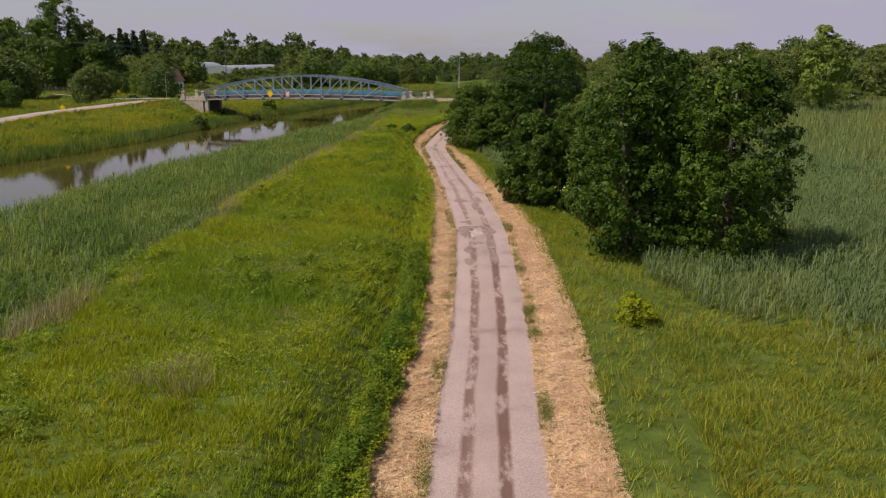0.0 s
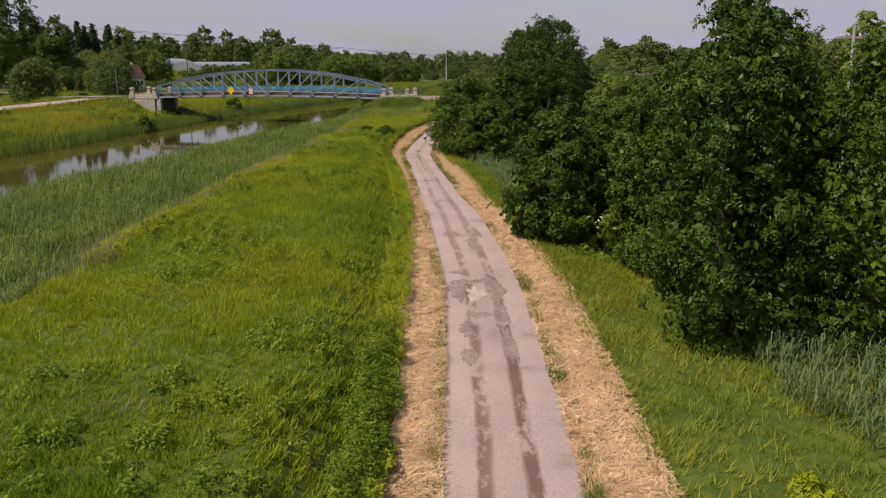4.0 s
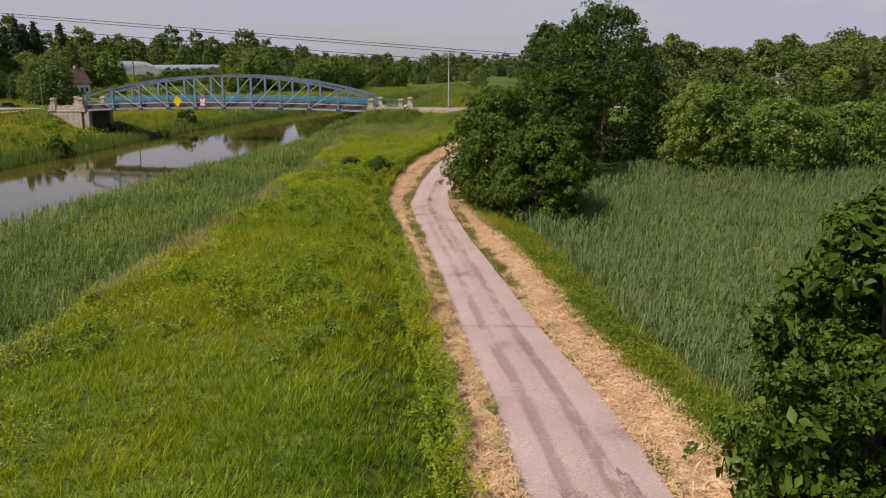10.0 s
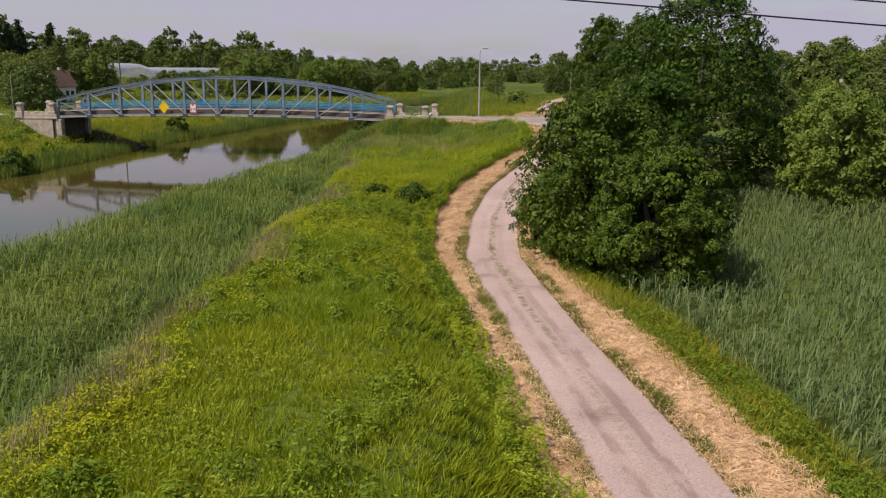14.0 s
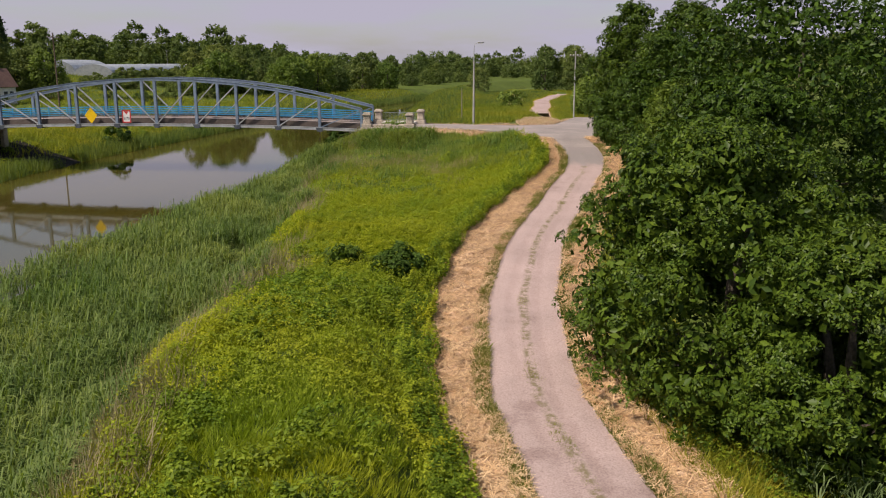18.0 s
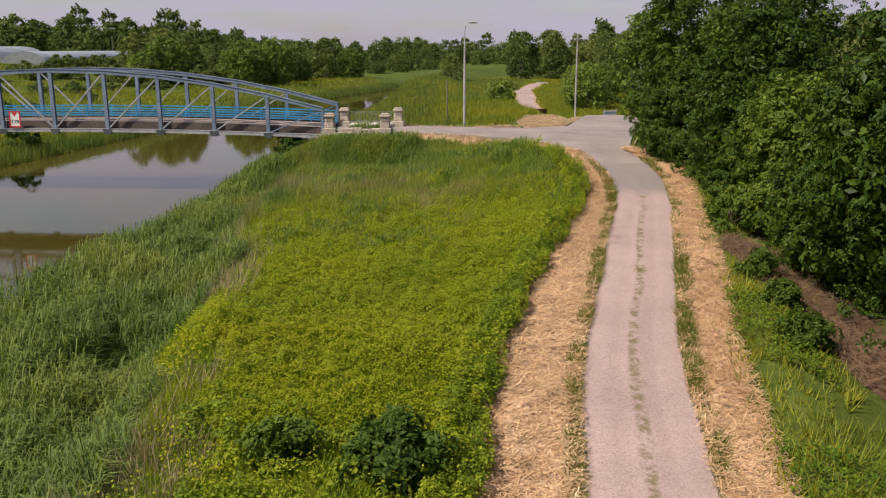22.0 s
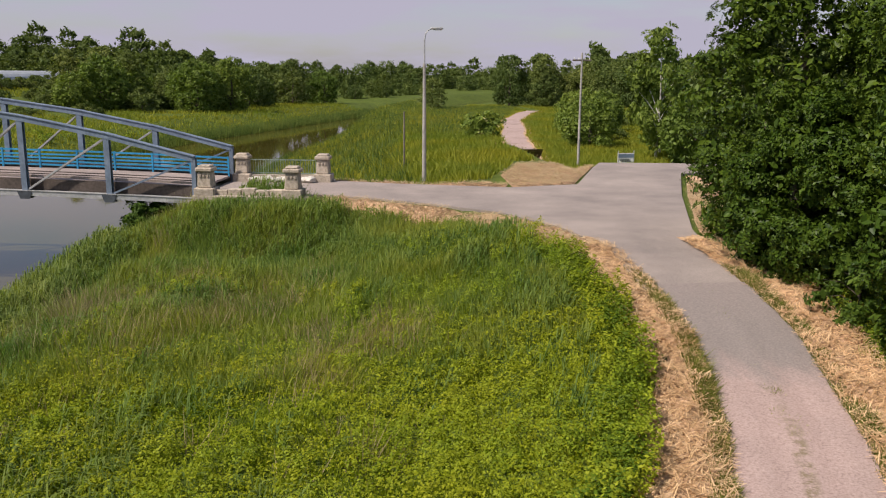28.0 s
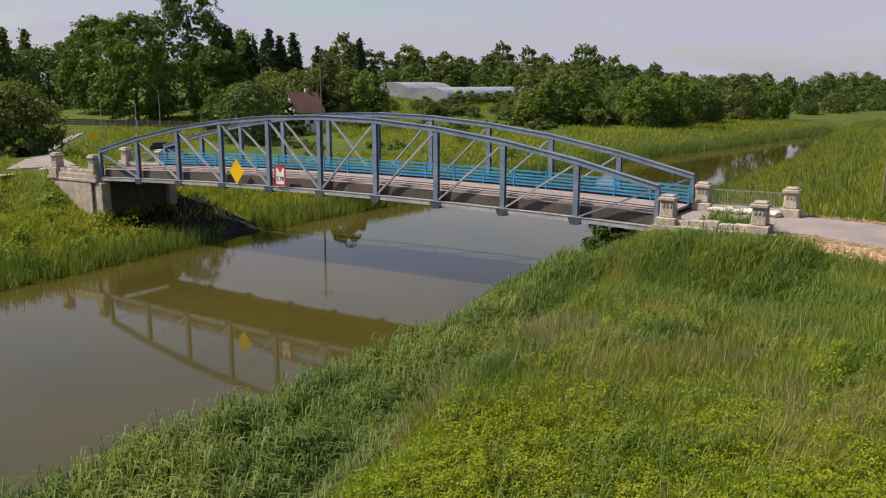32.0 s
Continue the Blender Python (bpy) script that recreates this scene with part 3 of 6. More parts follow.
def ground_sheet():
    xs = spaced([(-3000, -600, 200), (-600, -150, 25), (-150, -70, 4), (-70, 40, 0.8), (40, 100, 3), (100, 400, 15), (400, 3000, 200)])
    ys = spaced([(-400, -40, 30), (-40, 225, 1.0), (225, 330, 2.5), (330, 700, 12), (700, 4400, 200)])
    gx, gy = np.meshgrid(xs, ys)
    gz = height(gx, gy)
    v = np.stack([gx, gy, gz], -1).reshape(-1, 3)
    nx, ny = len(xs), len(ys)
    i = (np.arange(ny - 1)[:, None] * nx + np.arange(nx - 1)[None]).ravel()
    q = np.stack([i, i + 1, i + nx + 1, i + nx], 1)
    return array_mesh("ground", v, q.ravel(), np.full(len(q), 4), M_soil, smooth=True)


tagged(new("ground", ground_sheet()), "rolling green turf of dyke, meadow and river banks", "ground", kind="structure")


def strip(name, left, right, mat, attrs=None, dz=0.0, cells=1):
    """A ribbon between two lines of points (n x 3), with its own thickness below."""
    left, right = np.asarray(left, float), np.asarray(right, float)
    n = len(left)
    cols = [left + (right - left) * (k / cells) for k in range(cells + 1)]
    v = np.stack(cols, 1)
    v[..., 2] += dz
    m = cells + 1
    i = (np.arange(n - 1)[:, None] * m + np.arange(cells)[None]).ravel()
    q = np.stack([i, i + 1, i + m + 1, i + m], 1)
    return array_mesh(name, v.reshape(-1, 3), q.ravel(), np.full(len(q), 4), mat, attrs, smooth=True)


# water
wy = spaced([(-60, 400, 6), (400, 700, 30), (700, 3000, 400)])
w_right, w_left = np.interp(wy, BANK_Y, BANK_R) + 5, np.interp(wy, FAR_Y, BANK_L) - 6
tagged(new("water", strip("water", np.stack([w_left, wy, 0 * wy], 1), np.stack([w_right, wy, 0 * wy], 1), M_water, cells=2)),
       "calm murky brown river water reflecting sky and bridge", "river", kind="structure")

# the gravel path, crowned a little, with ruts
py = np.arange(-40, 182.6, 0.6)
pl, pr = rx(py) - half(py), rx(py) + half(py)
pl = np.where(py > 184, pl - (py - 184) * 0.12, pl)
pr = np.where(py > 186, pr + (py - 186) * 0.1, pr)
cells = 12
acr = np.tile(np.linspace(0, 1, cells + 1), len(py))
alo = np.repeat((py + 40) / 230, cells + 1)
path_mesh = strip("gravel_path", np.stack([pl, py, rz(py) + 0.05], 1), np.stack([pr, py, rz(py) + 0.05], 1), M_gravel, {"across": acr, "along": alo}, cells=cells)
co = np.empty(len(path_mesh.vertices) * 3, dtype=np.float32)
path_mesh.vertices.foreach_get("co", co)
co = co.reshape(-1, 3)
co[:, 2] += 0.05 * (1 - (2 * acr - 1) ** 2) - 0.035 * np.exp(-((np.abs(acr - 0.5) - 0.17) / 0.06) ** 2) + 0.012 * wave(co[:, 0], co[:, 1], 2.1, 1)
last = smooth(177.5, 181.0, co[:, 1])
co[:, 2] = co[:, 2] * (1 - last) + (rz(co[:, 1]) + 0.128) * last
path_mesh.vertices.foreach_set("co", co.ravel())
tagged(new("gravel_path", path_mesh), "pale pinkish gravel path with worn wheel ruts", "path", kind="structure")

# damp brown hollows and a pale island worn into the path
def path_height(x, y):
    a = (x - rx(y) + half(y)) / (2 * half(y))
    return rz(y) + 0.05 + 0.05 * (1 - (2 * a - 1) ** 2) - 0.035 * np.exp(-((np.abs(a - 0.5) - 0.17) / 0.06) ** 2)


def worn_patch(name, cx, cy, wx, wy, lean, seed, mat, label, lift=0.022):
    """A ragged flat blob lying on the gravel."""
    g = np.random.default_rng(seed)
    n, rings = 44, 6
    a = np.linspace(0, 2 * np.pi, n, endpoint=False)
    rag = 1 + 0.16 * np.sin(a * 3 + seed) + 0.12 * np.sin(a * 7 + 2 * seed) + 0.10 * g.normal(size=n)
    v, loops, sides = [], [], []
    for r in range(rings + 1):
        k = r / rings
        y = cy + np.sin(a) * wy * rag * k
        x = cx + np.cos(a) * wx * rag * k + (y - cy) * lean
        v.append(np.stack([x, y, path_height(x, y) + lift * (1 if r < rings else 0.55)], 1))
    for r in range(rings):
        for i in range(n):
            j = (i + 1) % n
            loops += [r * n + i, (r + 1) * n + i, (r + 1) * n + j, r * n + j]
            sides.append(4)
    return tagged(new(name, array_mesh(name, np.concatenate(v), loops, sides, mat, smooth=True)), label, "path", kind="structure")


for i, (cx, cy, wx, wy, lean) in enumerate(((1.75, 70.0, 0.55, 1.9, 0.0), (2.4, 71.6, 0.9, 0.45, 0.0), (3.75, 70.2, 0.55, 2.4, -0.06), (3.75, 65.6, 0.36, 2.6, 0.0), (3.75, 61.0, 0.32, 2.2, 0.0), (1.95, 63.2, 0.34, 1.3, 0.0),
                                                (2.0, 73.6, 0.5, 0.3, 0.0), (1.9, 59.5, 0.36, 1.0, 0.0), (2.7, 65.4, 0.5, 0.5, 0.0), (3.1, 80.2, 0.35, 1.6, -0.1), (1.75, 83.5, 0.6, 0.9, 0.0), (3.5, 84.0, 0.3, 1.4, -0.1))):
    worn_patch("worn_hollow_%d" % (i + 1), cx, cy, wx, wy, lean, 31 + i, M_rut, "damp reddish brown hollow worn into the gravel")
worn_patch("pale_island", 2.72, 69.1, 0.55, 1.25, 0.0, 77, M_pale, "pale raised island of coarse gravel", 0.036)

# asphalt at the crossing and over the bank to the bridge
def flat(name, pts, z, mat, label, category="road"):
    bm = bmesh.new()
    f = bm.faces.new([bm.verts.new((x, y, z(x, y) if callable(z) else z)) for x, y in pts])
    r = bmesh.ops.extrude_face_region(bm, geom=[f])
    bmesh.ops.translate(bm, vec=(0, 0, -0.25), verts=[e for e in r["geom"] if isinstance(e, bmesh.types.BMVert)])
    bmesh.ops.recalc_face_normals(bm, faces=bm.faces)
    bmesh.ops.triangulate(bm, faces=bm.faces)
    return tagged(new(name, mesh_of(name, bm, mat)), label, category, kind="structure")


flat("road_junction", [(-4.2, 203.3), (-1.5, 202.4), (3.0, 199.2), (6.5, 195.8), (8.4, 191.6), (9.3, 187.0), (8.95, 183.5), (8.9, 181.4), (12.5, 181.4), (12.9, 184), (14.3, 190.5), (18.2, 201.4), (22.5, 212.2), (26, 214.5), (60, 227.5), (59, 232), (24, 220.2), (18.8, 219.8), (17.2, 216.2), (13.4, 206.6), (8.8, 205.4), (2.0, 207.6), (-3.4, 210.0)],
     lambda x, y: 5.50 if x < 22 and y > 186 else (float(rz(y)) + 0.12 if y < 187 else (5.50 - (x - 22) * 0.05)), M_asphalt, "worn grey asphalt of the junction by the bridge")
tagged(new("road_left_bank", strip("road_left_bank", [(-57.4, 217.6, 5.45), (-72, 219.6, 5.14), (-81.5, 199.6, 4.34), (-83, 172, 4.24), (-79.8, 140, 4.24), (-87, 60, 4.05), (-95, -60, 4.05)],
     [(-58.4, 211.4, 5.45), (-68.5, 212.6, 5.14), (-75, 197.6, 4.34), (-77, 172, 4.24), (-74.2, 140, 4.24), (-81, 60, 4.05), (-89, -60, 4.05)], M_gravel, {"across": [0.1] * 14, "along": [1.0] * 14})),
     "pale gravel road along the opposite river bank", "road", kind="structure")
tagged(new("road_far_lane", strip("road_far_lane", [(-70, 220.5, 5.16), (-94, 239.5, 4.36), (-127, 279, 4.26)], [(-73, 214.5, 5.16), (-90, 232.5, 4.36), (-122, 271, 4.26)], M_asphalt)),
     "grey lane leading away from the bridge", "road", kind="structure")
fy = np.linspace(238, 400, 40)
fx = np.interp(fy, [238, 250, 273, 297, 318, 345, 380, 400], [16.5, 19, 23.2, 27, 31.6, 36, 46.5, 54])
tagged(new("path_beyond", strip("path_beyond", np.stack([fx - 2.0, fy, height(fx, fy) + 0.15], 1), np.stack([fx + 2.0, fy, height(fx, fy) + 0.15], 1), M_gravel, {"across": [0.1, 0.9] * 40, "along": [1.0] * 80})),
       "pale path running on along the dyke beyond the junction", "path", kind="structure")
for k, (a, b) in enumerate(((-3.4, -1.95), (1.95, 3.3))):
    ea, eb = fx + a + 0.25 * np.sin(fy * 0.9), fx + b + 0.1 * np.sin(fy * 1.7)
    tagged(new("verge_straw_beyond_%d" % (k + 1), strip("verge_straw_beyond", np.stack([ea, fy, height(ea, fy) + 0.11], 1), np.stack([eb, fy, height(eb, fy) + 0.13], 1), M_strawbed, cells=3)),
           "cut straw along the path beyond the junction", "verge", kind="structure")
# cut straw beds on both verges
sy = np.arange(-40, 189, 0.22)


def straw_relief(x, y):
    """Raked heaps and hollows of cut straw."""
    return 0.07 * wave(x, y, 2.3, 1) + 0.08 * wave(x, y, 5.1, 3) + 0.06 * wave(x, y, 10.7, 6)



s_l, s_r = np.interp(sy, STRAW_Y, STRAW_L), np.interp(sy, STRAW_Y, STRAW_R)
wob = 0.22 * np.sin(sy * 1.3) * np.cos(sy * 0.37) + 0.12 * np.sin(sy * 3.1 + 1) + 0.10 * np.sin(sy * 7.7)
L0, L1 = rx(sy) - half(sy) - s_l + wob, rx(sy) - half(sy) + 0.03
R0, R1 = rx(sy) + half(sy) - 0.03, rx(sy) + half(sy) + s_r + wob
for nm, a, b in (("verge_straw_left", L0, L1), ("verge_straw_right", R0, R1)):
    bed = strip(nm, np.stack([a, sy, height(a, sy) + 0.07], 1), np.stack([b, sy, rz(sy) + 0.055 + 0 * b], 1) if nm.endswith("left") else np.stack([b, sy, height(b, sy) + 0.07], 1), M_strawbed, cells=12)
    co = np.empty(len(bed.vertices) * 3, dtype=np.float32)
    bed.vertices.foreach_get("co", co)
    co = co.reshape(-1, 3)
    inner = np.minimum(np.arange(13), np.arange(13)[::-1]) / 3.0
    co[:, 2] += np.tile(np.clip(inner, 0.15, 1), len(sy)) * (0.06 + straw_relief(co[:, 0], co[:, 1]))
    bed.vertices.foreach_set("co", co.ravel())
    tagged(new(nm, bed),
           "verge covered with golden cut straw", "verge", kind="structure")

def straw_patch(name, pts, mat=M_strawbed, label="golden cut straw beside the junction"):
    bm = bmesh.new()
    f = bm.faces.new([bm.verts.new((x, y, 0)) for x, y in pts])
    if f.calc_area() and f.normal.z < 0:
        f.normal_flip()
    bmesh.ops.triangulate(bm, faces=bm.faces)
    for _ in range(4):
        bmesh.ops.subdivide_edges(bm, edges=bm.edges, cuts=1, use_grid_fill=True)
    for v in bm.verts:
        v.co.z = float(height(v.co.x, v.co.y)) + 0.08 + (float(straw_relief(v.co.x, v.co.y)) * 0.8 if not v.is_boundary else -0.05)
    return tagged(new(name, mesh_of(name, bm, mat)), label, "verge", kind="structure")


STRAW_PATCHES = [
    [(9.2, 187.2), (8.2, 191.5), (6.2, 195.4), (2.8, 198.8), (-1.2, 201.9), (-3.2, 202.6), (-3.0, 200.6), (0.4, 197.8), (3.6, 194.4), (5.6, 190.6), (6.7, 187.0)],
    [(9.0, 205.6), (13.3, 206.9), (17.0, 216.4), (18.4, 219.9), (12.2, 219.6), (9.4, 212.0)],
    [(-2.5, 210.2), (2.0, 207.8), (8.6, 205.7), (9.0, 207.0), (2.2, 209.2), (-2.2, 211.6)],
    [(13.1, 184.2), (14.6, 190.5), (18.5, 201.2), (22.8, 212.0), (25.4, 211.4), (20.8, 201.0), (17.0, 190.5), (15.2, 184.2)],
]
for k, pts in enumerate(STRAW_PATCHES):
    straw_patch("verge_straw_junction_%d" % (k + 1), pts)
SOIL = [(10.2, 164.5), (11.6, 166.0), (13.6, 163.0), (13.4, 156.0), (12.6, 149.5), (10.6, 148.0), (9.6, 151.5), (10.4, 157.0)]
straw_patch("soil_slope", SOIL, M_dirt, "bare brown earth slope under the alders")

# ---- the bridge ----
BU = Vector((-0.9853, 0.1706, 0))
BN = Vector((0.1706, 0.9853, 0))
B0 = Vector((-9.67, 202.92, 5.20))
PANEL, PANELS, WIDE = 4.9, 10, 7.0


def camber(k):
    s = k / PANELS
    return 0.49 * 4 * s * (1 - s)


def top_height(k):
    s = k / PANELS
    return 2.43 + 3.38 * 4 * s * (1 - s)


def on_bridge(k, off, z):
    return B0 + BU * (PANEL * k) + BN * off + Vector((0, 0, z))


bridge = empty("truss_bridge", 0, 0, 0, label="arched steel truss road bridge in blue-grey paint over the river", category="bridge")
for off in (0.0, WIDE):
    for k in range(PANELS):
        bm = bmesh.new()
        a, b = on_bridge(k, off, top_height(k)), on_bridge(k + 1, off, top_height(k + 1))
        ext = (b - a).normalized() * 0.06
        beam(bm, a - ext + Vector((0, 0, 0.10)), b + ext + Vector((0, 0, 0.10)), 0.46, 0.05)
        for sd in (-0.15, 0.15):
            beam(bm, a + BN * sd - Vector((0, 0, 0.06)), b + BN * sd - Vector((0, 0, 0.06)), 0.05, 0.30)
        part("top_chord", bm, M_steel, bridge)
        bm = bmesh.new()
        a, b = on_bridge(k, off, camber(k)), on_bridge(k + 1, off, camber(k + 1))
        for sd in (-0.14, 0.14):
            beam(bm, a + BN * sd, b + BN * sd, 0.04, 0.28)
        beam(bm, a + Vector((0, 0, 0.155)), b + Vector((0, 0, 0.155)), 0.40, 0.025)
        part("bottom_chord", bm, M_zinc, bridge, "pale galvanised bottom chord")
        bm = bmesh.new()
        lo, hi = (k + 1, k) if k < 5 else (k, k + 1)
        beam(bm, on_bridge(lo, off, camber(lo) + 0.1), on_bridge(hi, off, top_height(hi) - 0.12), 0.20, 0.10)
        part("diagonal", bm, M_zinc if k not in (0, 9) else M_steel, bridge)
    for k in range(PANELS + 1):
        bm = bmesh.new()
        ibeam(bm, on_bridge(k, off, camber(k) - 0.1), on_bridge(k, off, top_height(k) + 0.02), 0.32 if k not in (0, PANELS) else 0.24, 0.30, 0.035, BN)
        part("post", bm, M_steel, bridge)
        if 0 < k < PANELS:
            bm = bmesh.new()
            p = on_bridge(k, off, camber(k))
            for sd in (-0.175, 0.175):
                q = [p + BN * sd + BU * u + Vector((0, 0, w)) for u, w in ((-0.45, 0.14), (0.45, 0.14), (0.28, -0.32), (-0.28, -0.32))]
                vs = [bm.verts.new(v) for v in q] + [bm.verts.new(v + BN * (0.02 if sd > 0 else -0.02)) for v in q]
                for f in ((0, 1, 2, 3), (7, 6, 5, 4), (0, 4, 5, 1), (1, 5, 6, 2), (2, 6, 7, 3), (3, 7, 4, 0)):
                    bm.faces.new([vs[i] for i in f])
            bmesh.ops.recalc_face_normals(bm, faces=bm.faces)
            part("gusset_plate", bm, M_gusset, bridge, "dark riveted gusset plates")
for k in range(PANELS + 1):
    bm = bmesh.new()
    ibeam(bm, on_bridge(k, 0.05, camber(k) - 0.05), on_bridge(k, WIDE - 0.05, camber(k) - 0.05), 0.30, 0.50, 0.04)
    part("cross_girder", bm, M_steel, bridge)
DK = 0.62
for k in range(PANELS):
    bm = bmesh.new()
    a, b = on_bridge(k, 3.5, camber(k) + DK), on_bridge(k + 1, 3.5, camber(k + 1) + DK)
    beam(bm, a, b, 5.7, 0.14)
    part("deck", bm, M_deck, bridge, "worn pinkish roadway deck")
    for off in (0.42, WIDE - 0.42):
        bm = bmesh.new()
        a, b = on_bridge(k, off, camber(k) + 0.40), on_bridge(k + 1, off, camber(k + 1) + 0.40)
        beam(bm, a, b, 0.16, 0.56)
        part("fascia_board", bm, M_girder, bridge, "dark weathered fascia along the deck")
        for z in (1.08, 1.22):
            bm = bmesh.new()
            beam(bm, on_bridge(k, off, camber(k) + z), on_bridge(k + 1, off, camber(k + 1) + z), 0.06, 0.05)
            part("side_rail", bm, M_girder, bridge)
        for z in (0.72, 0.94):
            bm = bmesh.new()
            beam(bm, on_bridge(k, off, camber(k) + z), on_bridge(k + 1, off, camber(k + 1) + z), 0.10, 0.13)
            part("kerb_rail", bm, M_girder if z < 0.8 else M_deck, bridge)
# bright blue railings inside the trusses
for off, rails in ((WIDE - 0.75, (0.18, 0.40, 0.62, 0.84, 1.10)), (0.75, ())):
    for k in range(PANELS):
        for z in rails:
            bm = bmesh.new()
            beam(bm, on_bridge(k, off, camber(k) + DK + 0.1 + z), on_bridge(k + 1, off, camber(k + 1) + DK + 0.1 + z), 0.05, 0.105)
            part("railing_rail", bm, M_blue, bridge, "bright blue railing rail")
    for k in range(PANELS * 2 + 1):
        if rails:
            bm = bmesh.new()
            beam(bm, on_bridge(k / 2, off, camber(k / 2) + DK), on_bridge(k / 2, off, camber(k / 2) + DK + 1.28), 0.10, 0.10, BN)
            part("railing_post", bm, M_blue, bridge, "bright blue railing post")


# navigation signs on the truss
def plate(bm, c, pts, thick):
    vs = [bm.verts.new(c + BU * -u + Vector((0, 0, w)) + BN * d) for d in (0, thick) for u, w in pts]
    n = len(pts)
    bm.faces.new(vs[:n])
    bm.faces.new(vs[n:][::-1])
    for i in range(n):
        bm.faces.new((vs[i], vs[i + n], vs[(i + 1) % n + n], vs[(i + 1) % n]))
    bmesh.ops.recalc_face_normals(bm, faces=bm.faces)


def rim(c, w, h, t, mat, parent, name, depth=0.05):
    for u, z, a, b in ((0, h / 2 - t / 2, w, t), (0, -h / 2 + t / 2, w, t), (-w / 2 + t / 2, 0, t, h - 2 * t), (w / 2 - t / 2, 0, t, h - 2 * t)):
        bm = bmesh.new()
        plate(bm, c + BU * -u + Vector((0, 0, z)), [(-a / 2, -b / 2), (a / 2, -b / 2), (a / 2, b / 2), (-a / 2, b / 2)], depth)
        part(name, bm, mat, parent)


sign_at = on_bridge(6.63, -0.30, 1.57)
bm = bmesh.new()
plate(bm, sign_at, [(0, -0.95), (0.78, 0), (0, 0.95), (-0.78, 0)], 0.04)
ys = tagged(new("diamond_sign", mesh_of("diamond_sign", bm, M_signyellow)), "plain yellow diamond waterway sign on the bridge truss", "sign")
bm = bmesh.new()
for z in (0.25, -0.25):
    beam(bm, sign_at + BN * 0.04 + Vector((0, 0, z)) + BU * 0.3, sign_at + BN * 0.04 + Vector((0, 0, z)) - BU * 0.3, 0.05, 0.05)
    beam(bm, sign_at + BN * 0.05 + Vector((0, 0, z)), sign_at + BN * 0.2 + Vector((0, 0, z)), 0.05, 0.05)
part("bracket", bm, M_zinc, ys)
c2 = on_bridge(5.73, -0.30, 1.48)
bm = bmesh.new()
plate(bm, c2, [(-0.5, -0.7), (0.5, -0.7), (0.5, 0.7), (-0.5, 0.7)], 0.04)
ws = tagged(new("clearance_sign", mesh_of("clearance_sign", bm, M_white)), "white clearance board with a red border on the bridge truss", "sign")
rim(c2 - BN * 0.02, 1.06, 1.46, 0.12, M_red, ws, "border")
bm = bmesh.new()
plate(bm, c2 - BN * 0.012, [(-0.26, 0.58), (0, 0.22), (0.26, 0.58)], 0.01)
part("red_arrow", bm, M_red, ws)
fc = bpy.data.curves.new("figures", "FONT")
fc.body, fc.size, fc.align_x, fc.align_y, fc.extrude = "3.70", 0.42, "CENTER", "CENTER", 0.006
fo = new("figures", fc)
fo.data.materials.append(M_black)
fo.matrix_basis = Matrix.Translation(c2 - BN * 0.015 + Vector((0, 0, -0.22))) @ Matrix(((-BU.x, 0, -BN.x, 0), (-BU.y, 0, -BN.y, 0), (0, 1, 0, 0), (0, 0, 0, 1)))
fo.parent = ws


def gate_pillar(x, y, z, name="gate_pillar"):
    p = empty(name, x, y, z, math.degrees(math.atan2(-BU.y, -BU.x)), "weathered carved stone pillar at the bridge end", "pillar", "pillars at the bridge ends")
    bm = bmesh.new()
    box(bm, 0, 0, -0.35, 1.15, 1.15, 1.0, 0.05)
    part("plinth", bm, M_stone, p)
    bm = bmesh.new()
    box(bm, 0, 0, 0.60, 0.82, 0.82, 0.92, 0.06)
    for v in bm.verts:
        if v.co.z > 0.8:
            v.co.x *= 0.9
            v.co.y *= 0.9
    part("shaft", bm, M_stone, p)
    bm = bmesh.new()
    box(bm, 0, 0, 1.17, 0.96, 0.96, 0.24, 0.06)
    box(bm, 0, 0, 1.34, 0.74, 0.74, 0.14, 0.06)
    part("cap", bm, M_stone, p)
    bm = bmesh.new()
    for sx in (-0.2, 0.0, 0.2):
        box(bm, sx, -0.405, 0.82, 0.10, 0.06, 0.16, 0.01)
    part("carving", bm, M_stone, p)
    return p


DZ = 5.85
PIL = {}
for key, k, off in (("rn0", -0.14, -0.05), ("rn1", -1.15, -0.2), ("rf0", -0.14, WIDE + 0.1), ("rf1", -1.2, WIDE + 0.2), ("ln0", 10.16, -0.1), ("ln1", 11.2, -0.2), ("lf0", 10.16, WIDE + 0.1), ("lf1", 11.2, WIDE + 0.2)):
    p = B0 + BU * (PANEL * k) + BN * off
    gate_pillar(p.x, p.y, DZ)
    PIL[key] = Vector((p.x, p.y, DZ))


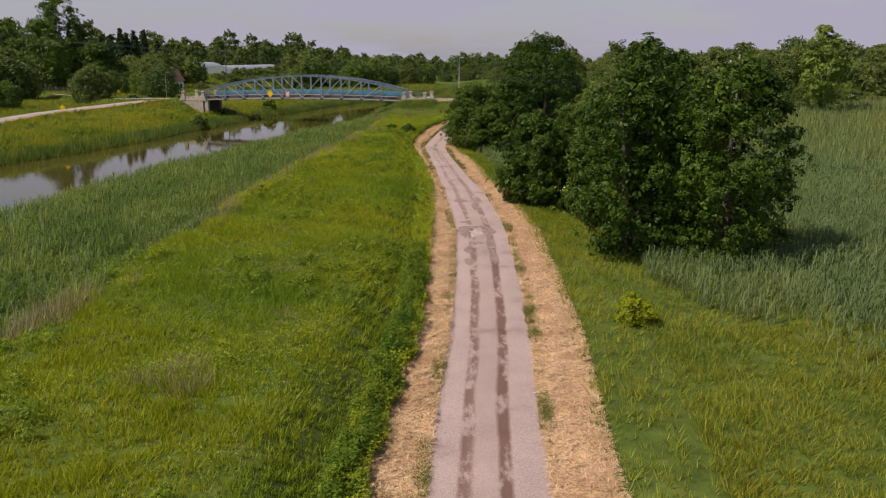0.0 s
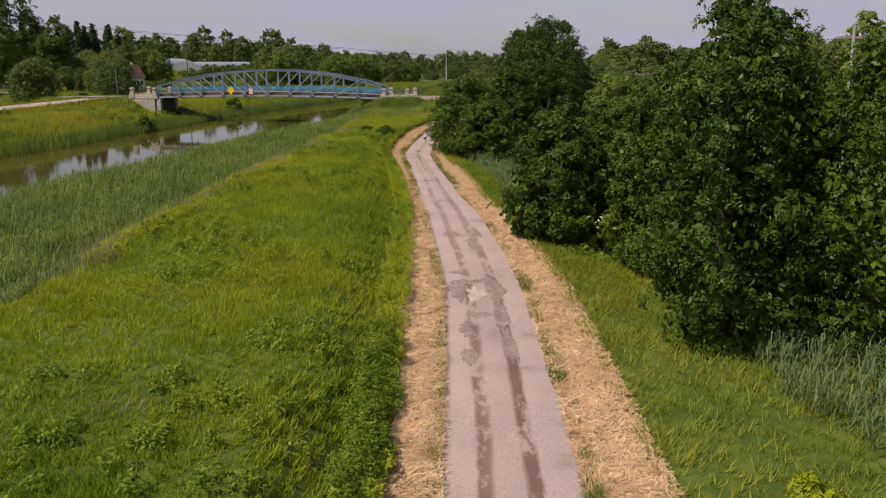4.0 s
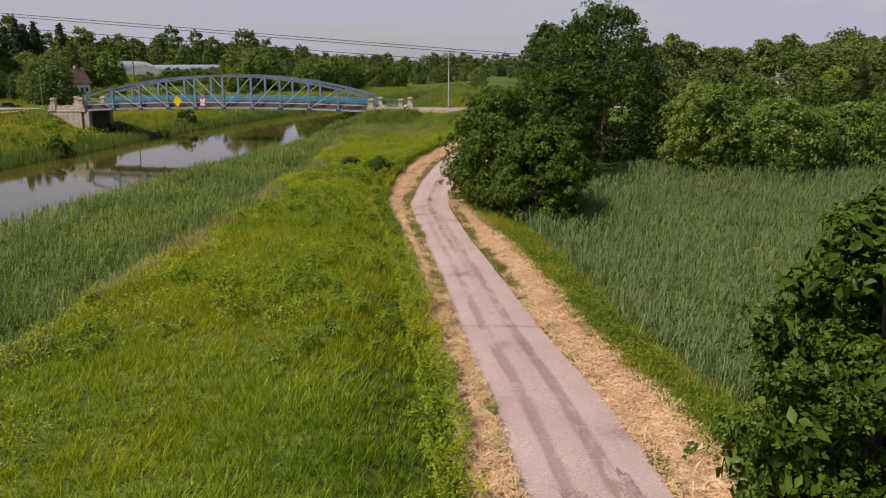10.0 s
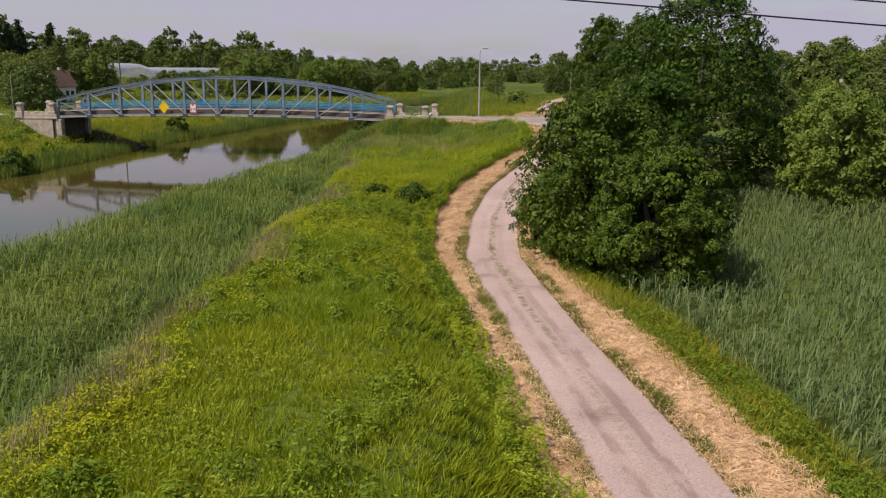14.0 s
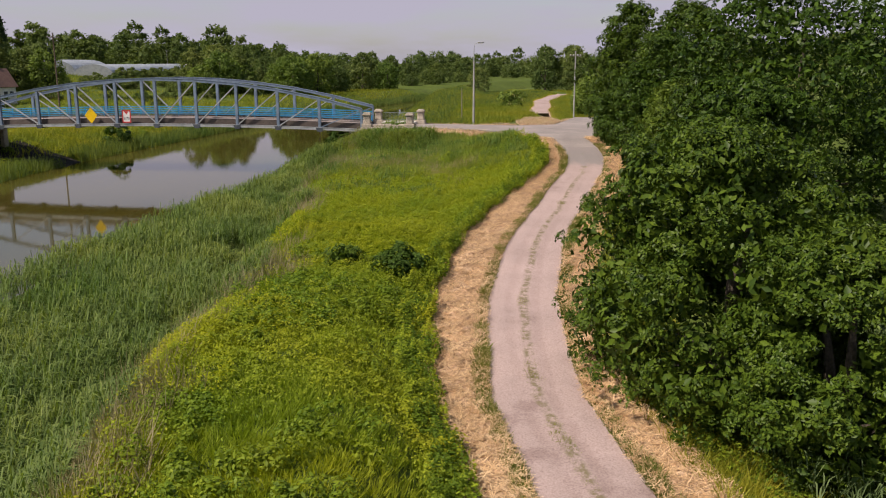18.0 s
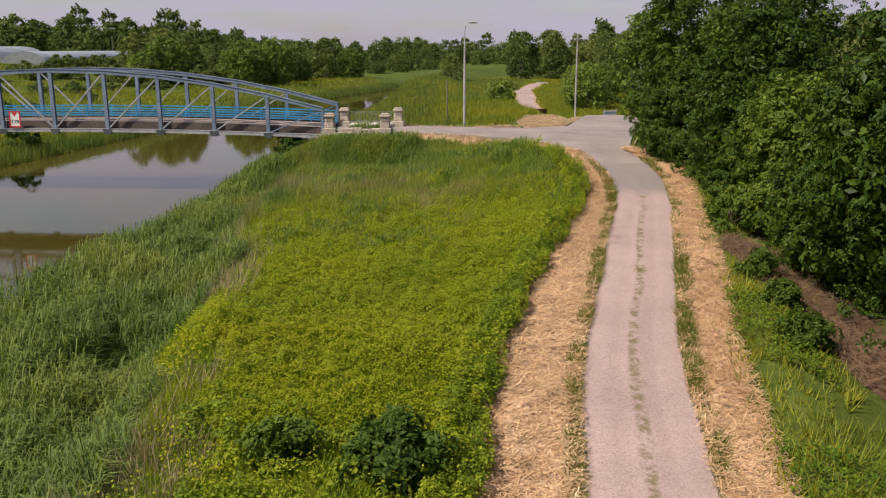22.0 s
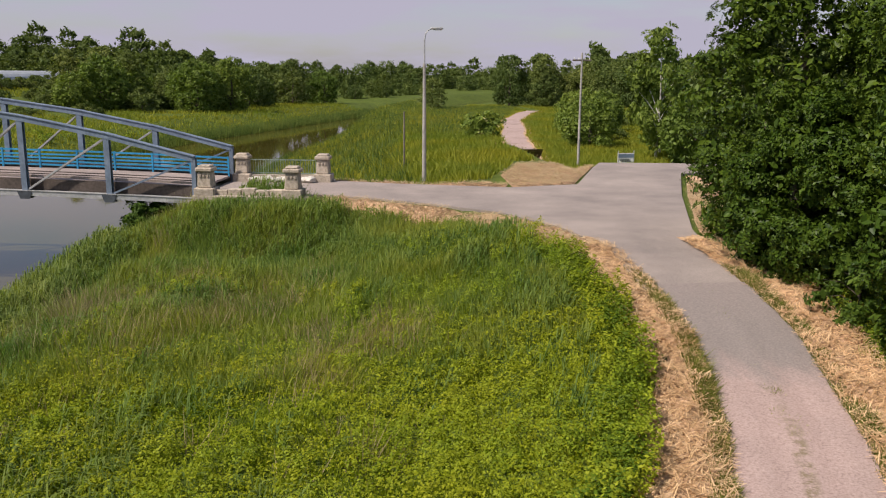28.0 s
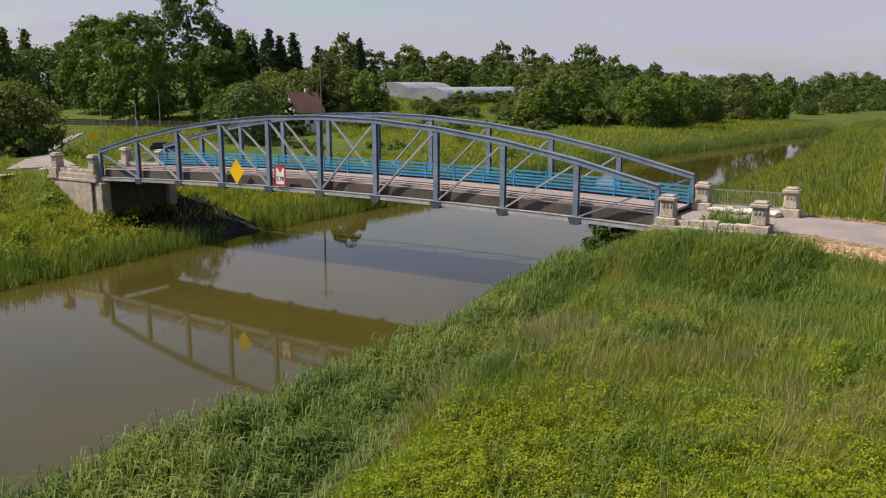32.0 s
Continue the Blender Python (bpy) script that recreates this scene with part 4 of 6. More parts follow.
def iron_rail(a, b):
    d = (b - a).normalized()
    a, b = a + d * 0.5, b - d * 0.5
    r = empty("iron_railing", a.x, a.y, a.z, 0, "low green-grey iron bar railing between two stone pillars", "railing", "railings at the bridge ends")
    a, b = Vector((0, 0, 0)), b - a
    for z in (0.15, 1.0):
        bm = bmesh.new()
        beam(bm, a + Vector((0, 0, z)), b + Vector((0, 0, z)), 0.05, 0.06)
        part("rail", bm, M_rail, r)
    n = int((b - a).length / 0.16)
    for i in range(n + 1):
        bm = bmesh.new()
        q = a + (b - a) * (i / n)
        beam(bm, q + Vector((0, 0, 0.1)), q + Vector((0, 0, 1.0)), 0.025, 0.025, BU)
        part("bar", bm, M_rail, r)
    bm = bmesh.new()
    beam(bm, a + Vector((0, 0, -0.12)), b + Vector((0, 0, -0.12)), 0.5, 0.35)
    part("stone_kerb", bm, M_stone, r, "broken pale stone kerb")


for a, b in (("rf0", "rf1"), ("lf0", "lf1")):
    iron_rail(PIL[a], PIL[b])


def low_parapet(a, b):
    """Broken low stone wall with a coping, between two pillars."""
    d = (b - a).normalized()
    a, b = a + d * 0.5, b - d * 0.5
    w = empty("low_parapet", a.x, a.y, a.z, 0, "low broken stone parapet between two pillars", "wall", "parapets at the bridge ends")
    n, run = 5, b - a
    for i in range(n):
        bm = bmesh.new()
        p, q = run * (i / n), run * ((i + 0.96) / n)
        lift = Vector((0, 0, -0.16 + 0.05 * ((i * 7) % 3)))
        beam(bm, p + lift, q + lift, 0.46, 0.40)
        bmesh.ops.bevel(bm, geom=list(bm.edges), offset=0.04, segments=1, affect="EDGES")
        part("stone", bm, M_stone, w)
    return w


low_parapet(PIL["rn0"], PIL["rn1"])
low_parapet(PIL["ln0"], PIL["ln1"])


def rubble_stone(x, y, z, size, seed):
    g = random.Random(seed)
    bm = bmesh.new()
    bmesh.ops.create_icosphere(bm, subdivisions=2, radius=size)
    for v in bm.verts:
        v.co = Vector((v.co.x * 1.5, v.co.y, v.co.z * 0.7)) * g.uniform(0.85, 1.12)
    o = part("rubble_stone", bm, M_rubble)
    o.location, o.rotation_euler = (x, y, z), (0, 0, g.random() * 6.28)
    return tagged(o, "pale broken stone lying by the bridge kerb", "stone", "rubble by the bridge")


for i in range(12):
    q = PIL["rf0"].lerp(PIL["rf1"], 0.12 + 0.068 * i)
    rubble_stone(q.x - BN.x * (0.45 + 0.12 * (i % 3)), q.y - BN.y * (0.45 + 0.12 * (i % 3)), DZ - 0.20 + 0.02 * (i % 2), 0.20 + 0.05 * ((i * 5) % 4), 900 + i)


def abutment(k, side, label):
    """Stone abutment with wing walls; side +1 reaches away past the bridge's left end."""
    a = empty("abutment", 0, 0, 0, 0, label, "abutment", "bridge abutments")
    c = B0 + BU * (PANEL * k + side * 3.2) + BN * (WIDE / 2)
    turn = Matrix.Translation((c.x, c.y, 0)) @ Matrix.Rotation(math.atan2(BU.y, BU.x), 4, "Z")
    # block painted dark for the shaded face; wing walls keep the lit stone colour
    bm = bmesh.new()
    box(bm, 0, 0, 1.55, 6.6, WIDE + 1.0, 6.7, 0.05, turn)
    part("wall_block", bm, M_shaded_stone, a)
    bm = bmesh.new()
    box(bm, 0.2, 0, 5.02, 6.9, WIDE + 1.4, 0.28, 0.05, turn)
    part("cornice", bm, M_stone, a, "pale projecting stone cornice")
    for s in (-1, 1):
        bm = bmesh.new()
        box(bm, side * 0.1, s * (WIDE / 2 + 0.42), 5.35, 6.6, 0.45, 0.5, 0.04, turn)
        part("parapet_base", bm, M_stone, a)
        bm = bmesh.new()
        box(bm, -side * 3.2 + (-0.15 * side), s * (WIDE / 2 + 0.1), 2.2, 0.9, 0.9, 5.4, 0.06, turn)
        part("pier", bm, M_stone, a, "square stone corner pier")
        bm = bmesh.new()
        box(bm, side * 0.35, s * (WIDE / 2 + 0.56), 1.6, 5.7, 0.16, 6.5, 0.03, turn)
        part("wing_wall", bm, M_stone, a, "weathered brown stone wing wall")
    bm = bmesh.new()
    box(bm, 0, 0, 5.32, 6.6, WIDE - 0.2, 0.34, 0, turn)
    part("approach_slab", bm, M_asphalt, a, "worn asphalt over the abutment")
    return a


abutment(10, 1, "stone abutment on the far river bank, wall block darkened as shade")
abutment(0, -1, "weathered stone abutment on the near river bank")

# ---- trees and undergrowth ----
def crown_arrays(r, wide, tall, z0, lumps, leaves, leaf, shape="round", seed=1, droop=0.0):
    """Boughs carry sprays, sprays carry leaves; larger leaves fill the shaded inside."""
    g = np.random.default_rng(seed)
    n = lumps
    hz = np.sort(g.random(n)) ** 0.95
    ang = g.random(n) * 2 * np.pi
    if shape == "round":
        prof = np.sqrt(np.clip(1 - (2 * hz - 0.86) ** 2 / 1.32, 0.06, 1)) * (1 - 0.22 * hz)
    elif shape == "cone":
        prof = (1.02 - hz) ** 0.9
    else:
        prof = np.clip(np.sin(np.pi * (0.12 + 0.84 * hz)), 0.1, 1) ** 0.7
    rad = prof * wide / 2 * (0.40 + 0.52 * np.sqrt(g.random(n)))
    lr = wide * (0.075 + 0.085 * g.random(n)) * (0.75 + 0.4 * prof)
    if shape == "cone":
        lr *= 0.7
    cen = np.stack([np.cos(ang) * rad, np.sin(ang) * rad, z0 + hz * tall * 0.94], 1)
    cen[:, :2] *= 1 + 0.14 * np.sin(ang * 3 + seed)[:, None]
    weight = lr ** 2 / (lr ** 2).sum()

    def shell(count, lo, hi):
        pick = g.choice(n, count, p=weight)
        d = g.normal(size=(count, 3))
        d[:, 2] = d[:, 2] * 0.85 + 0.3
        out = cen[pick] - np.array([0, 0, z0 + tall * 0.4])
        out /= np.linalg.norm(out, axis=1, keepdims=True) + 1e-6
        d += out * 0.55
        d /= np.linalg.norm(d, axis=1, keepdims=True)
        rr = lr[pick] * (lo + (hi - lo) * g.random(count))
        return cen[pick] + d * rr[:, None] * np.array([1, 1, 0.8]), d

    near = leaf < 0.2 or leaves >= 9000
    per = 12 if near else 3
    fill = leaves // (5 if near else 4)
    ns = (leaves - fill) // per
    if near:
        each = 7
        ns = ns // each * each
        tp, td = shell(ns // each, 0.70, 1.15)
        o = g.normal(size=(ns, 3))
        o += np.repeat(td, each, 0) * 0.9
        o /= np.linalg.norm(o, axis=1, keepdims=True)
        reach = leaf * np.repeat(2.9 + 3.4 * g.random(ns // each), each)[:, None]
        sp = np.repeat(tp, each, 0) + o * reach * np.array([1, 1, 0.7])
        sd = np.repeat(td, each, 0) * 0.35 + o * 0.8
    else:
        sp, sd = shell(ns, 0.62, 1.16)
    sn = sd + np.array([0, 0, 0.45]) + g.normal(size=(ns, 3)) * 0.3
    sn /= np.linalg.norm(sn, axis=1, keepdims=True)
    q = g.normal(size=(ns * per, 3)) * leaf * (1.45 if near else 1.3)
    nn = np.repeat(sn, per, 0)
    q -= nn * (q * nn).sum(1, keepdims=True) * 0.75
    q[:, 2] -= np.linalg.norm(q, axis=1) * 0.25
    p = np.repeat(sp, per, 0) + q
    nrm = nn + g.normal(size=p.shape) * (0.30 if near else 0.6)
    size = np.full(len(p), leaf)
    cp, cd = shell(fill, 0.35, 0.78)
    p, nrm = np.concatenate([p, cp]), np.concatenate([nrm, cd + g.normal(size=cd.shape) * 0.5])
    size = np.concatenate([size, np.full(fill, leaf * (2.4 if near else 1.6))])
    count = len(p)
    p[:, 2] = np.maximum(p[:, 2], z0 * 0.5)
    nrm /= np.linalg.norm(nrm, axis=1, keepdims=True)
    t = np.cross(nrm, g.normal(size=(count, 3)))
    t[:, 2] -= droop
    t /= np.linalg.norm(t, axis=1, keepdims=True) + 1e-6
    b = np.cross(nrm, t)
    s = (size * (0.65 + 0.7 * g.random(count)))[:, None]
    v = np.stack([p - t * s, p + b * s * 0.52 + nrm * s * 0.14, p + t * s, p - b * s * 0.52 + nrm * s * 0.12], 1).reshape(-1, 3)
    i = np.arange(count)[:, None] * 4
    tri = np.concatenate([i + [0, 1, 2], i + [0, 2, 3]], 1)
    return v, tri.reshape(-1), np.full(count * 2, 3), cen


def limbs(bm, tall, wide, z0, cen, seed, girth, stems=1):
    g = random.Random(seed)
    for s in range(stems):
        a0 = g.random() * 6.28
        ox, oy = (math.cos(a0) * 0.4 * (stems > 1), math.sin(a0) * 0.4 * (stems > 1))
        top = Vector((ox * 3, oy * 3, tall * 0.8))
        pts = [Vector((ox, oy, -0.4)), Vector((ox * 1.3, oy * 1.3, z0)), Vector((ox * 2 + g.uniform(-.3, .3), oy * 2 + g.uniform(-.3, .3), tall * 0.45)), top]
        tube(bm, pts, [girth * 1.3, girth, girth * 0.65, girth * 0.15], 8)
    for k in range(min(10, len(cen))):
        c = Vector(cen[(k * 7) % len(cen)])
        h = max(z0, min(c.z * 0.6, tall * 0.6))
        tube(bm, [Vector((0, 0, h)), Vector((c.x * 0.5, c.y * 0.5, (h + c.z) / 2 + 0.2)), c], [girth * 0.4, girth * 0.25, girth * 0.06], 5)


def tree_meshes(name, wide, tall, z0, lumps, leaves, leaf, mat, bark, seed, shape="round", girth=0.2, stems=1, droop=0.0):
    v, l, s, cen = crown_arrays(None, wide, tall - z0, z0, lumps, leaves, leaf, shape, seed, droop)
    crown = array_mesh("crown", v, l, s, mat)
    bm = bmesh.new()
    limbs(bm, tall, wide, z0, cen, seed, girth, stems)
    return mesh_of("trunk", bm, bark), crown


def plant_tree(name, x, y, meshes, label, category="tree", group="", turn=0.0, size=1.0, z=None):
    t = empty(name, x, y, float(height(x, y)) if z is None else z, turn, label, category, group)
    t.scale = (size, size, size)
    part("trunk", meshes[0], None, t)
    part("crown", meshes[1], None, t)
    return t


ALDER = "dense dark green alder tree with lobed foliage"
near_trees = [
    ("alder_tree", 4.9, 132.6, 10.2, 9.8, "rounded dark green alder bush tree beside the gravel path"),
    ("alder_tree", 18.6, 155.5, 15.0, 17.2, "tall broad dark green alder tree standing in reeds"),
    ("alder_tree", 8.8, 82.0, 6.6, 9.2, "bushy dark green alder by the straw verge"),
    ("alder_tree", 14.3, 62.5, 9.5, 14.5, "large dark green alder in a dense clump"),
    ("alder_tree", 20.5, 60.0, 9.5, 15.2, "large dark green alder at the edge of the clump"),
    ("alder_tree", 16.8, 70.0, 10.0, 16.6, "dark green alder behind the clump"),
    ("alder_tree", 17.0, 80.0, 7.5, 11.5, "mid green ash between the clump and the path"),
    ("alder_tree", 17.5, 188.0, 9.5, 13.8, "tall dark green alder overhanging the path junction"),
    ("alder_tree", 14.8, 161.0, 7.5, 10.0, "dark green alder on the slope beside the narrow path"),
    ("alder_tree", 16.8, 174.0, 8.5, 11.5, "dark green alder in the row beside the path"),
    ("alder_tree", 12.0, 146.0, 8.0, 11.0, "dark green alder leaning over the path bend"),
    ("alder_tree", 20.5, 181.0, 10.0, 14.5, "tall dark green alder behind the roadside row"),
    ("alder_tree", 7.4, 127.6, 7.2, 7.8, "low dark green alder with boughs down to the reeds"),
    ("alder_tree", 15.2, 167.0, 6.5, 8.5, "mid green young ash on the slope by the path"),
    ("alder_tree", 13.4, 84.5, 7.5, 10.4, "mid green ash below the old double pole"),
    ("alder_tree", 20.0, 86.0, 8.5, 10.6, "mid green ash beside the old double pole"),
    ("alder_tree", 24.5, 83.0, 9.0, 11.0, "broad mid green ash in the thicket"),
    ("alder_tree", 27.5, 95.0, 8.5, 8.0, "rounded mid green ash at the reed field's edge"),
    ("alder_tree", 15.6, 182.6, 5.6, 6.5, "low dark green alder filling the row by the junction"),
    ("alder_tree", 13.9, 75.5, 5.6, 12.4, "slender dark green alder standing behind the elder"),
    ("alder_tree", 16.0, 173.0, 4.8, 5.6, "mid green young ash at the straw verge"),
]
for i, (nm, x, y, w, h, lab) in enumerate(near_trees):
    close = 120 < y < 190 and w < 12
    n = int((20000 + 3300 * w) * (1.5 if close else 1.0))
    ms = tree_meshes(nm, w, h, h * 0.06, int(110 + 11 * w), n, 0.068 if close else 0.082, M_ash if "ash" in lab.split() else M_alder, M_bark, 20 + i, "round", 0.16 + 0.012 * h, 2 if i % 3 == 0 else 1)
    plant_tree(nm, x, y, ms, lab, "tree", "alder trees by the path", turn=i * 47)


def bush(name, x, y, w, h, mat, label, seed, leaves=1500, leaf=0.16, bloom=None):
    ms = tree_meshes(name, w, h, h * 0.06, 26, leaves, leaf, mat, M_bark, seed, "round", 0.05, 1)
    b = plant_tree(name, x, y, ms, label, "bush")
    if bloom:
        v, l, s, _ = crown_arrays(None, w * 1.02, h * 0.96, h * 0.1, 9, 420, 0.05, "round", seed + 50)
        part("blossom", array_mesh("blossom", v, l, s, bloom), None, b, "pale creamy flower heads" if bloom is M_bloom else "yellow flower heads")
    return b


for i, (x, y, w, h) in enumerate(((27.2, 149.0, 9.0, 9.5), (35.5, 148.0, 10.0, 7.4), (44.0, 151.0, 9.5, 7.0), (31.5, 158.0, 9.0, 8.4), (53.0, 156.0, 9.0, 6.6))):
    plant_tree("willow_tree", x, y, tree_meshes("willow_tree", w, h, h * 0.04, 170, 26000, 0.10, M_light_leaf, M_bark, 330 + i, "round", 0.14, 2),
               "bushy mid-green willow at the far edge of the reed field", "tree", "willows behind the reed field", turn=i * 61)
plant_tree("pale_willow", 88.0, 243.0, tree_meshes("pale_willow", 8.0, 9.5, 0.6, 90, 5000, 0.2, M_elder, M_bark, 340, "round", 0.2), "yellow-green willow beside the white house", "tree")
bush("elder_bush", 12.4, 78.4, 4.6, 3.0, M_elder, "flowering elder bush with creamy blossom by the alders", 301, 6500, 0.075, M_bloom)
bush("flowering_bush", 10.7, 45.3, 2.0, 1.4, M_lime, "yellow-green flowering bush in the rough meadow", 302, 3200, 0.07)
bush("dark_bush", -6.1, 146.2, 2.5, 1.0, M_shrub, "low dark green shrub on the grassy dyke", 303, 3600, 0.085)
bush("dark_bush", -8.7, 146.0, 1.5, 0.95, M_shrub, "small dark shrub on the grassy dyke", 304, 2400, 0.08)
for i, (x, y, w, h) in enumerate(((12.0, 167.0, 2.4, 2.0), (13.4, 171.0, 2.6, 2.2), (10.3, 160.5, 1.7, 1.2), (8.9, 153.5, 1.6, 1.0), (14.9, 178.6, 2.6, 2.2), (9.6, 157.0, 1.4, 0.9))):
    bush("slope_shrub", x, y, w, h, M_shrub, "dark green shrub at the foot of the alders", 310 + i, 3000, 0.07)
bush("elder_bush", 13.8, 247.0, 4.0, 2.6, M_light_leaf, "elder bush with creamy blossom on the meadow beyond the road", 305, 1500, 0.18, M_bloom)
bush("river_bush", -52.5, 184.0, 3.5, 2.5, M_shrub, "dark green shrub on the opposite bank", 306, 1800, 0.14)
bush("garden_bush", -96.2, 301.5, 4.4, 6.4, M_shrub, "dark leafy bush in front of the house gable", 309, 5000, 0.16)
bush("river_bush", -12.4, 203.6, 3.2, 1.7, M_shrub, "dark shrub at the waterline under the bridge end", 308, 5000, 0.08)
bush("river_bush", -47.5, 236.0, 4.5, 3.0, M_shrub, "dark green shrub below the bridge on the opposite bank", 307, 1800, 0.15)

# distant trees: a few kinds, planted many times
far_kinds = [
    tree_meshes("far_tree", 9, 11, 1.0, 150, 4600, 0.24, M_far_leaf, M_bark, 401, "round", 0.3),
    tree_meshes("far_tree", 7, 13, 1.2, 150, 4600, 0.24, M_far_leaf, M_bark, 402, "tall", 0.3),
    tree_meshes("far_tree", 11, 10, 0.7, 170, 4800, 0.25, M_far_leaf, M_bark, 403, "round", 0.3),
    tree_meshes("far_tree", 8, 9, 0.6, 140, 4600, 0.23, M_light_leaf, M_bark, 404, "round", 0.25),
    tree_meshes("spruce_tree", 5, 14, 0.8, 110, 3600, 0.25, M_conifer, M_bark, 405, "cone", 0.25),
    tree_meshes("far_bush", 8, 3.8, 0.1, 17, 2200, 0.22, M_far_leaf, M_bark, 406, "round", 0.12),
]
FAR_LAB = ["broad green tree in the distant wood", "tall narrow green tree in the distant wood", "spreading green tree in the distant wood", "pale green willow in the distance", "dark spruce behind the opposite bank", "green bush at the foot of the distant wood"]
FAR_NAME = ["far_tree", "far_tree", "far_tree", "willow_tree", "spruce_tree", "far_bush"]
protos = {}


woods = []
wood_kinds = [crown_arrays(None, w, h, 0.2, 60, 900, 0.46, sh, 420 + j)[0] for j, (w, h, sh) in enumerate(((9, 10.5, "round"), (7, 12.5, "tall"), (11, 9.5, "round"), (8, 8.5, "round"), (5, 13, "cone"), (6, 3.8, "round")))]


def plant_far(k, x, y, size, turn):
    z = float(height(x, y)) - 0.3
    if math.hypot(x, y - 150) > 330:
        ca, sa = math.cos(radians(turn)) * size, math.sin(radians(turn)) * size
        w = wood_kinds[k]
        woods.append(np.stack([w[:, 0] * ca - w[:, 1] * sa + x, w[:, 0] * sa + w[:, 1] * ca + y, w[:, 2] * size * (0.65 + 0.6 * ((x * 7.3 + y * 3.1) % 1)) + z], 1))
        return
    if k not in protos:
        protos[k] = plant_tree(FAR_NAME[k], x, y, far_kinds[k], FAR_LAB[k], "bush" if k == 5 else "tree", "distant trees", turn, size, z)
    else:
        t = copy_thing(protos[k], pose(x, y, z, 0, 0, turn))
        t.scale = (size, size, size * (0.9 + 0.2 * ((x * 7.3 + y * 3.1) % 1)))


far_r = random.Random(11)


def belt(n, ax, ay, bx, by, deep, kinds, lo, hi):
    for i in range(n):
        t = (i + far_r.random()) / n
        x, y = ax + (bx - ax) * t + far_r.uniform(-deep, deep), ay + (by - ay) * t + far_r.uniform(-deep, deep)
        plant_far(far_r.choice(kinds), x, y, far_r.uniform(lo, hi), far_r.random() * 360)


# the wood across the upper river
belt(40, -58, 356, -16, 430, 11, [0, 1, 3, 2, 3, 5], 0.55, 1.3)
belt(16, -58, 342, -30, 372, 7, [5, 5, 3], 1.0, 1.4)
belt(36, -22, 435, 30, 570, 14, [0, 1, 2, 3, 5], 0.45, 0.85)
belt(20, -150, 430, -66, 405, 18, [5], 0.4, 0.75)
belt(90, -260, 780, 60, 760, 40, [0, 1, 2, 3], 1.0, 1.7)
belt(90, 20, 700, 420, 640, 40, [0, 1, 2], 0.8, 1.4)
belt(30, 62, 300, 110, 420, 14, [5, 3, 5], 0.5, 0.9)
belt(44, -215, 600, -60, 640, 18, [0, 1, 2, 3], 1.1, 1.6)
# behind the left bank
belt(24, -156, 352, -116, 342, 5, [4, 4, 4, 1], 0.95, 1.4)
belt(7, -111, 336, -95, 343, 3, [0, 4, 1, 3, 0], 0.85, 1.2)
belt(6, -120, 309, -107, 301, 2, [2, 0, 5], 0.6, 0.85)
for k, x, y, size in ((2, -91.5, 281.5, 1.05), (5, -95.0, 287.0, 1.4), (0, -98.5, 289.5, 1.0), (3, -105.0, 300.0, 0.95), (5, -93.5, 301.0, 0.8), (5, -98.0, 300.0, 1.0)):
    plant_far(k, x, y, size, x * 31 % 360)
belt(34, -190, 545, -50, 560, 12, [0, 1, 2, 0], 0.8, 1.6)
belt(9, -180, 560, -40, 570, 8, [0, 1], 1.4, 1.75)
belt(12, -225, 482, -176, 470, 6, [1, 0, 3], 0.6, 0.95)
belt(3, -152, 432, -143, 430, 3, [4], 1.2, 1.5)
belt(5, -99, 236, -90, 231, 3, [2, 5], 0.75, 0.95)
belt(30, -112, 352, -48, 368, 9, [5], 0.5, 1.05)
belt(14, -80, 245, -58, 330, 8, [5], 0.25, 0.5)
belt(18, -100, 318, -45, 338, 8, [5], 0.3, 0.7)
belt(14, -250, 260, -190, 330, 12, [0, 1, 2, 3], 1.3, 1.9)
belt(8, -135, 258, -122, 250, 4, [5, 2], 1.2, 1.6)
belt(24, -240, 150, -165, 250, 20, [0, 1, 2, 3], 1.4, 2.1)
belt(16, -128, 150, -104, 215, 8, [2, 0, 5, 3], 0.8, 1.2)
belt(10, -128, 318, -112, 330, 6, [3, 5, 2], 0.8, 1.1)
belt(18, -185, 470, -110, 455, 9, [5], 0.6, 1.0)
belt(12, -150, 400, -122, 384, 6, [5, 3], 0.55, 0.8)
belt(34, -90, 374, -91, 500, 1.5, [5], 0.6, 0.95)
belt(60, -420, 420, -230, 560, 40, [0, 1, 2, 4], 1.5, 2.2)
belt(140, -420, 860, 500, 860, 60, [0, 1, 2], 1.1, 1.8)
belt(50, -60, 470, -40, 640, 26, [0, 1, 2, 3], 0.7, 1.2)
belt(70, 150, 470, 520, 420, 40, [0, 1, 2, 3], 1.3, 2.0)
# right: hedges and woods beyond the fields
belt(18, 40, 238, 64, 300, 8, [3, 3, 0], 0.6, 1.0)
belt(16, 34, 272, 52, 340, 5, [3, 5, 3], 0.6, 0.95)
belt(18, 38, 166, 74, 186, 7, [0, 5, 3, 5], 0.45, 0.65)
belt(18, 50, 215, 74, 232, 7, [3, 5, 0], 0.6, 0.9)
belt(12, 88, 205, 104, 212, 4, [5, 3], 0.55, 0.8)
belt(34, 60, 290, 150, 304, 9, [0, 1, 2, 0], 1.1, 1.5)
belt(30, 110, 300, 240, 420, 26, [0, 1, 2, 3], 1.3, 1.9)
belt(22, 112, 175, 240, 250, 16, [0, 2, 1, 5], 1.0, 1.5)
belt(44, 60, 420, 150, 520, 20, [0, 1, 2], 1.1, 1.6)
wv = np.concatenate(woods)
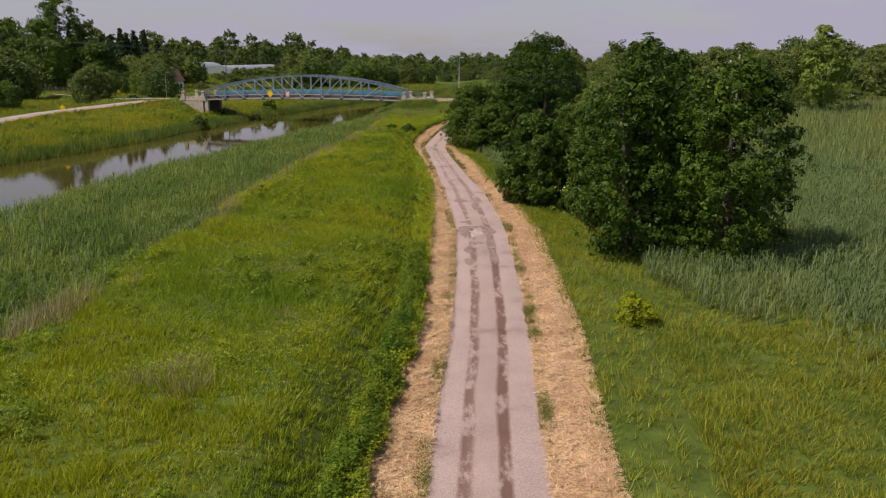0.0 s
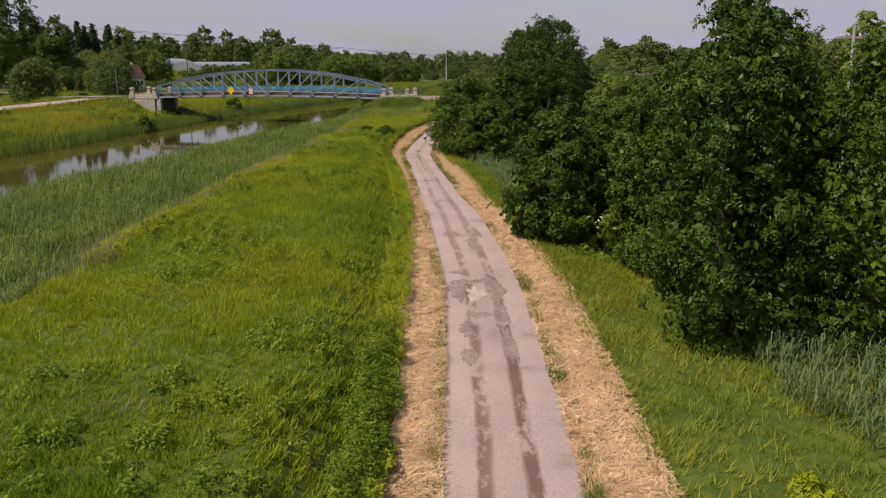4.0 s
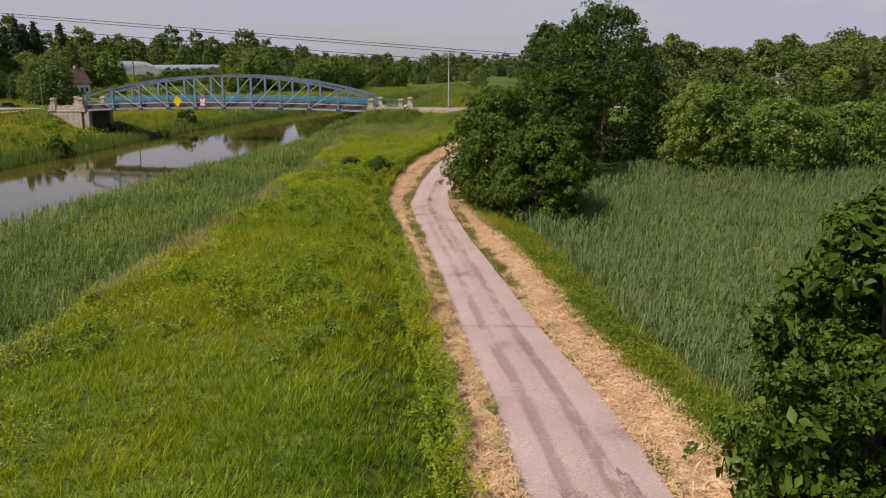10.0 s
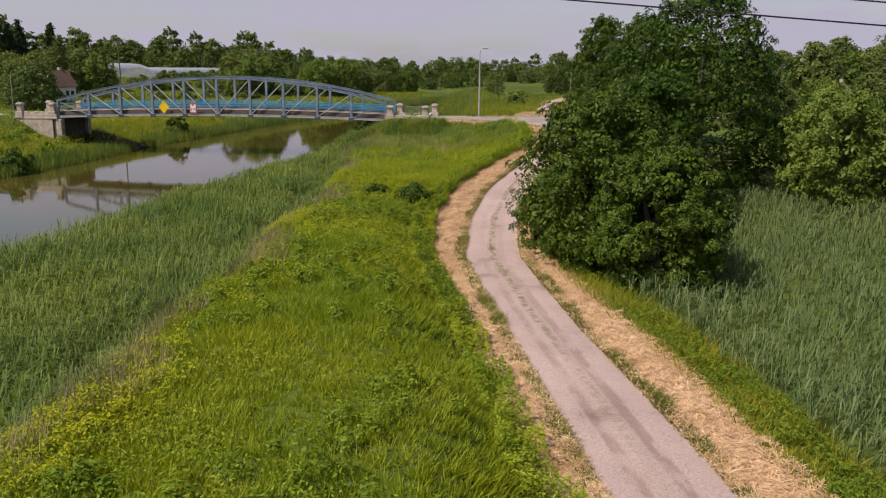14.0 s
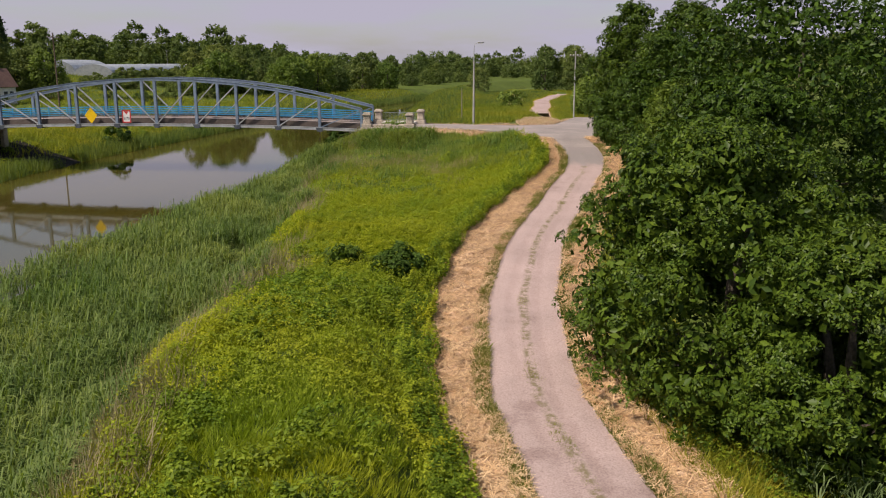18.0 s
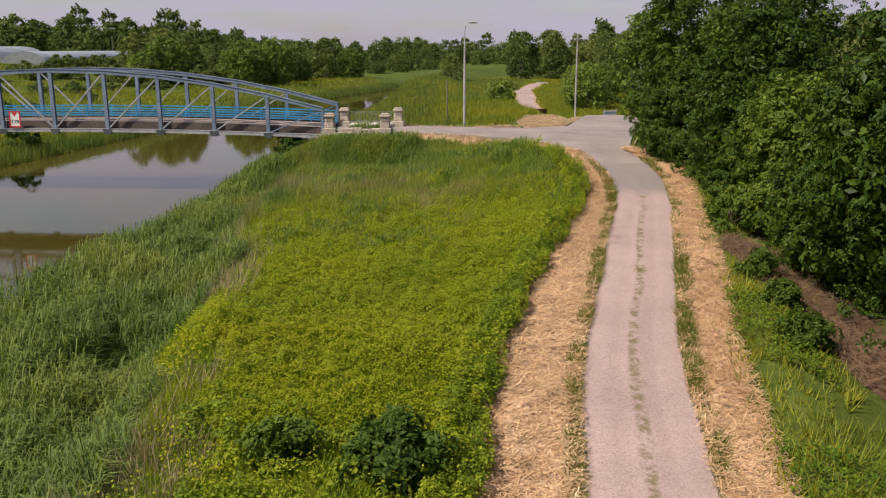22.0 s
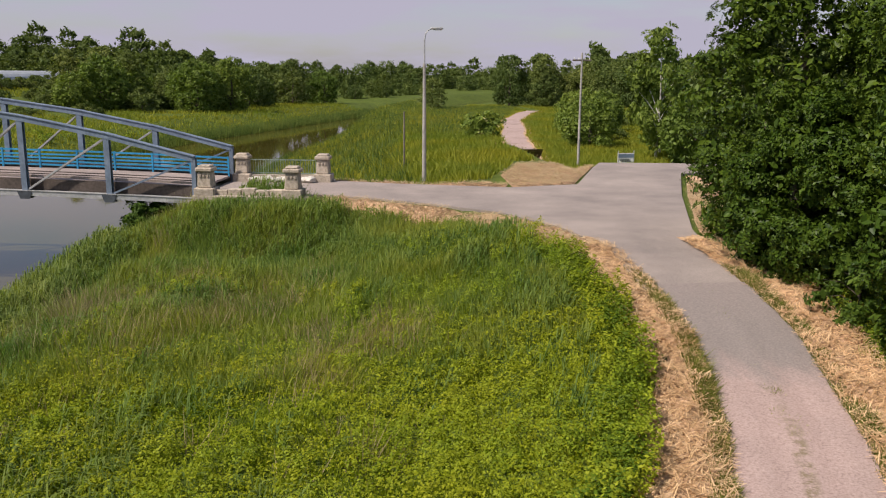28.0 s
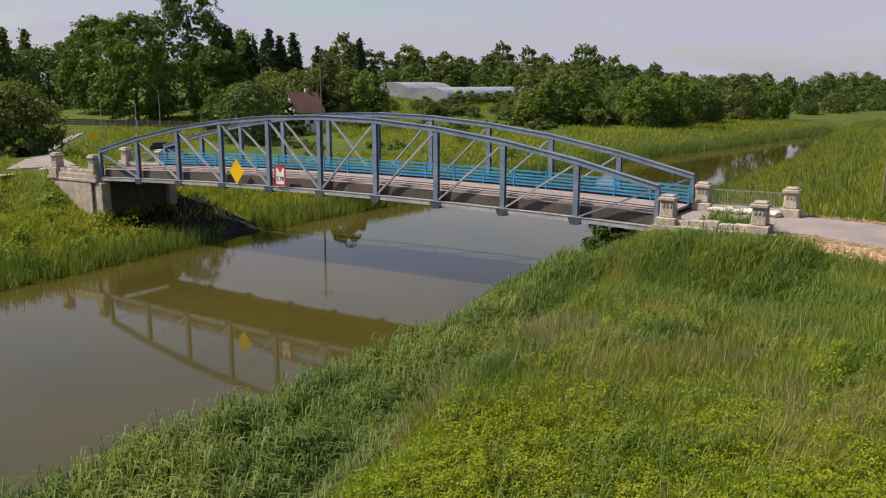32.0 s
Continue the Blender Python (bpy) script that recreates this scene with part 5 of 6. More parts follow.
tagged(new("distant_woods", array_mesh("distant_woods", wv, np.arange(len(wv)), np.full(len(wv) // 4, 4), M_far_leaf)), "green woods along the skyline, haze put into the leaf colour", "woods", kind="stuff")
for nm, x, y, w, h, mat, sh, lab, sd in (
        ("broad_tree", -163.5, 322.6, 17, 23.5, M_light_leaf, "tall", "great broad light green tree behind the far meadow", 461),
        ("willow_tree", -142.6, 311.0, 18, 24, M_light_leaf, "round", "large pale green willow with hanging boughs", 462),
        ("broad_tree", -147.2, 336.2, 20, 33, M_ash, "tall", "great tall dark green tree beside the willow", 463),
        ("broad_tree", -128.0, 322.0, 13, 16, M_ash, "round", "dark green tree in front of the spruces", 464)):
    plant_tree(nm, x, y, tree_meshes(nm, w, h, 1.5, 130, 24000, 0.22, mat, M_bark, sd, sh, 0.5), lab, "tree")
plant_tree("broad_tree", 80.0, 182.0, tree_meshes("broad_tree", 10.5, 17.5, 2.0, 120, 9000, 0.22, M_light_leaf, M_bark, 466, "round", 0.3), "light green spreading tree in the far meadow", "tree")
birch = tree_meshes("birch_tree", 6.0, 15.5, 1.5, 90, 6500, 0.16, M_light_leaf, M_birch, 450, "tall", 0.16, 1, 0.9)
plant_tree("birch_tree", 34.8, 250.0, birch, "tall light green birch with white bark", "tree")
plant_tree("birch_tree", 37.5, 256.0, birch, "tall light green birch with drooping twigs", "tree", turn=120, size=0.9)
plant_far(0, 24.5, 405.0, 0.95, 20)



# ---- grass, reeds and straw ----
def blades(name, x, y, hgt, wid, lean, mat, label, category, bend=True, z=None, droop=0.3):
    """Upright blades rooted on the ground: one bent leaf each."""
    n = len(x)
    z = (height(x, y) if z is None else z) - 0.03
    a = rng.random(n) * 2 * np.pi
    da = rng.random(n) * 2 * np.pi
    h = hgt * (0.65 + 0.7 * rng.random(n))
    w = wid * (0.7 + 0.6 * rng.random(n))
    ln = lean * rng.random(n) * h
    root = np.stack([x, y, z], 1)
    side = np.stack([np.cos(a), np.sin(a), 0 * a], 1) * (w / 2)[:, None]
    lead = np.stack([np.cos(da), np.sin(da), 0 * a], 1)
    if bend:
        mid = root + lead * (ln * 0.35)[:, None] + np.stack([0 * a, 0 * a, h * 0.62], 1)
        tip = root + lead * (ln * 1.25)[:, None] + np.stack([0 * a, 0 * a, h * (1 - droop * rng.random(n))], 1)
        v = np.stack([root - side, root + side, mid + side * 0.8, mid - side * 0.8, tip], 1).reshape(-1, 3)
        i = np.arange(n)[:, None] * 5
        loops = np.concatenate([i + [0, 1, 2, 3], i + [3, 2, 4]], 1).reshape(-1)
        sides = np.tile([4, 3], n)
    else:
        tip = root + lead * ln[:, None] + np.stack([0 * a, 0 * a, h], 1)
        v = np.stack([root - side, root + side, tip], 1).reshape(-1, 3)
        loops, sides = np.arange(3 * n), np.full(n, 3)
    return tagged(new(name, array_mesh(name, v, loops, sides, mat)), label, category, kind="stuff")


def scatter(n, ya, yb, left, right, power=1.0):
    y = ya + (yb - ya) * rng.random(n) ** power
    a, b = left(y), right(y)
    return a + (b - a) * rng.random(n), y


def left_edge(y):
    along = rx(y) - half(y) - np.interp(y, STRAW_Y, STRAW_L) + 0.15 * np.sin(y * 1.3)
    return np.minimum(along, np.interp(y, [186, 187, 190.6, 194.4, 197.8, 200.6, 204], [20, 7.0, 6.2, 4.2, 1.0, -2.6, -7]) + 0.15 * np.sin(y * 2.1))


def right_edge(y):
    return rx(y) + half(y) + np.interp(y, STRAW_Y, STRAW_R) - 0.1


def reed_edge(y):
    return np.interp(y, REED_Y, REED_X) + 0.8 * np.sin(y * 0.31) + 0.5 * np.sin(y * 0.83)


def bank_edge(y):
    return np.interp(y, BANK_Y, BANK_R) - 0.6 - np.interp(y, [160, 172, 190, 198, 206, 208], [0, -0.3, 0, 1.5, 1.0, 0])


def leaf_cover(name, x, y, low, rise, leaf, mat, label, category, scale=0.8):
    """A low leafy canopy: small leaves lying on humps above the ground."""
    n = len(x)
    hump = 0.5 + 0.26 * wave(x, y, scale * 1.6, 3) + 0.26 * wave(x, y, scale * 4.1, 5) + 0.22 * wave(x, y, scale * 8.3, 8) + 0.14 * wave(x, y, scale * 17.0, 11)
    z = height(x, y) + low + rise * np.clip(hump, 0, 1.2) - 0.35 * rise * rng.random(n) ** 2
    nrm = rng.normal(size=(n, 3)) * 0.55
    nrm[:, 2] = 1.0
    nrm /= np.linalg.norm(nrm, axis=1, keepdims=True)
    t = np.cross(nrm, rng.normal(size=(n, 3)))
    t /= np.linalg.norm(t, axis=1, keepdims=True) + 1e-6
    b = np.cross(nrm, t)
    k = (leaf * (0.6 + 0.9 * rng.random(n)))[:, None]
    p = np.stack([x, y, z], 1)
    v = np.stack([p - t * k, p + b * k * 0.5, p + t * k, p - b * k * 0.5], 1).reshape(-1, 3)
    return tagged(new(name, array_mesh(name, v, np.arange(4 * n), np.full(n, 4), mat)), label, category, kind="stuff")


def inside(x, y, pts):
    hit = np.zeros(len(x), dtype=bool)
    for (ax, ay), (bx, by) in zip(pts, pts[1:] + pts[:1]):
        if ay != by:
            hit ^= ((ay > y) != (by > y)) & (x < (bx - ax) * (y - ay) / (by - ay) + ax)
    return hit


def off_road(x, y):
    free = np.ones(len(x), dtype=bool)
    for (ax, ay), (bx, by), hw, za, zb, fall in BANKS:
        if ax < -60:
            dx, dy = bx - ax, by - ay
            k = np.clip(((x - ax) * dx + (y - ay) * dy) / (dx * dx + dy * dy), 0, 1)
            free &= np.hypot(x - ax - k * dx, y - ay - k * dy) > hw * 0.95
    return free


def tufts(name, x, y, per, hgt, wid, spread, mat, label, category, flop=0.8):
    """Grass in tufts: blades fan outward from each root."""
    n = len(x) * per
    z = np.repeat(height(x, y) - 0.03, per)
    h = np.repeat(hgt * (0.7 + 0.55 * rng.random(len(x))) * (1 + 0.32 * wave(x, y, 0.55, 2) + 0.25 * wave(x, y, 1.7, 4)), per) * (0.6 + 0.6 * rng.random(n))
    a = rng.random(n) * 2 * np.pi
    r = spread * np.sqrt(rng.random(n))
    out = np.stack([np.cos(a), np.sin(a), 0 * a], 1)
    root = np.stack([np.repeat(x, per), np.repeat(y, per), z], 1) + out * r[:, None]
    bow = np.repeat(np.stack([0.05 + 0.22 * wave(x, y, 0.9, 6), 0.22 * wave(x, y, 0.8, 9), 0 * x], 1), per, 0)
    tip = root + (out * flop * (0.25 + 0.75 * rng.random(n))[:, None] + bow) * h[:, None] + np.stack([0 * h, 0 * h, h * (0.6 + 0.4 * rng.random(n))], 1)
    c = rng.random(n) * 2 * np.pi
    side = np.stack([np.cos(c), np.sin(c), 0 * c], 1) * (wid * (0.35 + 0.3 * rng.random(n)))[:, None]
    v = np.stack([root - side, root + side, tip], 1).reshape(-1, 3)
    return tagged(new(name, array_mesh(name, v, np.arange(3 * n), np.full(n, 3), mat)), label, category, kind="stuff")


def reeds(name, x, y, per, hgt, length, wid, mat, label, wind=(0.16, 0.05), grow=1.0):
    """Reed stems, each with arching leaves from the middle to the top."""
    m = len(x)
    n = m * per
    tall = hgt * grow * (0.75 + 0.45 * rng.random(m)) * (1 + 0.12 * wave(x, y, 0.5, 3) + 0.10 * wave(x, y, 1.4, 5))
    lx, ly = wind[0] + 0.10 * rng.normal(size=m), wind[1] + 0.10 * rng.normal(size=m)
    z = height(x, y)
    f = np.tile(np.linspace(0.38, 0.97, per), m) + 0.08 * (rng.random(n) - 0.5)
    T = np.repeat(tall, per)
    root = np.stack([np.repeat(x, per) + np.repeat(lx, per) * T * f ** 2, np.repeat(y, per) + np.repeat(ly, per) * T * f ** 2, np.repeat(z, per) + T * f * 0.9], 1)
    a = rng.random(n) * 2 * np.pi
    out = np.stack([np.cos(a) + 0.55, np.sin(a) + 0.15, 0 * a], 1)
    L = (length * (0.7 + 0.6 * rng.random(n)))[:, None]
    up = (0.12 + 0.62 * f * rng.random(n))[:, None] * np.array([0, 0, 1.0])
    side = np.cross(out, [0, 0, 1.0])
    side /= np.linalg.norm(side, axis=1, keepdims=True) + 1e-6
    side *= (wid * (0.35 + 0.3 * rng.random(n)))[:, None]
    base = root - np.array([0, 0, 1.0]) * L * 0.35
    mid = root + (out * 0.30 + up) * L
    tip = root + (out * 0.75 + up * (0.4 + 0.8 * rng.random(n))[:, None]) * L
    v = np.stack([base - side * 0.5, base + side * 0.5, mid + side, mid - side, tip], 1).reshape(-1, 3)
    i = np.arange(n)[:, None] * 5
    loops = np.concatenate([i + [0, 1, 2, 3], i + [3, 2, 4]], 1).reshape(-1)
    return tagged(new(name, array_mesh(name, v, loops, np.tile([4, 3], n), mat)), label, "reeds", kind="stuff")


# the dyke's meadow
x, y = scatter(62000, 8, 196, lambda v: reed_edge(v) + 0.3, left_edge)
tufts("dyke_grass", x, y, 9, 0.40, 0.045, 0.15, M_grass, "tall lush meadow grass on the dyke", "grass")
x, y = scatter(440000, 8, 192, lambda v: reed_edge(v) + 0.5, left_edge)
lush = np.interp(y, [8, 60, 118, 134, 172, 184, 192], [-0.5, -0.45, -0.25, 0.45, 0.1, -0.3, -0.9])
keep = wave(x, y, 0.23, 4) + 0.6 * wave(x, y, 0.7, 5) + lush > 0.45 + 0.35 * rng.normal(size=len(x))
leaf_cover("dyke_herbs", x[keep], y[keep], 0.16, 0.50, 0.048, M_herb, "leafy green herbs among the dyke grass", "herbs")
x, y = scatter(230000, 144, 192, lambda v: reed_edge(v) + 2.0, left_edge)
keep = 1.5 * smooth(144, 153, y) * (1 - smooth(173, 186, y)) + 0.5 * wave(x, y, 0.3, 2) + 0.3 * wave(x, y, 1.1, 4) > 0.68 + 0.3 * rng.normal(size=len(x))
leaf_cover("lime_herbs", x[keep], y[keep], 0.20, 0.45, 0.038, M_lime, "yellow-green flowering herbs on the dyke", "herbs")


def clumps(name, x, y, wide, tall, per, leaf, mat, label):
    """Small leafy domes standing in the grass."""
    m = len(x)
    n = m * per
    r = np.repeat(wide * (0.5 + rng.random(m)), per)
    h = np.repeat(tall * (0.6 + 0.7 * rng.random(m)), per)
    d = rng.normal(size=(n, 3))
    d[:, 2] = np.abs(d[:, 2]) + 0.1
    d /= np.linalg.norm(d, axis=1, keepdims=True)
    k = (0.75 + 0.3 * rng.random(n))[:, None]
    p = np.stack([np.repeat(x, per), np.repeat(y, per), np.repeat(height(x, y), per) + 0.1], 1) + d * k * np.stack([r, r, h], 1)
    nrm = d + np.array([0, 0, 0.5]) + rng.normal(size=(n, 3)) * 0.4
    nrm /= np.linalg.norm(nrm, axis=1, keepdims=True)
    t = np.cross(nrm, rng.normal(size=(n, 3)))
    t /= np.linalg.norm(t, axis=1, keepdims=True) + 1e-6
    b = np.cross(nrm, t)
    q = (leaf * (0.6 + 0.8 * rng.random(n)))[:, None]
    v = np.stack([p - t * q, p + b * q * 0.5, p + t * q, p - b * q * 0.5], 1).reshape(-1, 3)
    return tagged(new(name, array_mesh(name, v, np.arange(4 * n), np.full(n, 4), mat)), label, "herbs", kind="stuff")


x, y = scatter(1500, 10, 150, lambda v: reed_edge(v) + 1.0, lambda v: left_edge(v) - 0.3)
keep = wave(x, y, 0.17, 3) + 0.7 * wave(x, y, 0.6, 8) > 0.5
clumps("herb_clumps", x[keep], y[keep], 0.42, 0.62, 90, 0.075, M_clump, "dark leafy herb clumps in the dyke grass")
x, y = scatter(1700, 152, 192, lambda v: reed_edge(v) + 1.5, lambda v: left_edge(v) - 0.4)
keep = wave(x, y, 0.5, 3) + 0.6 * smooth(192, 160, y) > 0.0
clumps("knoll_clumps", x[keep], y[keep], 0.34, 0.62, 100, 0.042, M_herb, "leafy green herb clumps on the knoll")
x, y = -22.8 + 2.0 * rng.normal(size=60), 51.5 + 2.4 * rng.normal(size=60)
clumps("bank_herbs", x, y, 0.6, 0.9, 110, 0.08, M_clump, "dark leafy herbs where the dyke meets the reeds")
x, y = scatter(900, 80, 300, lambda v: np.interp(v, FAR_Y, BANK_L) - 22, lambda v: np.interp(v, FAR_Y, BANK_L) - 0.5)
keep = (wave(x, y, 0.12, 5) + 0.7 * wave(x, y, 0.5, 8) > 0.0) & (height(x, y) < 4.1) & off_road(x, y)
clumps("bank_clumps", x[keep], y[keep], 0.9, 0.9, 70, 0.16, M_clump, "dark leafy clumps on the opposite bank")
x, y = scatter(620, 8, 62, lambda v: left_edge(v) - 1.2, lambda v: left_edge(v) - 0.1)
clumps("fringe_clumps", x, y, 0.42, 0.95, 110, 0.058, M_clump, "dark leafy nettles overhanging the straw verge")
x, y = scatter(760, 118, 186, lambda v: left_edge(v) - 1.0, lambda v: left_edge(v) + 0.05)
clumps("verge_clumps", x, y, 0.36, 0.72, 90, 0.05, M_clump, "leafy green herbs overhanging the straw verge")
x, y = scatter(60000, 70, 160, lambda v: reed_edge(v) - 0.2, lambda v: reed_edge(v) + 2.8)
keep = wave(x, y, 0.28, 5) + 0.6 * wave(x, y, 0.9, 3) > 0.45 + 0.3 * rng.normal(size=len(x))
leaf_cover("reed_edge_herbs", x[keep], y[keep], 0.25, 0.60, 0.045, M_lime, "yellow-green herbs where the meadow meets the reeds", "herbs")
# nettle edge along the straw
x, y = scatter(130000, 8, 190, lambda v: left_edge(v) - 1.2, lambda v: left_edge(v) + 0.3)
leaf_cover("verge_herbs", x, y, 0.10, 0.95, 0.05, M_herb, "dark leafy edge of herbs along the straw verge", "herbs", 1.1)
x, y = scatter(70000, 60, 186, lambda v: right_edge(v) + 0.1, lambda v: right_edge(v) + np.interp(v, [60, 85, 92, 186], [8.5, 8.0, 2.0, 4.0]))
keep = (wave(x, y, 0.3, 6) > -0.2) & (~inside(x, y, SOIL) | (rng.random(len(x)) < 0.12))
leaf_cover("slope_herbs", x[keep], y[keep], 0.08, 0.60, 0.055, M_clump, "green undergrowth at the foot of the alders", "herbs", 1.0)
# reeds on the river side
x, y = scatter(50000, 5, 204, bank_edge, lambda v: reed_edge(v) - 0.3)
keep = 0.6 * wave(x, y, 1.3, 2) + 0.5 * wave(x, y, 2.9, 5) + 0.5 * wave(x, y, 0.35, 8) > -0.45 + 0.3 * rng.normal(size=len(x))
x, y = x[keep], y[keep]
reeds("river_reeds", x, y, 7, 1.75, 0.66, 0.042, M_river_reed, "tall grey-green reeds along the river",
      grow=np.clip((reed_edge(y) + 0.8 * wave(x, y, 0.7, 3) - x) / 3.5, 0.38, 1.0) * np.interp(y, [5, 165, 185, 204], [1.0, 1.0, 0.85, 0.7]))
x, y = scatter(16000, 5, 204, lambda v: reed_edge(v) - 1.4, lambda v: reed_edge(v) + 1.9)
keep = (wave(x, y, 0.22, 7) + 0.5 * wave(x, y, 0.9, 2) > 0.30 + 0.3 * rng.normal(size=len(x)))
tufts("dry_reeds", x[keep], y[keep], 3, 1.15, 0.032, 0.10, M_dry, "dry brownish reed stems with plumes", "reeds", flop=0.45)
for cx, cy, n in ((-12.1, 31.8, 26), (-9.9, 31.2, 34), (-10.4, 33.2, 26), (-9.6, 50.2, 14), (-8.0, 41.0, 10)):
    x, y = cx + 0.5 * rng.normal(size=n), cy + 0.5 * rng.normal(size=n)
    tufts("dead_stalks", x, y, 9, 0.85, 0.022, 0.2, M_dry, "dead greyish stalks standing in the dyke grass", "weeds", flop=0.6)
# knoll by the bridge
x, y = scatter(22000, 166, 206, bank_edge, lambda v: np.interp(v, [168, 172, 182, 190, 194, 198, 201, 206], [4.0, 5.0, 6.0, 6.0, 4.2, 0.8, -2.8, -6.5]))
keep = 0.7 * wave(x, y, 0.3, 9) + 0.5 * wave(x, y, 1.0, 4) + 0.9 * smooth(176, 194, y) - 0.75 > 0.35 * rng.normal(size=len(x))
reeds("knoll_reeds", x[keep], y[keep], 6, 0.8, 0.45, 0.036, M_sedge, "grey-green reed grass on the knoll by the bridge", grow=0.75 + 0.45 * wave(x[keep], y[keep], 0.6, 7))
x, y = scatter(14000, 178, 205, bank_edge, lambda v: np.interp(v, [172, 182, 190, 194, 198, 201, 206], [5.0, 6.0, 6.0, 4.2, 0.8, -2.8, -6.5]))
tufts("knoll_grass", x, y, 8, 0.80, 0.036, 0.16, M_sedge, "tall green grass on the knoll by the bridge", "grass", flop=0.55)
x, y = scatter(16000, 172, 204, lambda v: np.interp(v, [172, 204], [-15, -13]), lambda v: np.interp(v, [172, 204], [4, -4]))
near_river = np.exp(-((x + 8.6) / 4.2) ** 2 - ((y - 187.5) / 5.0) ** 2) + 0.75 * np.exp(-((x + 0.6) / 2.2) ** 2 - ((y - 181.5) / 2.6) ** 2)
keep = 1.25 * near_river + 0.35 * wave(x, y, 0.8, 12) + 0.25 * wave(x, y, 2.1, 3) > 0.62 + 0.28 * rng.normal(size=len(x))
tufts("knoll_plumes", x[keep], y[keep], 5, 0.92, 0.026, 0.14, M_dry, "dry pinkish grass plumes on the knoll", "reeds", flop=0.5)
# right of the path: verge grass, reed field, rough meadow
x, y = scatter(16000, 8, 186, lambda v: right_edge(v) - 0.2, lambda v: right_edge(v) + np.interp(v, [8, 55, 62, 90, 196], [24, 14, 7, 2.5, 5]))
keep = np.where(inside(x, y, SOIL), rng.random(len(x)) < 0.15, (y < 138) | (rng.random(len(x)) < 0.3))
x, y = x[keep], y[keep]
tufts("verge_grass", x, y, 7, 0.55, 0.042, 0.14, M_rough, "rough green and yellow verge grass", "grass")
x, y = scatter(31000, 34, 150, lambda v: right_edge(v) + np.interp(v, [40, 55, 62, 66, 84, 90, 128, 140, 150], [11, 6, 7, 20, 18, 1.8, 2.0, 9, 15]), lambda v: np.interp(v, [40, 90, 150], [46, 60, 58]))
keep = (y > 42 + 5 * wave(x, y, 0.3, 2) + 3 * rng.normal(size=len(x))) & (x < np.interp(y, [40, 90, 150], [42, 55, 54]) + 4 * wave(x, y, 0.25, 4) + 3 * rng.normal(size=len(x)))
x, y = x[keep], y[keep]
reeds("reed_field", x, y, 7, 1.45, 0.58, 0.042, M_reed, "dense grey-green reed field beside the path")
x, y = scatter(60000, 60, 260, lambda v: np.interp(v, [60, 90, 260], [38, 46, 54]), lambda v: v * 0 + 130.0)
blades("far_reed_field", x, y, 1.5, 0.16, 0.5, M_reed, "wide grey-green reed meadow in the distance", "reeds", bend=False)
x, y = scatter(9000, 8, 45, lambda v: right_edge(v) + 4, lambda v: v * 0 + 36.0)
tufts("rough_meadow", x, y, 7, 0.5, 0.045, 0.16, M_rough, "rough yellowish meadow grass", "grass")
# the opposite bank and land beyond the bridge
x, y = scatter(150000, 70, 260, lambda v: np.interp(v, FAR_Y, BANK_L) - 24, lambda v: np.interp(v, FAR_Y, BANK_L) + 0.6)
# outline of the bridge's cast shadow, painted as a bare dark ground sheet
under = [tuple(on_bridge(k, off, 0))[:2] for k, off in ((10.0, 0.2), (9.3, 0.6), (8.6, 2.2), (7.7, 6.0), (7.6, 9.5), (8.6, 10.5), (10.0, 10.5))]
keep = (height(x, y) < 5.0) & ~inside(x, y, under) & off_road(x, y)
straw_patch("shade_under_bridge", under, M_shade_soil, "bare earth darkened as the shadow under the bridge")
blades("far_bank_grass", x[keep], y[keep], 0.6, 0.08, 1.2, M_rough, "green grass slope of the opposite bank", "grass", bend=False)
x, y = scatter(30000, 60, 420, lambda v: np.interp(v, FAR_Y, BANK_L) - 2.2, lambda v: np.interp(v, FAR_Y, BANK_L) + 0.9)
keep = ~inside(x, y, under)
blades("far_bank_reeds", x[keep], y[keep], 1.5, 0.10, 0.5, M_river_reed, "fringe of reeds at the opposite waterline", "reeds", bend=False)
x, y = scatter(60000, 208, 420, lambda v: np.interp(v, BANK_Y, BANK_R), lambda v: np.interp(v, [208, 225, 240, 420], [6, 17, 14, 52]))
keep = ((height(x, y) < 4.9) | (y > 250)) & (np.abs(x - np.interp(y, fy, fx)) > 2.6)
blades("upper_bank_reeds", x[keep], y[keep], 0.8, 0.12, 0.7, M_river_reed, "reedy green meadow upstream of the bridge", "reeds", bend=False)
x, y = scatter(150000, 207, 440, lambda v: np.interp(v, [208, 330, 440], [0, 14, 40]), lambda v: np.interp(v, [208, 225, 330, 440], [14, 26, 70, 120]))
keep = (np.abs(x - np.interp(y, fy, fx)) > 2.4) & np.where(y < 221, x < np.interp(y, [208, 210, 212, 219.6], [5, 8.4, 9.0, 11.8]), y > 221.5 + np.maximum(0, x - 22) * 0.36) & (y > np.interp(x, [-3, 2.2, 9], [212.2, 209.8, 207.6]))
blades("upper_meadow", x[keep], y[keep], 0.65, 0.11, 1.2, M_rough, "green meadow beyond the junction", "grass", bend=False)
x, y = scatter(130000, 120, 420, lambda v: np.interp(v, FAR_Y, BANK_L) - np.interp(v, [120, 260, 420], [40, 110, 120]), lambda v: np.interp(v, FAR_Y, BANK_L) - 3)
keep = (wave(x, y, 0.05, 2) + 0.5 * wave(x, y, 0.21, 3) > -0.45) & off_road(x, y)
blades("far_meadow", x[keep], y[keep], 0.7, 0.16, 1.2, M_rough, "rough grassland behind the opposite bank", "grass", bend=False)
x, y = scatter(26000, 214, 400, lambda v: np.interp(v, BANK_Y, BANK_R) + 3, lambda v: np.interp(v, fy, fx) - 2.4)
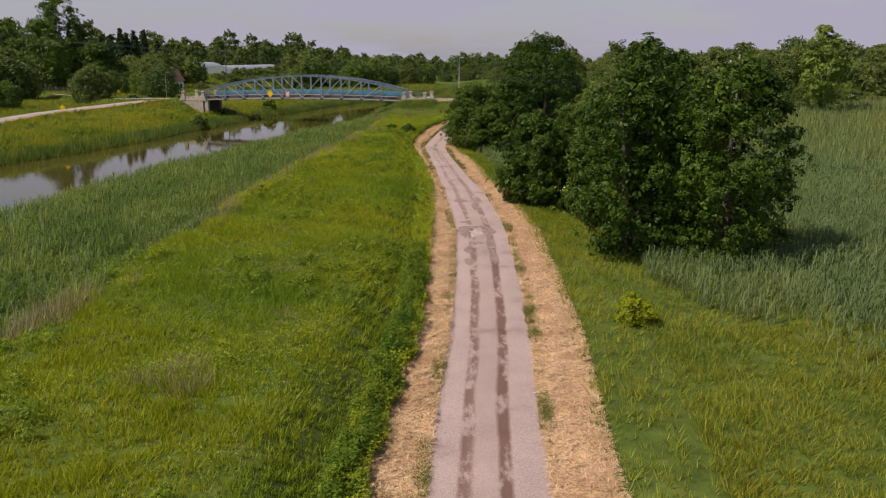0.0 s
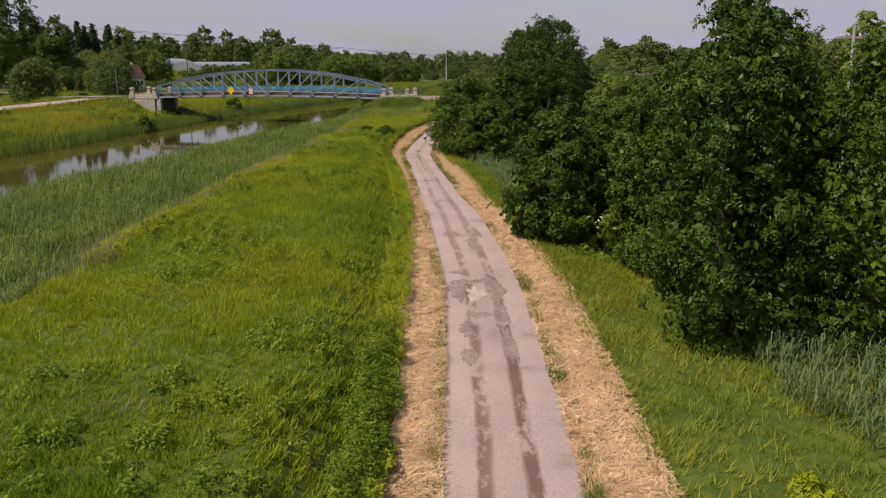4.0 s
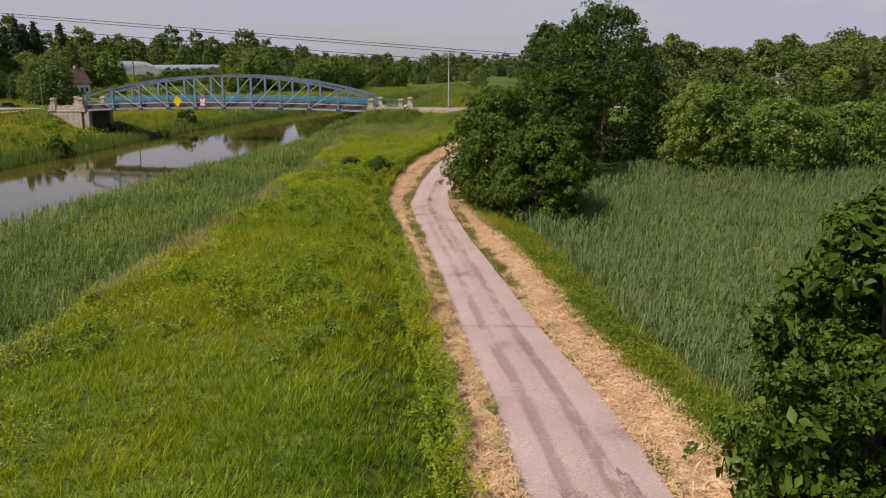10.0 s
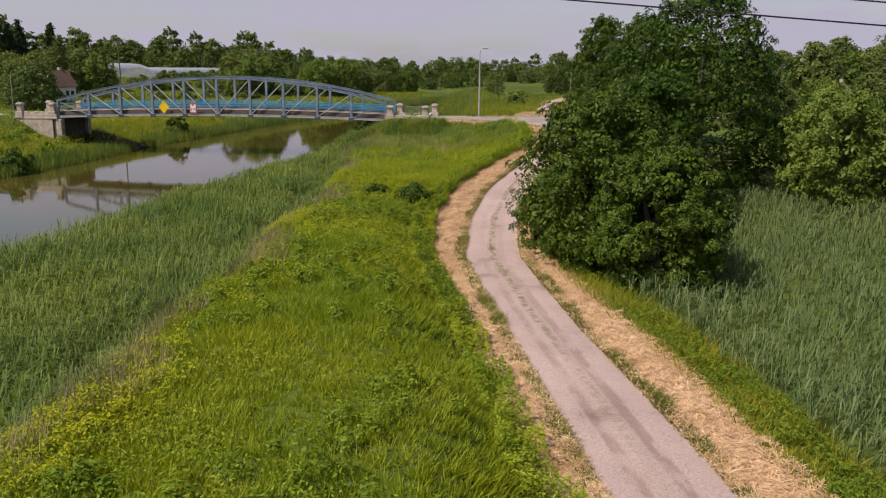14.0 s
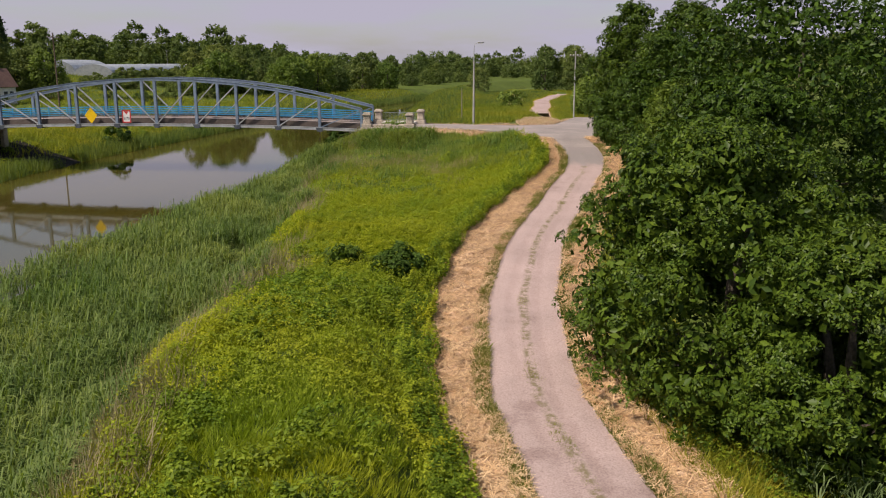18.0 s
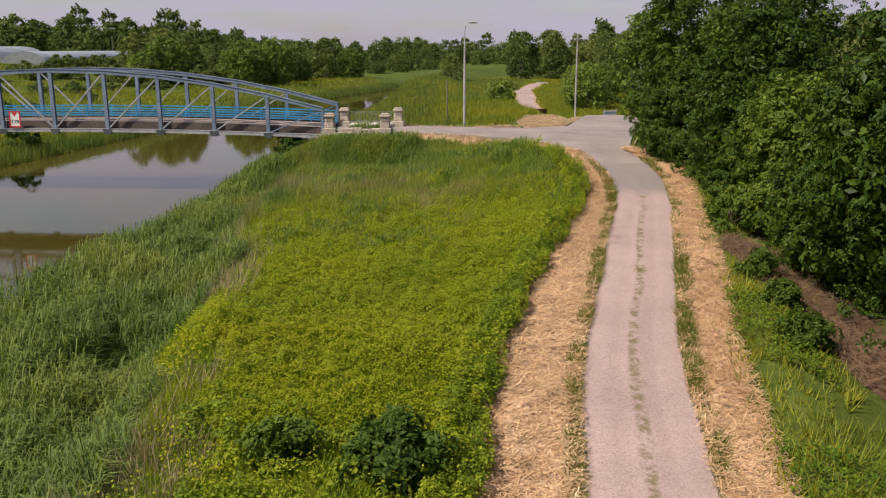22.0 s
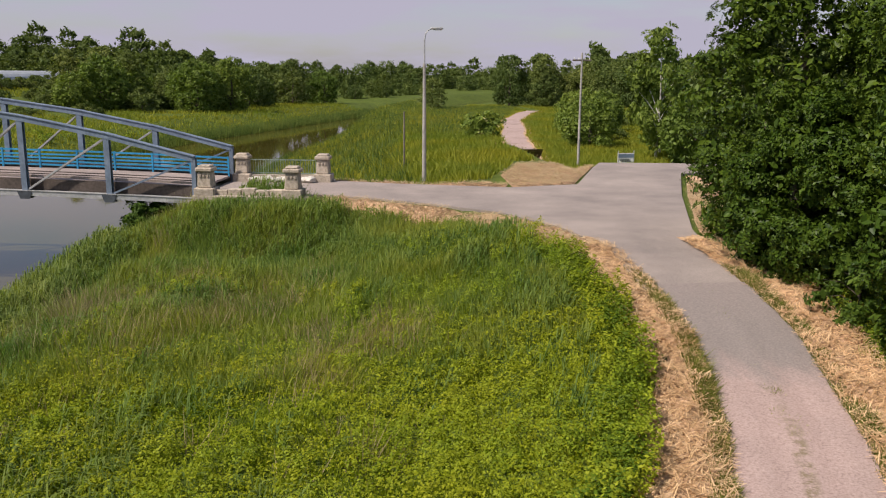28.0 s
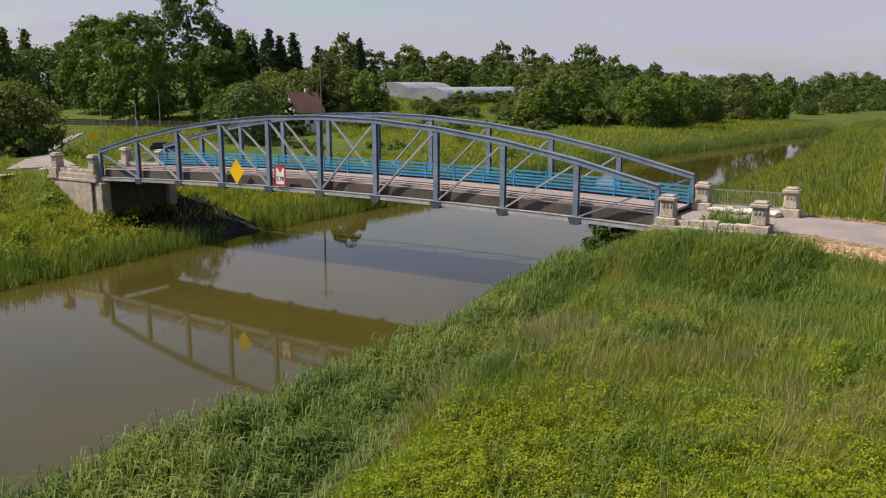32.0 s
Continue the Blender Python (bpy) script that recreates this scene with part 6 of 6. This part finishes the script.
keep = ((height(x, y) < 4.9) | (y > 250)) & (y > 214 + 0.4 * np.maximum(0, x))
tufts("upper_bank_grass", x[keep], y[keep], 6, 0.75, 0.075, 0.3, M_rough, "rough olive grass on the bank upstream of the bridge", "grass")
# weeds in the middle and at the edges of the narrow path
x, y = scatter(9500, 124, 183, lambda v: rx(v) - 0.27, lambda v: rx(v) + 0.22)
keep = wave(x, y, 2.4, 3) + 0.6 * wave(x, y, 6.0, 5) > -0.2
tufts("path_weeds", x[keep], y[keep], 6, 0.14, 0.035, 0.07, M_weed, "brownish weeds along the middle of the path", "weeds")
for nm, s in (("edge_weeds_left", -1), ("edge_weeds_right", 1)):
    x, y = scatter(30000, 20, 184, lambda v: rx(v) + s * (half(v) + 0.0), lambda v: rx(v) + s * (half(v) + 0.38))
    keep = 1.5 * smooth(95, 122, y) + 0.8 * wave(x, y, 0.6, 4 + s) + 0.4 * wave(x, y, 3.0, 2) > 0.35 + 0.3 * rng.normal(size=len(x))
    tufts(nm, x[keep], y[keep], 6, 0.30, 0.035, 0.08, M_weed, "thin line of grassy weeds between gravel and straw", "weeds")

# loose straw on the verges
def straw(name, x, y, z, length, mat, label):
    n = len(x)
    a = rng.random(n) * 2 * np.pi
    l = length * (0.5 + rng.random(n))
    d = np.stack([np.cos(a), np.sin(a), rng.normal(size=n) * 0.25], 1) * (l / 2)[:, None]
    s = np.stack([-np.sin(a), np.cos(a), 0 * a], 1) * 0.009
    p = np.stack([x, y, z], 1)
    v = np.stack([p - d - s, p - d + s, p + d + s, p + d - s], 1)
    v[:, :, 2] = np.maximum(v[:, :, 2], (z - 0.03)[:, None])
    return tagged(new(name, array_mesh(name, v.reshape(-1, 3), np.arange(4 * n), np.full(n, 4), mat)), label, "straw", kind="stuff")


for nm, a, b in (("loose_straw_left", lambda v: left_edge(v) - 0.2, lambda v: rx(v) - half(v) + 0.08), ("loose_straw_right", lambda v: rx(v) + half(v) - 0.08, lambda v: right_edge(v) + 0.4)):
    x, y = scatter(85000, 8, 188, a, b)
    straw(nm, x, y, height(x, y) + 0.12 + np.maximum(straw_relief(x, y), -0.03) + 0.08 * rng.random(len(x)) ** 2, 0.36, M_straw, "loose golden cut straw lying on the verge")

x, y = -4 + 26 * rng.random(130000), 184 + 37 * rng.random(130000)
keep = np.zeros(len(x), dtype=bool)
for pts in STRAW_PATCHES:
    keep |= inside(x, y, pts)
x, y = x[keep], y[keep]
straw("loose_straw_junction", x, y, height(x, y) + 0.12 + 0.8 * np.maximum(straw_relief(x, y), -0.03) + 0.08 * rng.random(len(x)) ** 2, 0.36, M_straw, "loose golden cut straw by the junction")

x, y = 9.6 + 4.0 * rng.random(9000), 148 + 18 * rng.random(9000)
keep = inside(x, y, SOIL)
x, y = x[keep], y[keep]
straw("dead_twigs", x, y, height(x, y) + 0.12 + 0.25 * rng.random(len(x)) ** 2, 0.8, M_twig, "brown dead twigs heaped on the slope")

# ---- poles, wires, buildings ----
def street_lamp(x, y, z, tall, label, turn=0.0):
    e = empty("street_lamp", x, y, z, turn, label, "street lamp", "street lamps")
    bm = bmesh.new()
    tube(bm, [(0, 0, -0.4), (0, 0, 0.0), (0, 0, tall * 0.78)], [0.16, 0.15, 0.10], 10)
    part("post", bm, M_concrete, e, "tapered grey concrete post")
    bm = bmesh.new()
    t0 = tall * 0.77
    tube(bm, [(0, 0, t0), (0, 0, tall * 0.93), (0.08, 0, tall * 0.975), (0.25, 0, tall * 0.995), (0.5, 0, tall * 1.005)], [0.055, 0.05, 0.045, 0.04, 0.04], 8)
    part("arm", bm, M_zinc, e, "curved galvanised arm")
    bm = bmesh.new()
    box(bm, 0.80, 0, tall * 1.005 + 0.02, 0.85, 0.26, 0.15, 0.05)
    part("lamp_head", bm, M_zinc, e)
    bm = bmesh.new()
    box(bm, 0.85, 0, tall * 1.005 - 0.075, 0.55, 0.18, 0.06, 0.02)
    part("lens", bm, M_white, e)
    return e


street_lamp(4.0, 210.9, 5.25, 9.9, "slender concrete street lamp with curved steel arm by the road")


def utility_pole(x, y, z, tall, label, mat, arms=1, turn=0.0, lean=0.0):
    e = empty("utility_pole", x, y, z, turn, label, "utility pole", "utility poles")
    bm = bmesh.new()
    fat = 1.0 if arms else 0.55
    tube(bm, [(0, 0, -0.5), (0, 0, 0), (lean, 0, tall)], [0.16 * fat, 0.15 * fat, 0.10 * fat], 8)
    part("pole", bm, mat, e)
    for k in range(arms):
        bm = bmesh.new()
        box(bm, lean, 0, tall - 0.75 - 0.6 * k, 2.1, 0.14, 0.17, 0.01)
        part("crossarm", bm, M_wood, e)
        for s in (-0.85, -0.35, 0.35, 0.85):
            bm = bmesh.new()
            tube(bm, [(lean + s, 0, tall - 0.7 - 0.6 * k), (lean + s, 0, tall - 0.56 - 0.6 * k), (lean + s, 0, tall - 0.5 - 0.6 * k)], [0.03, 0.06, 0.03], 6)
            part("insulator", bm, M_white, e)
    return e


utility_pole(23.4, 242.4, float(height(23.4, 242.4)), 11.9, "pale utility pole with one crossarm beyond the junction", M_concrete, 1, 10)


def double_pole(x, y, z, tall, turn):
    """Two legs leaning together under a long crossarm, with braces and a few insulators."""
    e = empty("double_pole", x, y, z, turn, "old brown wooden double pole with a long crossarm above the alders", "utility pole", "utility poles")
    for s in (-1, 1):
        bm = bmesh.new()
        tube(bm, [(s * 1.75, 0, -0.5), (s * 1.65, 0, 0), (s * 0.16, 0, tall)], [0.17, 0.16, 0.11], 8)
        part("pole", bm, M_oldwood, e)
        bm = bmesh.new()
        beam(bm, (s * 1.25, 0.12, tall - 0.12), (s * 0.30, 0.12, tall - 1.2), 0.07, 0.09)
        part("brace", bm, M_oldwood, e)
        bm = bmesh.new()
        beam(bm, (-2.15, s * 0.14, tall - 0.05), (2.15, s * 0.14, tall - 0.05), 0.09, 0.13)
        part("crossarm", bm, M_oldwood, e)
    bm = bmesh.new()
    beam(bm, (-0.55, 0, tall - 2.4), (0.55, 0, tall - 2.4), 0.12, 0.14)
    part("tie_beam", bm, M_oldwood, e)
    for s in (-2.05, -0.5, 0.5, 2.05):
        bm = bmesh.new()
        tube(bm, [(s, 0, tall - 0.32), (s, 0, tall - 0.02), (s, 0, tall + 0.10)], [0.03, 0.05, 0.025], 6)
        part("insulator", bm, M_zinc, e)
    return e


double_pole(19.1, 94.8, float(height(19.1, 94.8)), 11.7, -28)
utility_pole(27.3, 80.0, float(height(27.3, 80.0)), 14.9, "tall pale pole rising behind the alder clump", M_concrete, 1, -45)
utility_pole(-65.5, 262.0, float(height(-65.5, 262.0)), 15.2, "lattice-like dark pole with crossarm on the far bank", M_oldwood, 1, 20)
utility_pole(3.4, 221.5, 4.2, 5.2, "short thin weathered post beside the meadow", M_wood, 0)
for x, y, h in ((-98.1, 253.4, 7.5), (-75.5, 235.5, 8.0), (-90.7, 169.6, 8.0), (-120, 292, 8.5), (-143.9, 327.3, 9.0), (-101, 480, 9.0), (-80, 455, 9.0)):
    utility_pole(x, y, float(height(x, y)), h, "thin grey pole on the opposite bank", M_concrete, 0)


def cable(a, b, sag):
    cu = bpy.data.curves.new("overhead_wire", "CURVE")
    cu.dimensions, cu.bevel_depth, cu.bevel_resolution = "3D", 0.012, 1
    sp = cu.splines.new("POLY")
    sp.points.add(24)
    a, b = Vector(a), Vector(b)
    for i in range(25):
        t = i / 24
        p = a.lerp(b, t) - Vector((0, 0, sag * 4 * t * (1 - t)))
        sp.points[i].co = (*p, 1)
    cu.materials.append(M_wire)
    return tagged(new("overhead_wire", cu), "thin black overhead wire across the sky", "wire", "overhead wires")


for dz, off in ((0.0, 0.9), (0.0, -0.4), (-0.95, 0.2)):
    cable((-128 + off, 97.7 + off, 23.8 + dz), (19.1 + off * 0.9, 94.8 - off * 0.45, 11.75 + dz * 0.3), 0.15)


def house(x, y, z, w, d, h, roof_h, turn, wall, roof, label, name="house"):
    e = empty(name, x, y, z, turn, label, "house")
    bm = bmesh.new()
    box(bm, 0, 0, h / 2 - 0.2, w, d, h + 0.4)
    vs = [bm.verts.new(p) for p in ((-w / 2, -d / 2, h), (-w / 2, d / 2, h), (-w / 2, 0, h + roof_h), (w / 2, -d / 2, h), (w / 2, d / 2, h), (w / 2, 0, h + roof_h))]
    bm.faces.new((vs[0], vs[2], vs[1]))
    bm.faces.new((vs[3], vs[4], vs[5]))
    part("wall", bm, wall, e)
    for s in (-1, 1):
        bm = bmesh.new()
        ed = Vector((0, s * (d / 2 + 0.5), h - 0.5 * roof_h / (d / 2)))
        beam(bm, Vector((-w / 2 - 0.4, ed.y / 2, (ed.z + h + roof_h) / 2 + 0.12)), Vector((w / 2 + 0.4, ed.y / 2, (ed.z + h + roof_h) / 2 + 0.12)), math.hypot(ed.y, roof_h) + 0.35, 0.2,
             Vector((0, s * math.sin(math.atan2(roof_h, d / 2)), math.cos(math.atan2(roof_h, d / 2)))))
        part("roof", bm, roof, e, "pitched tiled roof")
    bm = bmesh.new()
    box(bm, w * 0.2, 0.3, h + roof_h + 0.2, 0.7, 0.7, 1.4, 0.03)
    part("chimney", bm, M_stone, e)
    for s in (-1, 1):
        for k in (-0.28, 0.05, 0.3):
            wnd = part("window", bmesh_box((k * w, s * (d / 2 + 0.02), h * 0.55), (1.2, 0.10, 1.4)), M_white, e, "white window frame")
            part("pane", bmesh_box((k * w, s * (d / 2 + 0.06), h * 0.55), (1.0, 0.08, 1.2)), M_glass, wnd)
    for k in (-0.22, 0.22):
        wnd = part("window", bmesh_box((-w / 2 - 0.02, k * d, h * 0.55), (0.10, 1.2, 1.4)), M_white, e, "white window frame")
        part("pane", bmesh_box((-w / 2 - 0.06, k * d, h * 0.55), (0.08, 1.0, 1.2)), M_glass, wnd)
    return e


def bmesh_box(c, s):
    bm = bmesh.new()
    box(bm, *c, *s)
    return bm


house(-97.0, 308.4, float(height(-97.0, 308.4)), 6.2, 5.8, 4.5, 3.6, 62, M_plaster, M_rooftile, "house with a steep brown tiled roof behind trees")
house(79, 251, 1.4, 10, 8, 4.2, 4.0, 60, M_white, M_patch, "white gabled house with a dark roof among trees")
house(104, 222, 1.0, 10, 8, 3.0, 3.0, 75, M_white, M_rooftile, "white-walled cottage beyond the reed meadow")


def greenhouse(x, y, z, long, wide, tall, turn):
    e = empty("greenhouse", x, y, z, turn, "long pale arched greenhouse on the rise", "greenhouse", "greenhouses")
    n, segs = 12, 10
    for k in range(segs):
        bm = bmesh.new()
        x0, x1 = -long / 2 + long * k / segs, -long / 2 + long * (k + 1) / segs - 0.15
        ring = [(math.cos(math.pi * i / n) * wide / 2, 1.2 + math.sin(math.pi * i / n) * (tall - 1.2)) for i in range(n + 1)]
        ring = [(wide / 2, 0)] + ring + [(-wide / 2, 0)]
        a = [bm.verts.new((x0, u, w)) for u, w in ring]
        b = [bm.verts.new((x1, u, w)) for u, w in ring]
        for i in range(len(ring) - 1):
            bm.faces.new((a[i], b[i], b[i + 1], a[i + 1]))
        bm.faces.new(a)
        bm.faces.new(b[::-1])
        part("bay", bm, M_ghouse, e)
    return e


greenhouse(-99, 440, float(height(-99, 440)) - 0.9, 124, 12, 4.6, 91)
greenhouse(-111, 396, float(height(-111, 396)) - 0.6, 36, 14, 4.6, 91)


# ---- smaller things by the roads ----
def board_sign(x, y, z, turn):
    e = empty("notice_board", x, y, z, turn, "blue and white notice board on two posts by the junction", "sign")
    for s in (-0.8, 0.8):
        bm = bmesh.new()
        tube(bm, [(s, 0, -0.3), (s, 0, 2.2)], [0.05, 0.05], 8)
        part("post", bm, M_zinc, e)
    part("panel", bmesh_box((0, 0, 1.5), (1.7, 0.06, 0.9)), M_white, e)
    part("blue_field", bmesh_box((0, -0.035, 1.70), (1.6, 0.02, 0.36)), M_steel, e)
    for k in range(3):
        part("text_bar", bmesh_box((-0.2 + 0.1 * k, -0.04, 1.40 - 0.11 * k), (1.0, 0.02, 0.05)), M_black, e, "dark bar of lettering")


board_sign(25.8, 234.0, float(height(25.8, 234.0)) + 0.25, 5)


def road_sign(x, y, z, kind, turn, label):
    e = empty("road_sign", x, y, z, turn, label, "sign", "road signs")
    bm = bmesh.new()
    tube(bm, [(0, 0, -0.3), (0, 0, 3.0)], [0.04, 0.04], 8)
    part("post", bm, M_zinc, e)
    bm = bmesh.new()
    if kind == "diamond":
        pts = [(0, -0.6), (0.6, 0), (0, 0.6), (-0.6, 0)]
    elif kind == "triangle":
        pts = [(0, -0.5), (0.5, 0.38), (-0.5, 0.38)]
    else:
        pts = [(0.45 * math.cos(a * math.pi / 8), 0.45 * math.sin(a * math.pi / 8)) for a in range(16)]
    vs = [bm.verts.new((u, d, 2.6 + w)) for d in (-0.06, -0.03) for u, w in pts]
    n = len(pts)
    bm.faces.new(vs[:n])
    bm.faces.new(vs[n:][::-1])
    for i in range(n):
        bm.faces.new((vs[i], vs[(i + 1) % n], vs[(i + 1) % n + n], vs[i + n]))
    bmesh.ops.recalc_face_normals(bm, faces=bm.faces)
    part("plate", bm, M_signyellow if kind == "diamond" else (M_zinc if kind == "round" else M_white), e)
    return e


road_sign(-92.5, 246.0, float(height(-92.5, 246.0)), "diamond", 20, "yellow diamond priority sign on the far lane")
road_sign(-98.5, 236.5, float(height(-98.5, 236.5)), "round", 20, "grey back of a round road sign")
road_sign(-96.8, 236.5, float(height(-96.8, 236.5)), "triangle", 20, "small triangular road sign")
road_sign(-73.5, 166.0, float(height(-73.5, 166.0)), "diamond", 0, "yellow sign beside the bank road")


def parked_car(x, y, z, turn):
    e = empty("parked_car", x, y, z, turn, "dark parked estate car beyond the bridge", "car")
    bm = bmesh.new()
    prof = [(-2.1, 0.35), (-2.15, 0.8), (-1.9, 0.95), (-1.6, 1.45), (0.4, 1.48), (1.0, 0.98), (2.0, 0.85), (2.15, 0.6), (2.1, 0.35)]
    rows_ = [[bm.verts.new((u, v * (0.85 if w < 1.1 else 0.68), w)) for u, w in prof] for v in (-1, 1)]
    bm.faces.new(rows_[0])
    bm.faces.new(rows_[1][::-1])
    for i in range(len(prof)):
        j = (i + 1) % len(prof)
        bm.faces.new((rows_[0][i], rows_[1][i], rows_[1][j], rows_[0][j]))
    bmesh.ops.recalc_face_normals(bm, faces=bm.faces)
    part("body", bm, M_carpaint, e)
    for s in (-1, 1):
        part("window", bmesh_box((-0.6, s * 0.78, 1.2), (1.9, 0.06, 0.38)), M_glass, e)
        for u in (-1.35, 1.35):
            bm = bmesh.new()
            bmesh.ops.create_cone(bm, cap_ends=True, segments=18, radius1=0.32, radius2=0.32, depth=0.22, matrix=Matrix.Translation((u, s * 0.80, 0.32)) @ Matrix.Rotation(math.pi / 2, 4, "X"))
            wl_ = part("wheel", bm, M_black, e, "black tyre")
            bm = bmesh.new()
            bmesh.ops.create_cone(bm, cap_ends=True, segments=14, radius1=0.19, radius2=0.19, depth=0.03, matrix=Matrix.Translation((u, s * 0.92, 0.32)) @ Matrix.Rotation(math.pi / 2, 4, "X"))
            part("rim", bm, M_zinc, wl_)


parked_car(-94.0, 262.0, float(height(-94.0, 262.0)) + 0.02, 40)


def plank_fence(ax, ay, bx, by, n):
    e = empty("plank_fence", ax, ay, 0, 0, "low weathered brown plank fence behind the far lane", "fence")
    for i in range(n):
        t = i / n
        x0, y0 = (bx - ax) * t, (by - ay) * t
        x1, y1 = (bx - ax) * (t + 0.97 / n), (by - ay) * (t + 0.97 / n)
        z = float(height(ax + x0, ay + y0))
        for k in range(3):
            bm = bmesh.new()
            beam(bm, (x0, y0, z + 0.35 + 0.45 * k), (x1, y1, z + 0.35 + 0.45 * k), 0.05, 0.36)
            part("plank", bm, M_girder, e)
        bm = bmesh.new()
        beam(bm, (x0, y0, z - 0.3), (x0, y0, z + 1.6), 0.14, 0.14, BU)
        part("post", bm, M_wood, e)


plank_fence(-165, 296, -112, 310, 22)
